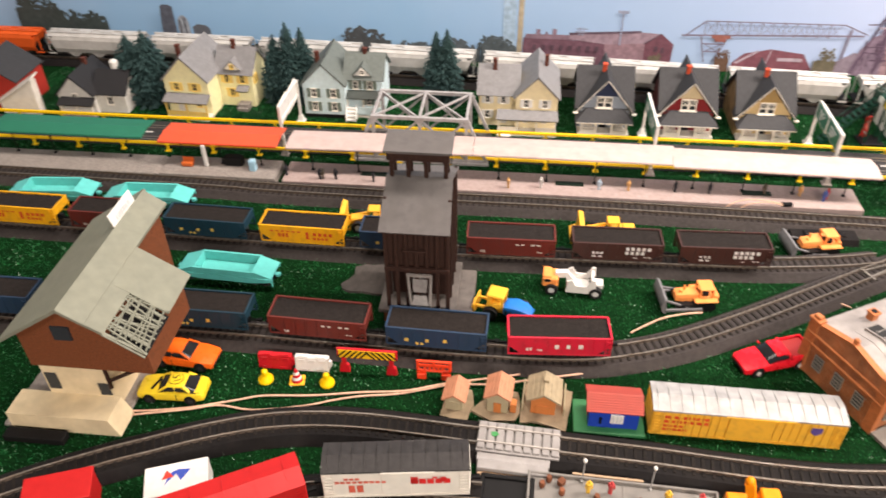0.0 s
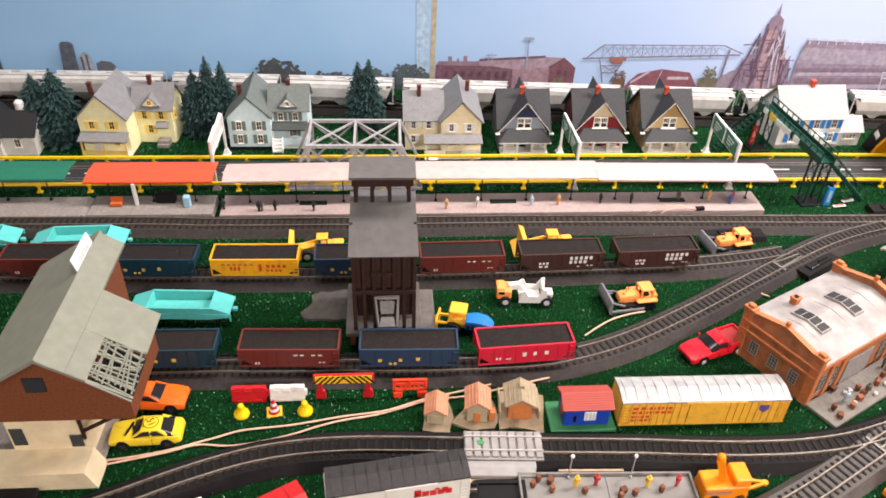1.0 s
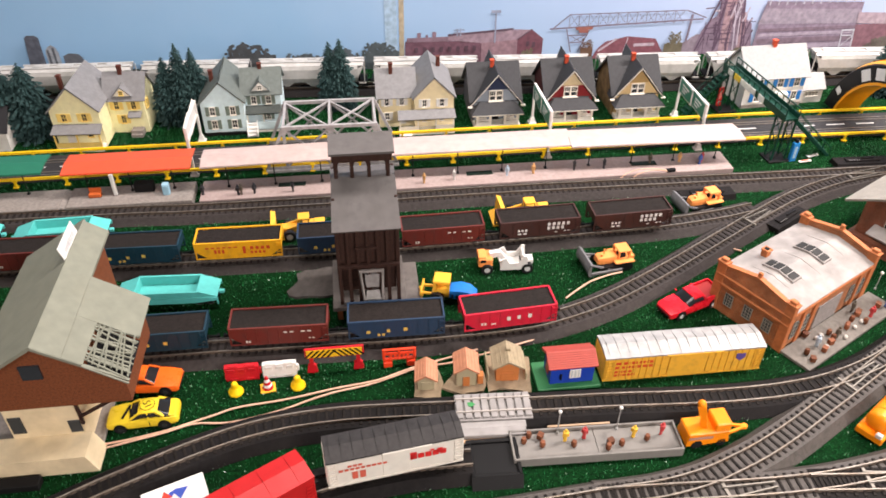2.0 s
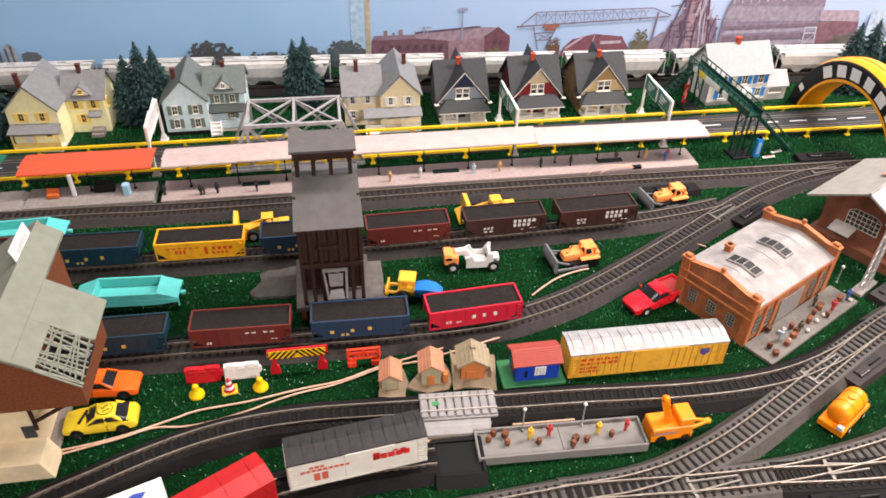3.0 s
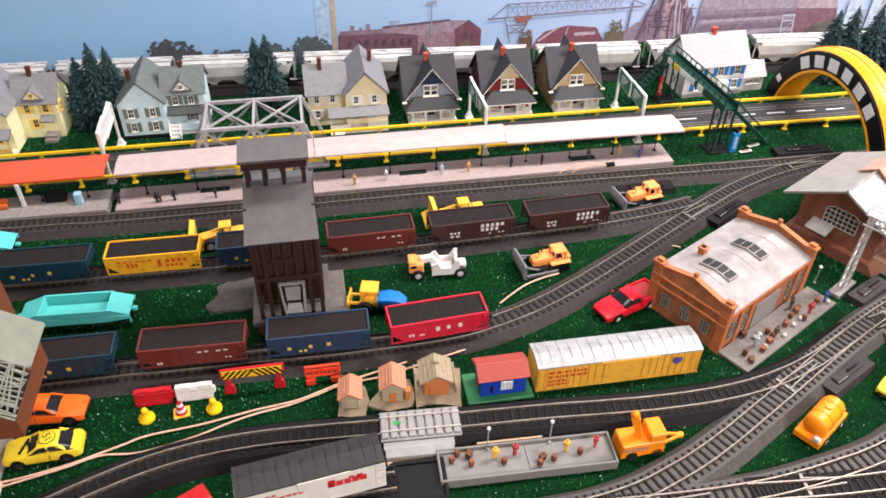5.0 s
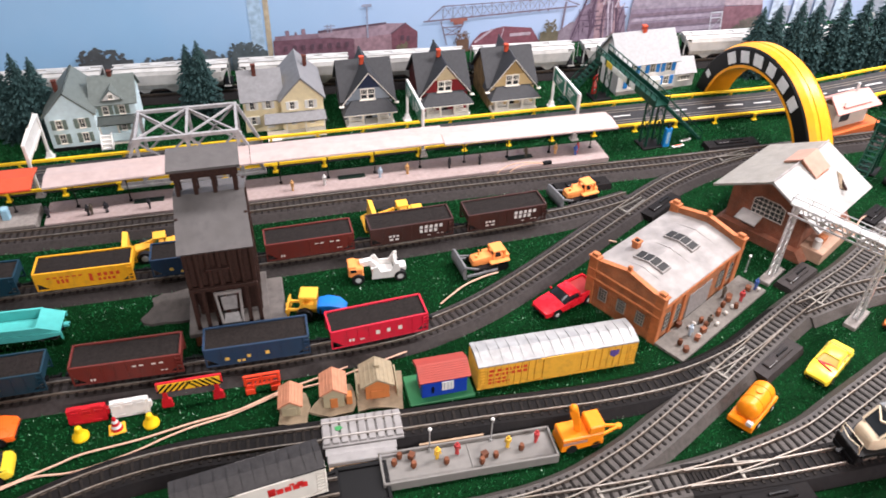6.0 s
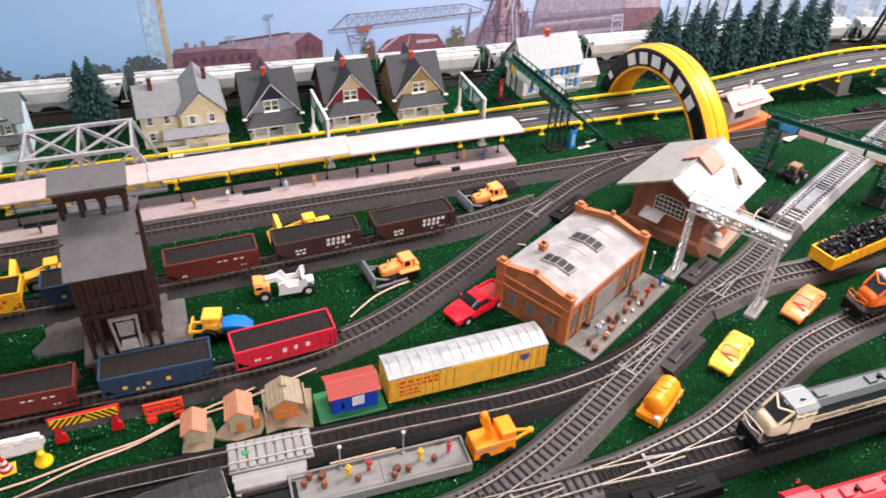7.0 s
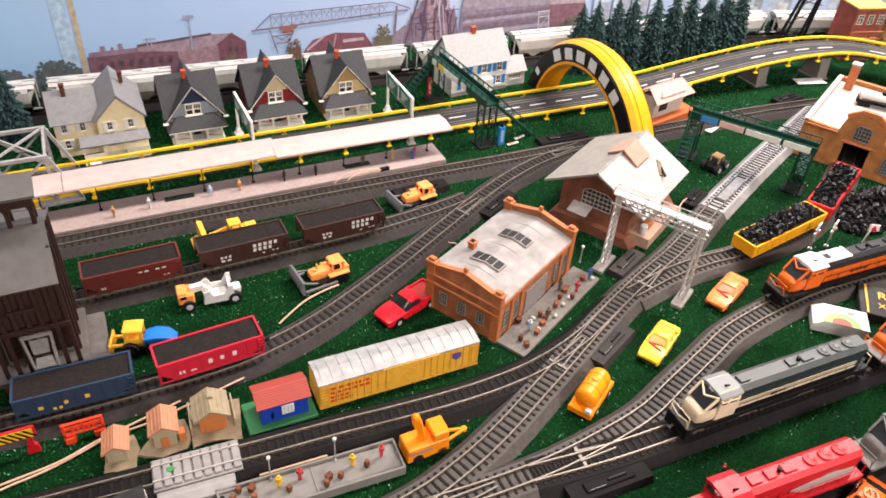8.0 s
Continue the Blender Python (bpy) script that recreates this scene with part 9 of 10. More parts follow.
def lamp_post(x, y, z, h=0.030):
    t = thing("lamp_post", "tiny grey lamp post with white globe", "lamp post", x, y, z, group="tiny lamp posts")
    part("pole", Mesh().cyl((0, 0, 0), (0, 0, h), 0.0006, 6).cyl((0, 0, 0), (0, 0, 0.002), 0.0014, 8), paint(0.35, 0.35, 0.34), t)
    part("globe", Mesh().ball((0, 0, h + 0.0012), 0.0020, 0.0020, 0.0020), WHITE, t)


lamp_post(0.402, -0.4460, 0.007), lamp_post(0.461, -0.4480, 0.007), lamp_post(0.842, -0.2720, 0.0, 0.024)

BARB = mat("brown_barrel", (0.16, 0.055, 0.025), 0.65, var=0.3, scale=300, bump=0.3, rnd=0.35)
barrel_mesh = Mesh().cyl((0, 0, 0), (0, 0, 0.0025), 0.0022, 12, 0.0028).cyl((0, 0, 0.0025), (0, 0, 0.0050), 0.0028, 12, 0.0028).cyl((0, 0, 0.0050), (0, 0, 0.0075), 0.0028, 12, 0.0022).data("barrel", BARB)
crate_mesh = Mesh().box(0, 0, 0.0028, 0.0060, 0.0052, 0.0056, ch=0.0004).box(0, 0, 0.0058, 0.0063, 0.0055, 0.0006).data("crate", BARB)
sack_mesh = Mesh().ball((0, 0, 0.0022), 0.0032, 0.0024, 0.0022).data("sack", paint(0.45, 0.42, 0.38, 0.8))


def loose(kind, me, x, y, z, rz, label):
    ob = tagged(new(kind, me), label, kind, "yard clutter")
    ob.matrix_basis = pose(x, y, z, 0, 0, rz)
    return ob


for x, y in ((0.367, -0.4540), (0.384, -0.4600), (0.414, -0.4630), (0.460, -0.4670), (0.486, -0.4640), (0.373, -0.4480), (0.446, -0.4700)):
    loose("barrel", barrel_mesh, x, y, 0.0070, random.uniform(0, 90), "tiny brown wooden barrel on the platform")
for x, y, a in ((0.450, -0.4640, 20), (0.384, -0.4500, 50)):
    loose("crate", crate_mesh, x, y, 0.0070, a, "tiny brown wooden crate on the platform")
for x, y, a in ((0.712, -0.3440, 28), (0.735, -0.3580, 10), (0.722, -0.3680, 40), (0.790, -0.3180, 60)):
    loose("crate", crate_mesh, x, y, 0.0040, a, "tiny brown wooden crate beside the workshop")
for x, y in ((0.752, -0.3440), (0.740, -0.3440), (0.778, -0.3260), (0.765, -0.3380), (0.700, -0.3700)):
    loose("barrel", barrel_mesh, x, y, 0.0040, 0, "tiny brown barrel beside the workshop")
ry_ = random.Random(31)
for i in range(9):
    lx, ly = ry_.uniform(0.012, 0.165), ry_.uniform(-0.033, -0.006)
    c_, s_ = math.cos(radians(28.3)), math.sin(radians(28.3))
    kind, me, lab = (("crate", crate_mesh, "tiny brown wooden crate beside the workshop"), ("barrel", barrel_mesh, "tiny brown barrel beside the workshop"), ("sack", sack_mesh, "small pale sack on the yard slab"))[i % 3]
    loose(kind, me, 0.675 + lx * c_ - ly * s_, -0.361 + lx * s_ + ly * c_, 0.0040, ry_.uniform(0, 180), lab)
for x, y in ((0.775, -0.3380), (0.756, -0.3520), (0.730, -0.3460), (0.788, -0.3300)):
    loose("sack", sack_mesh, x, y, 0.0040, random.uniform(0, 180), "small pale sack on the yard slab")


def figure_mesh(col, s=1.0):
    m = Mesh().cyl((0, -0.0009, 0), (0, -0.0006, 0.0072), 0.0012, 6).cyl((0, 0.0009, 0), (0, 0.0006, 0.0072), 0.0012, 6)
    m.cyl((0, 0, 0.0068), (0, 0, 0.0140), 0.0022, 8, 0.0028).cyl((0, -0.0026, 0.0136), (0.001, -0.0030, 0.0075), 0.0007, 5).cyl((0, 0.0026, 0.0136), (0.001, 0.0030, 0.0075), 0.0007, 5).ball((0, 0, 0.0162), 0.0015, 0.0015, 0.0019, 8, 6)
    m.moved(Matrix.Scale(s, 4))
    return m.data("figurine", paint(*col, 0.6))


FIGS = [figure_mesh(c, 0.95) for c in ((0.03, 0.03, 0.035), (0.10, 0.08, 0.06), (0.60, 0.34, 0.14), (0.66, 0.64, 0.62), (0.40, 0.48, 0.56), (0.45, 0.05, 0.05), (0.75, 0.45, 0.05), (0.05, 0.10, 0.30))]


def figurine(i, x, y, z, label):
    ob = tagged(new("figurine", FIGS[i]), label, "figurine", "tiny plastic figurines")
    ob.matrix_basis = pose(x, y, z, 0, 0, (x * 7919 + y * 1733) % 360)


for i, x, y in ((0, 0.010, 0.014), (0, 0.059, 0.008), (1, 0.063, 0.009), (0, 0.081, 0.010), (0, 0.134, 0.0085), (2, 0.319, 0.010), (3, 0.363, 0.015), (4, 0.441, 0.017), (2, 0.480, 0.018), (0, 0.542, 0.021), (0, 0.587, 0.0205), (1, 0.659, 0.026), (2, 0.705, 0.026), (7, 0.733, 0.0165), (5, 0.738, 0.022)):
    figurine(i, x, y, 0.0100, "tiny standing figurine on the station platform")
for i, x, y in ((6, 0.407, -0.456), (5, 0.426, -0.455), (6, 0.474, -0.459), (5, 0.502, -0.459)):
    figurine(i, x, y, 0.0070, "tiny plastic worker figurine on the yard platform")
for i, x, y in ((5, 0.804, -0.322), (7, 0.832, -0.307), (1, 0.787, -0.311), (1, 0.746, -0.350), (4, 0.717, -0.360)):
    figurine(i, x, y, 0.0040, "tiny plastic worker figurine beside the workshop")


# ---- signs and posts by the road ----
SGREEN = paint(0.02, 0.16, 0.10, 0.45)


def road_gantry(x, y, label, back=False, lean=0.0, span=0.110):
    """Two posts either side of the road, a pair of panels hung between them along the span."""
    t = thing("road_sign_gantry", label, "road sign", x, y, 0, group="overhead road signs")
    a = math.degrees(math.atan2(lean, span))
    for name, px, py, h in (("far_post", 0, 0, 0.071), ("near_post", lean, -span, 0.078)):
        part(name, Mesh().box(px, py, h / 2, 0.0036, 0.0036, h, ch=0.0004), WHITE, t)
        part("pedestal", Mesh().box(px, py, 0.0015, 0.0125, 0.0125, 0.003, ch=0.0006).cyl((px, py, 0.003), (px, py, 0.011), 0.0062, 4, 0.0040), CONCRETE if name == "near_post" else WHITE, t)
    part("beam", beam(Mesh(), (0, 0, 0.070), (lean, -span, 0.077), 0.0030), WHITE, t)
    part("lower_beam", beam(Mesh(), (0, 0, 0.047), (lean, -span, 0.054), 0.0020), WHITE, t)
    for k in range(2):
        f = 0.26 + 0.49 * k
        y0, xx, zc = -span * f, lean * f, 0.0585 + 0.007 * f
        p_ = part("panel", Mesh().box(xx - 0.0016, y0, zc, 0.0012, span * 0.47, 0.026, rz=a, ch=0.0002), WHITE, t)
        if not back:
            part("panel_face", Mesh().box(xx - 0.0025, y0, zc, 0.0006, span * 0.43, 0.022, rz=a), SGREEN, p_, "green sign face")
            for j in range(3):
                part("print_bar", Mesh().box(xx - 0.0030, y0 + 0.003 * j, zc + 0.005 - 0.005 * j, 0.0004, 0.026 - 0.006 * j, 0.0020, rz=a), WHITE, p_)
        else:
            part("panel_face", Mesh().box(xx - 0.0025, y0, zc - 0.003, 0.0008, span * 0.495, 0.034, rz=a), TRIM, p_)
    return t


road_gantry(0.516, 0.187, "white overhead road sign with green panels"), road_gantry(0.759, 0.184, "white overhead road sign with green panels", lean=-0.004)
road_gantry(-0.014, 0.184, "white blank road sign board on two posts", back=True, lean=0.002, span=0.100)
ph = thing("poster_stand", "tall narrow red advertising panel with a small white emblem", "advertising panel", 0.845, 0.2085, 0, 12)
part("panel", Mesh().box(0, 0, 0.019, 0.0105, 0.0026, 0.036, ch=0.0005), paint(0.66, 0.025, 0.022, 0.4), ph)
part("foot", Mesh().box(0.002, 0.001, 0.001, 0.012, 0.008, 0.002, ch=0.0004), WHITE, ph)
part("emblem", Mesh().cyl((0, -0.0012, 0.010), (0, -0.0018, 0.010), 0.0024, 14), WHITE, ph)
part("print", bars(Mesh(), -0.0028, 0.016, 0.0056, 0.016, 2, -0.0015, gap=0.4), paint(0.75, 0.35, 0.30), ph)
bb = thing("poster_stand", "bright blue standing advertising panel", "advertising panel", 0.886, 0.026, 0, 6)
part("panel", Mesh().box(0, 0, 0.016, 0.011, 0.006, 0.032, ch=0.0006), paint(0.02, 0.22, 0.55, 0.4), bb)
part("cap", Mesh().ball((0, 0, 0.034), 0.003, 0.003, 0.004), DARK, bb)
part("print", bars(Mesh(), -0.003, 0.006, 0.006, 0.020, 1, -0.0032), paint(0.35, 0.50, 0.60), bb)
for x, y, rz, m in ((0.905, 0.020, 8, paint(0.55, 0.12, 0.08)), (0.925, 0.034, 12, WHITE)):
    o = thing("lying_sign", "small printed sign lying flat on the grass", "sign", x, y, 0, rz, group="lying signs")
    part("plate", Mesh().box(0, 0, 0.0020, 0.020, 0.005, 0.0014, ch=0.0003), WHITE, o)
    part("print", Mesh().box(0, 0, 0.0029, 0.014, 0.003, 0.0004), m if m is not WHITE else CONCRETE, o)


# ---- switch machines beside the turnouts ----
def switch_box(x, y, rz, L=0.072, label="black plastic switch machine beside the turnout", body=ROADBED):
    t = thing("switch_machine", label, "switch machine", x, y, 0, rz, group="switch machines")
    part("housing", Mesh().prism([(-0.013, 0), (0.013, 0), (0.010, 0.0085), (-0.010, 0.0085)], "x", -L / 2, L / 2), body, t, smooth=0)
    part("cover", Mesh().box(0, 0, 0.0095, L * 0.62, 0.010, 0.003, ch=0.0008), body, t)
    part("lever", Mesh().box(0.008, 0, 0.0120, 0.020, 0.0022, 0.0026, ch=0.0005), BLACK, t)
    part("label_bar", bars(Mesh(), -0.024, 0.0, 0.018, 0.0004, 3, -0.004).moved(Matrix.Translation((0, 0, 0.0111))), paint(0.45, 0.45, 0.44), t)


switch_box(0.800, -0.1260, 31), switch_box(0.985, 0.0030, -2, 0.085), switch_box(0.790, -0.4150, 26, label="grey plastic switch machine beside the turnout", body=MIDBED), switch_box(0.893, -0.3000, 26, 0.060, "grey plastic switch machine beside the turnout", MIDBED), switch_box(0.684, -0.5640, -1, 0.085), switch_box(0.715, -0.0560, 2, 0.080), switch_box(1.075, -0.2100, 27, 0.050), switch_box(1.455, -0.0080, 5, 0.060)
fr_mat = mat("frog_metal", (0.20, 0.185, 0.160), 0.5, metal=0.5, var=0.2, scale=200)
for x, y, rz, L in ((0.738, -0.4110, 27, 0.055), (0.905, -0.338, 26, 0.050), (0.560, -0.5310, 4, 0.050), (0.690, -0.5330, -4, 0.040), (0.760, -0.1230, 28, 0.045), (0.960, -0.0400, 8, 0.045)):
    o = thing("turnout_blade", "bright metal point blades and frog of a turnout", "turnout", x, y, 0, rz, group="turnout blades")
    for s in (-1, 1):
        part("blade", Mesh().prism([(-L / 2, s * 0.0058 - 0.0007), (L / 2, s * 0.0026 - 0.0007), (L / 2, s * 0.0026 + 0.0007), (-L / 2, s * 0.0058 + 0.0007)], "z", 0.0098, 0.0124), fr_mat, o, smooth=0)
    part("throw_bar", Mesh().box(-L / 2 + 0.003, 0, 0.0103, 0.0030, 0.0220, 0.0012), fr_mat, o)


# ---- wires on the grass ----
COP = mat("copper_wire", (0.62, 0.39, 0.28), 0.45, metal=0.0, var=0.15, scale=200)


def wire(pts, label, r=0.0011):
    line = curve([(x, y, r + 0.0012 + dz) for x, y, dz in pts], 0.004)
    o = thing("loose_wire", label, "wire", line[0].x, line[0].y, 0, group="loose wires")
    part("strand", Mesh().tube(line, r, 7).moved(Matrix.Translation((-line[0].x, -line[0].y, 0))), COP, o, smooth=60)


wire([(-0.045, -0.4060, 0), (-0.012, -0.4020, 0), (0.024, -0.3945, 0), (0.049, -0.3875, 0.001), (0.069, -0.3810, 0.001), (0.091, -0.3740, 0.001), (0.139, -0.3680, 0), (0.188, -0.3600, 0.001), (0.230, -0.3550, 0.002), (0.259, -0.3460, 0.003), (0.277, -0.3400, 0.003), (0.302, -0.3330, 0.002), (0.345, -0.3200, 0)], "long pale copper wire lying across the grass")
wire([(-0.030, -0.4090, 0), (0.020, -0.3985, 0.001), (0.049, -0.3895, 0), (0.080, -0.3920, 0), (0.109, -0.3890, 0.001), (0.140, -0.3800, 0), (0.161, -0.3720, 0), (0.188, -0.3650, 0.001), (0.222, -0.3580, 0), (0.250, -0.3500, 0.001), (0.277, -0.3420, 0.002), (0.316, -0.3370, 0.001), (0.356, -0.3290, 0.003), (0.410, -0.3130, 0.001)], "second pale copper wire twisted beside the first")
wire([(0.462, -0.2480, 0), (0.480, -0.2360, 0.002), (0.500, -0.2240, 0.003), (0.525, -0.2140, 0.002), (0.545, -0.2080, 0)], "short copper wire arching beside the curved track")
wire([(0.602, -0.008, 0.003), (0.612, -0.003, 0.010), (0.630, 0.0, 0.015), (0.652, 0.001, 0.015), (0.678, 0.001, 0.011)], "thin copper wire arching over the platform edge", 0.0008)
wire([(0.620, -0.008, 0.003), (0.630, -0.004, 0.009), (0.645, -0.002, 0.013), (0.662, -0.001, 0.013), (0.680, -0.002, 0.010)], "thin copper wire arching over the platform edge", 0.0008)
cl = thing("wire_connector", "small black plastic connector holding two wires", "connector", 0.680, 0.001, 0.0095, 4)
part("body", Mesh().box(0.003, 0, 0.0025, 0.014, 0.006, 0.005, ch=0.0008), BLACK, cl)
wire([(0.636, -0.2130, 0), (0.650, -0.2070, 0.001), (0.664, -0.2020, 0.001)], "short copper wire end beside the workshop")
wire([(0.688, -0.1760, 0.001), (0.699, -0.1790, 0.001), (0.713, -0.1860, 0.0)], "short copper wire end beside the workshop")
wire([(1.02, -0.2400, 0.0), (1.045, -0.2180, 0.006), (1.070, -0.2080, 0.004), (1.085, -0.2120, 0.0)], "copper wire looping beside the freight station")


# ---- coal heap, road patch and crossing pieces by the engine house ----
hp = Mesh()
rr = random.Random(12)
for i in range(900):
    a, d = rr.uniform(0, 2 * math.pi), math.sqrt(rr.random())
    x, y = 0.080 * d * math.cos(a), 0.038 * d * math.sin(a)
    hp.box(x, y, 0.003 + 0.030 * (1 - d) * rr.uniform(0.5, 1.15), rr.uniform(0.003, 0.011), rr.uniform(0.0015, 0.0045), rr.uniform(0.0015, 0.0045), rr.uniform(0, 180), tilt=Matrix.Rotation(rr.uniform(-0.9, 0.9), 4, "Y"))
hp.prism([(-0.070, 0), (0.070, 0), (0.050, 0.010), (0.0, 0.019), (-0.050, 0.010)], "y", -0.012, 0.012)
ob = tagged(part("coal_heap", hp, mat("black_coal_lumps", (0.006, 0.006, 0.0065), 0.25, var=0.4, scale=400, bump=0.5), smooth=0), "glossy black heap of scrap coal beside the gondolas", "coal heap", kind="stuff")
ob.matrix_basis = pose(1.305, -0.322, 0, 0, 0, 18)
rp = thing("crossing_road", "black road patch with yellow lettering and lines", "road patch", 1.150, -0.492, 0, -45)
part("slab", Mesh().box(0, 0, 0.006, 0.085, 0.058, 0.012, ch=0.0008), ASPHALT, rp)
part("line", Mesh().box(-0.034, 0, 0.0122, 0.0022, 0.056, 0.0006), CATY, rp, "yellow line")
for txt, sz, lx, ly in (("RR", 0.020, -0.022, 0.004), ("XING", 0.013, -0.022, -0.014)):
    cu = bpy.data.curves.new("road_lettering", "FONT")
    cu.body, cu.size, cu.extrude = txt, sz, 0.0001
    cu.materials.append(CATY)
    o = new("road_lettering", cu)
    o.parent = rp
    o.matrix_basis = pose(lx, ly, 0.0124, 0, 0, 0)
tn = thing("toy_ramp", "white plastic ramp block with a green printed arc", "toy ramp", 1.064, -0.483, 0, -42)
part("body", Mesh().prism([(-0.030, 0), (0.030, 0), (0.030, 0.016), (-0.018, 0.016), (-0.030, 0.010)], "y", -0.017, 0.017), WHITE, tn, smooth=0)
part("arc", Mesh().prism([(0.021 * math.cos(a), -0.017 + 0.021 * math.sin(a)) for a in (math.pi * k / 12 for k in range(13))] + [(0.012 * math.cos(a), -0.017 + 0.012 * math.sin(a)) for a in (math.pi * (12 - k) / 12 for k in range(13))], "z", 0.016, 0.0165), paint(0.25, 0.55, 0.16), tn, "green printed arc", smooth=0)
part("arc_fill", Mesh().prism([(0.0115 * math.cos(a), -0.0168 + 0.0115 * math.sin(a)) for a in (math.pi * k / 12 for k in range(13))], "z", 0.016, 0.0164), paint(0.30, 0.10, 0.07), tn, "dark red printed area", smooth=0)
part("slot", Mesh().box(0.012, 0.009, 0.0163, 0.008, 0.006, 0.0006), paint(0.25, 0.27, 0.25), tn)
for x, y in ((1.150, -0.358), (1.176, -0.362)):
    s_ = thing("crossing_signal", "tiny silver crossing signal with twin red lamps", "crossing signal", x, y, 0, 200, group="crossing signals")
    part("post", Mesh().cyl((0, 0, 0), (0, 0, 0.040), 0.0008, 6).cyl((0, 0, 0), (0, 0, 0.003), 0.003, 10), SIL, s_)
    part("lamp_bar", Mesh().box(0, 0, 0.028, 0.014, 0.0014, 0.0014).cyl((-0.006, -0.001, 0.028), (-0.006, 0.002, 0.028), 0.0026, 10).cyl((0.006, -0.001, 0.028), (0.006, 0.002, 0.028), 0.0026, 10), SIL, s_)
    part("lamp", Mesh().cyl((-0.006, 0.002, 0.028), (-0.006, 0.0028, 0.028), 0.0018, 10), LRED, s_)
    part("lamp", Mesh().cyl((0.006, 0.002, 0.028), (0.006, 0.0028, 0.028), 0.0018, 10), LRED, s_)
    part("crossbuck", beam(beam(Mesh(), (-0.006, 0, 0.034), (0.006, 0, 0.042), 0.0018), (-0.006, 0, 0.042), (0.006, 0, 0.034), 0.0018), WHITE, s_)

fs_ = thing("crossing_flag", "small white post with a red and white flag board", "sign", 1.196, -0.392, 0, -30)
part("post", beam(Mesh(), (0, 0, 0), (0.004, 0, 0.046), 0.0018), WHITE, fs_)
fl_ = part("flag_board", Mesh().box(0.0075, 0, 0.048, 0.013, 0.0010, 0.0105, ch=0.0002), WHITE, fs_)
part("flag_patch", Mesh().prism([(0.003, 0.0435), (0.012, 0.0435), (0.0075, 0.0520)], "y", -0.0009, -0.0004), LRED, fl_, smooth=0)

# bits of litter on the grass
for x, y, m, lab in ((0.905, -0.565, CATY, "tiny yellow plastic scrap on the grass"), (0.800, -0.590, LRED, "tiny red plastic scrap on the grass")):
    o = tagged(part("plastic_scrap", Mesh().box(0, 0, 0.002, 0.004, 0.003, 0.003, 20, ch=0.0006).box(0.001, 0.001, 0.004, 0.002, 0.002, 0.002, 50, ch=0.0004), m), lab, "scrap")
    o.matrix_basis = pose(x, y, 0)

# ---- shapes printed on the backdrop poster ----
printed("printed_pole", [strut(0.321, -0.03, 0.3245, 0.45, 0.009)], ink(0.42, 0.36, 0.26), "pale printed pole")
printed("printed_wall_edge", [strut(0.303, -0.03, 0.300, 0.65, 0.022)], ink(0.36, 0.50, 0.64), "faint vertical fold in the printed sky")
printed("printed_shed", [[(0.326, 0.0), (0.328, 0.048), (0.494, 0.044), (0.494, 0.0)]], ink(0.165, 0.085, 0.115), "dark red printed mill shed")
printed("printed_shed_roof", [[(0.330, 0.047), (0.332, 0.055), (0.430, 0.055), (0.440, 0.046)], rect(0.350, 0.357, 0.054, 0.064), rect(0.378, 0.385, 0.054, 0.065), rect(0.366, 0.370, 0.054, 0.060)], ink(0.25, 0.17, 0.215))
printed("printed_shed_roof", [[(0.407, 0.048), (0.407, 0.058), (0.529, 0.064), (0.565, 0.062), (0.538, 0.043), (0.490, 0.038)]], ink(0.33, 0.24, 0.29))
printed("printed_shed_wall", [[(0.470, 0.0), (0.470, 0.040), (0.540, 0.044), (0.540, 0.0)]], ink(0.30, 0.19, 0.225))
printed("printed_gable", [[(0.538, 0.044), (0.565, 0.062), (0.587, 0.044), (0.586, 0.0), (0.539, 0.0)]], ink(0.175, 0.075, 0.10), "dark red printed gable end")
printed("printed_ridge", [strut(0.407, 0.058, 0.529, 0.065, 0.0035), strut(0.537, 0.044, 0.565, 0.063, 0.002)], ink(0.12, 0.08, 0.11))
printed("printed_windows", [rect(0.345 + 0.0155 * i, 0.3515 + 0.0155 * i, 0.026, 0.036) for i in range(8)] + [rect(0.555, 0.561, 0.030, 0.040), rect(0.566, 0.572, 0.028, 0.038)], ink(0.10, 0.06, 0.08))
printed("printed_mast", [strut(0.495, 0.04, 0.495, 0.100, 0.0026), strut(0.486, 0.099, 0.504, 0.099, 0.005), strut(0.424, 0.055, 0.424, 0.070, 0.002), strut(0.430, 0.055, 0.430, 0.070, 0.002), strut(0.418, 0.067, 0.438, 0.067, 0.002), strut(0.418, 0.062, 0.438, 0.062, 0.002)], ink(0.30, 0.33, 0.44))
crane_parts = [strut(0.598, 0.062, 0.895, 0.070, 0.0028), strut(0.634, 0.088, 0.86, 0.088, 0.0018), strut(0.634, 0.088, 0.606, 0.064, 0.002), strut(0.86, 0.088, 0.90, 0.072, 0.002)]
for i in range(12):
    x = 0.634 + i * 0.0185
    crane_parts += [strut(x, 0.064, x, 0.089, 0.0010), strut(x, 0.064, x + 0.0185, 0.089, 0.0007), strut(x + 0.0185, 0.064, x, 0.089, 0.0007)]
crane_parts += [strut(0.630, 0.062, 0.642, 0.015, 0.0018), strut(0.676, 0.062, 0.656, 0.015, 0.0018), strut(0.634, 0.048, 0.672, 0.048, 0.002), strut(0.638, 0.034, 0.664, 0.034, 0.002), strut(0.638, 0.048, 0.662, 0.034, 0.0012), strut(0.668, 0.048, 0.640, 0.034, 0.0012), strut(0.872, 0.08, 0.868, 0.02, 0.004)]
printed("printed_crane", crane_parts, INK_STEEL, "hazy printed gantry crane")
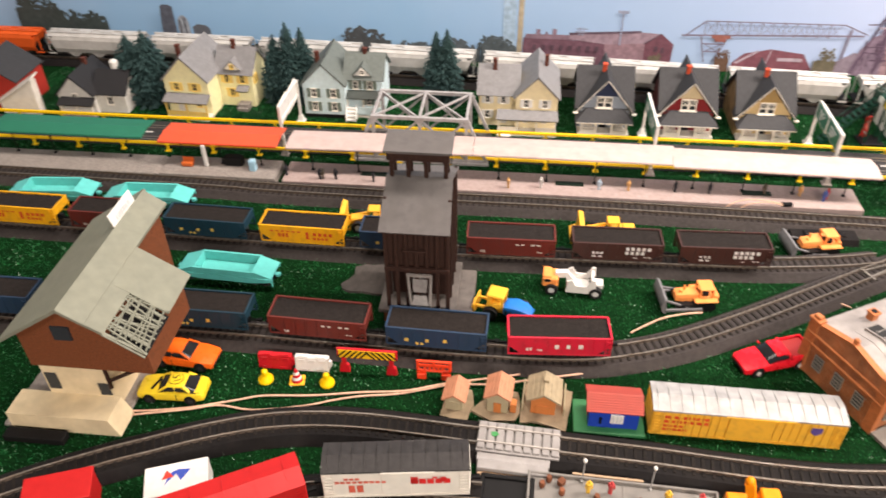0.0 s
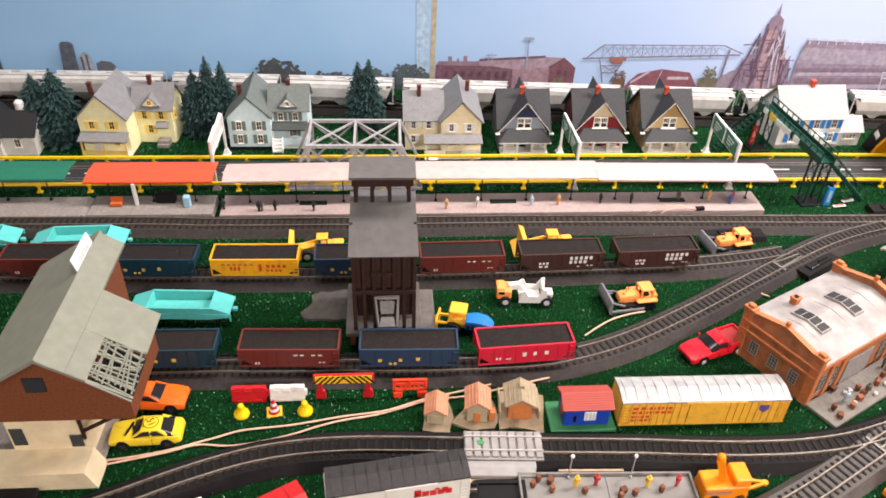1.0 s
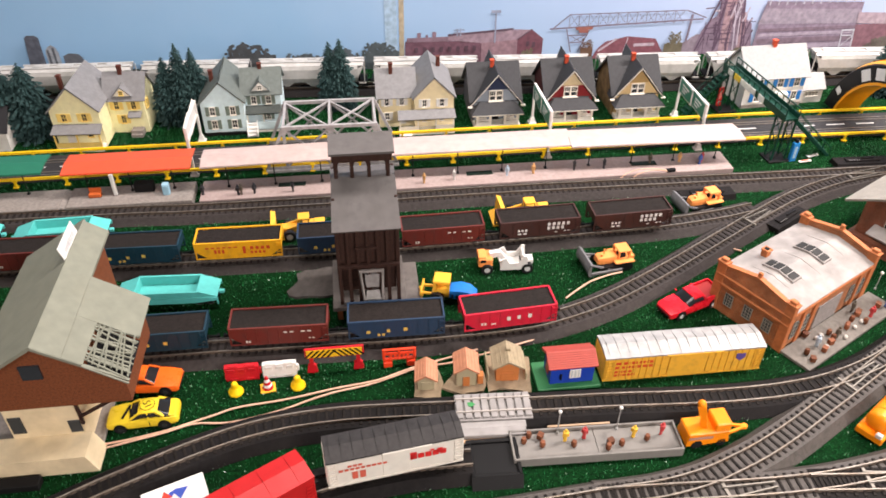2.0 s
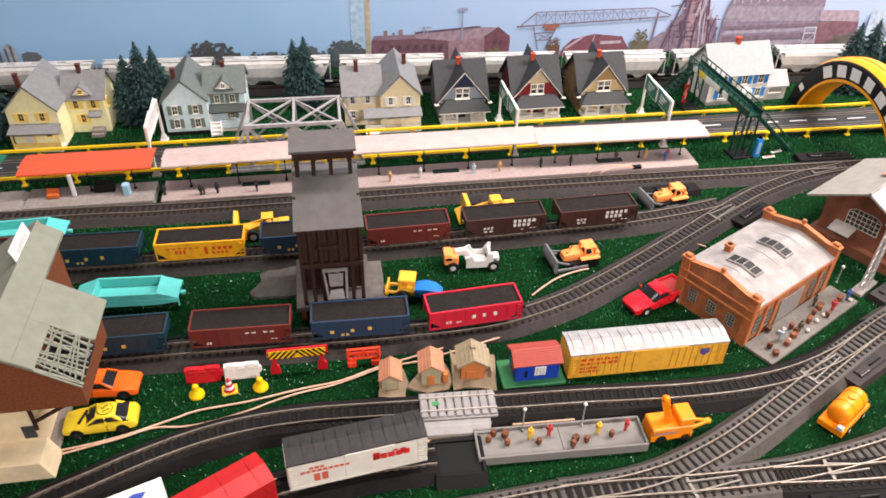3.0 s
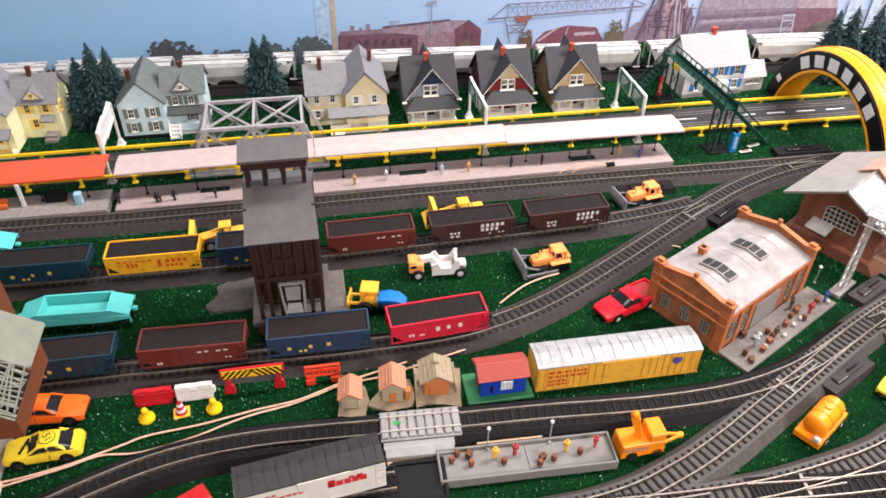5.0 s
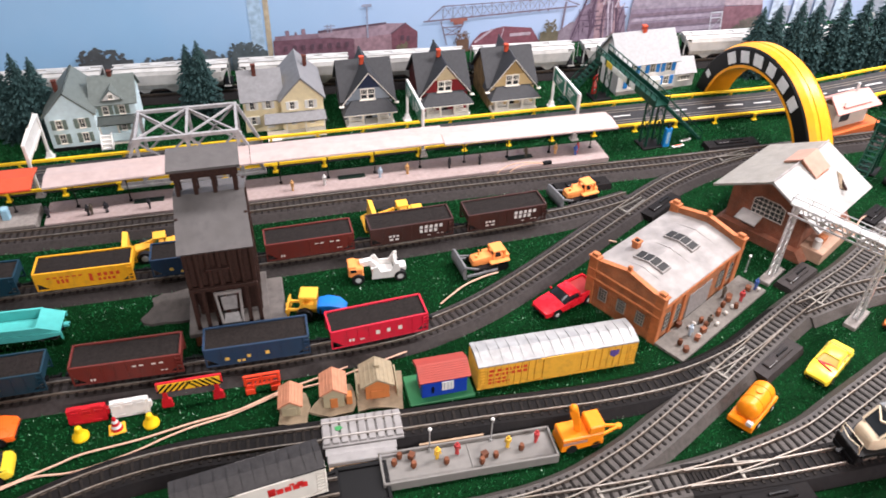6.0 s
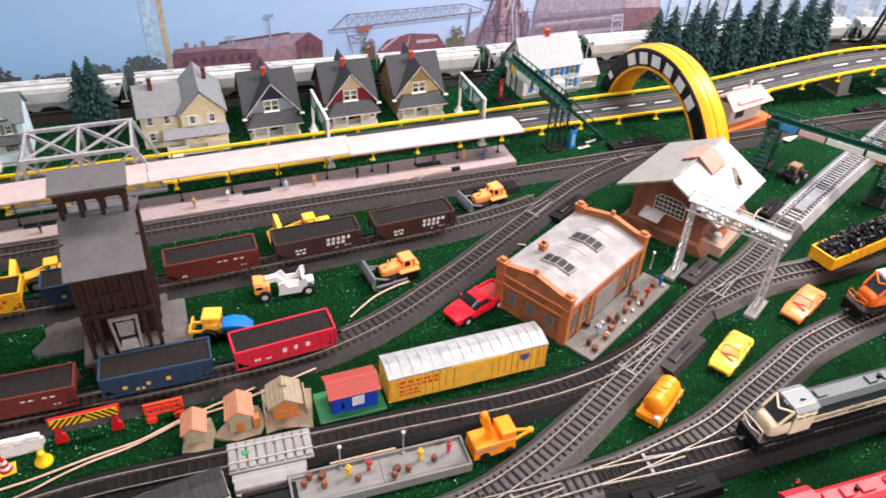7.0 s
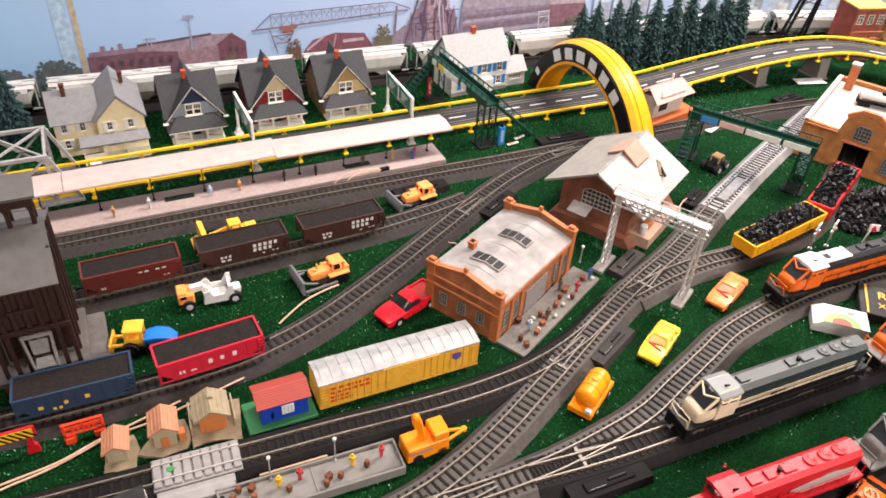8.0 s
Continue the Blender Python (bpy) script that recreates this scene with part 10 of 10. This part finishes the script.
printed("printed_crane_cab", [rect(0.654, 0.672, 0.052, 0.064), rect(0.648, 0.680, 0.058, 0.064)], ink(0.30, 0.12, 0.10))
printed("printed_low_shed", [[(0.685, 0.0), (0.693, 0.018), (0.708, 0.033), (0.751, 0.042), (0.807, 0.035), (0.83, 0.0)]], ink(0.22, 0.085, 0.11))
printed("printed_truss", [strut(0.696, 0.015, 0.730, 0.038, 0.004), strut(0.765, 0.024, 0.806, 0.024, 0.006), strut(0.752, 0.040, 0.745, 0.006, 0.002)], ink(0.46, 0.38, 0.44))
printed("printed_ore_heap", [[(0.850, 0.0), (0.862, 0.024), (0.888, 0.041), (0.925, 0.030), (0.950, 0.0)]], ink(0.27, 0.22, 0.27))
printed("printed_furnace", [[(0.884, 0.0), (0.895, 0.045), (0.908, 0.068), (0.920, 0.074), (0.924, 0.104), (0.930, 0.110), (0.934, 0.140), (0.942, 0.146), (0.946, 0.168), (0.949, 0.146), (0.958, 0.138), (0.962, 0.104), (0.972, 0.098), (0.976, 0.070), (0.994, 0.058), (1.006, 0.0)]], ink(0.235, 0.175, 0.235), "hazy printed blast furnace")
printed("printed_stove", [strut(0.948, -0.01, 0.943, 0.118, 0.020), strut(0.980, -0.01, 0.975, 0.080, 0.011)], ink(0.36, 0.24, 0.27))
furnace_lines, furnace_light = [strut(0.888, 0.0, 0.922, 0.112, 0.0035), strut(0.985, 0.0, 0.966, 0.120, 0.0035), strut(0.926, 0.0, 0.932, 0.130, 0.004)], []
rf_ = random.Random(5)
for i in range(46):
    x = rf_.uniform(0.893, 0.998)
    z0 = rf_.uniform(0.0, 0.09)
    top = min(0.150 - 2.1 * abs(x - 0.945), z0 + rf_.uniform(0.02, 0.07))
    if top > z0:
        (furnace_light if i % 4 == 0 else furnace_lines).append(strut(x, z0, x + rf_.uniform(-0.010, 0.010), top, rf_.uniform(0.0009, 0.0034)))
for i in range(16):
    z, x = rf_.uniform(0.008, 0.10), rf_.uniform(0.895, 0.965)
    furnace_lines.append(strut(x, z, x + rf_.uniform(0.015, 0.04), z + rf_.uniform(-0.003, 0.004), rf_.uniform(0.0010, 0.0028)))
printed("printed_stack", furnace_lines, ink(0.115, 0.075, 0.115))
printed("printed_pipes", furnace_light, ink(0.50, 0.44, 0.52))
printed("printed_mill", [[(1.005, -0.03), (1.008, 0.064), (1.014, 0.100), (1.212, 0.092), (1.214, 0.052), (1.225, -0.03)]], ink(0.27, 0.215, 0.285), "long hazy printed mill hall")
printed("printed_mill_roof", [[(1.006, 0.056), (1.014, 0.086), (1.212, 0.078), (1.214, 0.050)]], ink(0.33, 0.285, 0.35))
printed("printed_mill_band", [rect(1.012, 1.214, 0.030, 0.036), rect(1.010, 1.218, 0.004, 0.012)], ink(0.38, 0.32, 0.40))
printed("printed_mill_band", [rect(1.012, 1.214, 0.016, 0.026), rect(1.010, 1.216, 0.040, 0.046)], ink(0.21, 0.155, 0.20))
printed("printed_annex", [[(1.216, -0.03), (1.210, 0.048), (1.298, 0.046), (1.309, -0.03)]], ink(0.24, 0.125, 0.155))
printed("printed_annex_roof", [[(1.210, 0.050), (1.207, 0.072), (1.290, 0.068), (1.298, 0.045)]], ink(0.42, 0.33, 0.38))
printed("printed_pipe_bridge", [strut(1.012, 0.104, 1.205, 0.096, 0.003)] + [strut(1.02 + 0.017 * i, 0.092, 1.02 + 0.017 * i, 0.104, 0.002) for i in range(11)] + [strut(1.189, 0.0, 1.185, 0.038, 0.0026), strut(1.214, 0.0, 1.209, 0.038, 0.0026), strut(1.184, 0.037, 1.211, 0.037, 0.003), strut(1.186, 0.026, 1.212, 0.026, 0.0022), strut(1.189, 0.002, 1.210, 0.025, 0.0016)], ink(0.55, 0.55, 0.62))
printed("printed_town", [rect(1.32 + 0.05 * i, 1.355 + 0.05 * i, -0.06, 0.07 + 0.05 * ((i * 37) % 5) / 5) for i in range(9)], ink(0.50, 0.58, 0.70), "pale printed far buildings")
printed("printed_town", [rect(1.34 + 0.05 * i, 1.365 + 0.05 * i, -0.06, 0.04 + 0.04 * ((i * 23) % 5) / 5) for i in range(9)], ink(0.38, 0.40, 0.48))
wing = tagged(part("backdrop_wing", Mesh().box(1.85, 0.2665, 0.30, 0.78, 0.008, 0.72, rz=-24.9), sky), "printed poster turning the corner of the layout", "backdrop", kind="structure")
wing_turn = Matrix.Translation((1.85, 0.2620, 0)) @ Matrix.Rotation(radians(-24.9), 4, "Z")
for k, (xs, w0, h0, dh, tone) in enumerate(((-0.36, 0.050, 0.050, 0.06, ink(0.50, 0.56, 0.66)), (-0.34, 0.030, 0.030, 0.05, ink(0.36, 0.40, 0.47)), (-0.35, 0.018, 0.020, 0.03, ink(0.62, 0.62, 0.60)))):
    rw = random.Random(20 + k)
    m = Mesh()
    for i in range(13):
        x = xs + 0.055 * i + rw.uniform(-0.012, 0.012)
        m.prism(rect(x, x + w0 * rw.uniform(0.6, 1.2), -0.03, h0 + dh * rw.random()), "y", -0.0008 - 0.0006 * k - 0.00001 * i, 0)
    ob = part("printed_town", m.moved(wing_turn), tone, None, "pale printed far buildings", smooth=0)
    ob.parent = wing
printed("printed_trees", blobs(0.050, 0.046, 0.046, 0.040, 60, 1), ink(0.075, 0.082, 0.088), "dark printed tree clump")
printed("printed_trees", blobs(0.140, 0.026, 0.040, 0.022, 50, 2) + blobs(0.215, 0.032, 0.040, 0.026, 50, 12), ink(0.10, 0.12, 0.135), "hazy printed tree line")
printed("printed_trees", blobs(0.285, 0.042, 0.034, 0.036, 60, 3), ink(0.085, 0.105, 0.115))
printed("printed_trees", blobs(-0.20, 0.010, 0.10, 0.02, 60, 4) + blobs(-0.560, 0.085, 0.050, 0.050, 60, 13) + blobs(-0.480, 0.060, 0.050, 0.030, 50, 14), INK_TREE, "dark printed tree clump")
printed("printed_trees", blobs(0.672, 0.030, 0.013, 0.024, 34, 5), ink(0.145, 0.085, 0.060))
printed("printed_trees", blobs(0.843, 0.034, 0.020, 0.036, 44, 6) + blobs(0.985, 0.006, 0.024, 0.016, 34, 7) + blobs(0.556, 0.018, 0.014, 0.028, 34, 8), ink(0.155, 0.135, 0.095))
printed("printed_trees", blobs(1.270, 0.012, 0.034, 0.030, 50, 9), ink(0.15, 0.13, 0.115))
printed("printed_silo", [[(-0.334, 0.0), (-0.327, 0.085), (-0.322, 0.089), (-0.310, 0.089), (-0.304, 0.085), (-0.304, 0.0)]], ink(0.10, 0.11, 0.14), "dark printed silo")
printed("printed_silo", [[(-0.300, 0.0), (-0.299, 0.060), (-0.294, 0.068), (-0.287, 0.071), (-0.281, 0.066), (-0.278, 0.056), (-0.278, 0.0)]], ink(0.33, 0.36, 0.40), "grey domed printed silo")
printed("printed_silo_shade", [rect(-0.297, -0.293, 0.0, 0.062), rect(-0.288, -0.284, 0.0, 0.066)], ink(0.10, 0.11, 0.13))
printed("printed_silo", [[(-0.272, 0.0), (-0.272, 0.050), (-0.262, 0.055), (-0.246, 0.053), (-0.240, 0.046), (-0.240, 0.0)]], ink(0.12, 0.13, 0.15), "low dark printed silo")
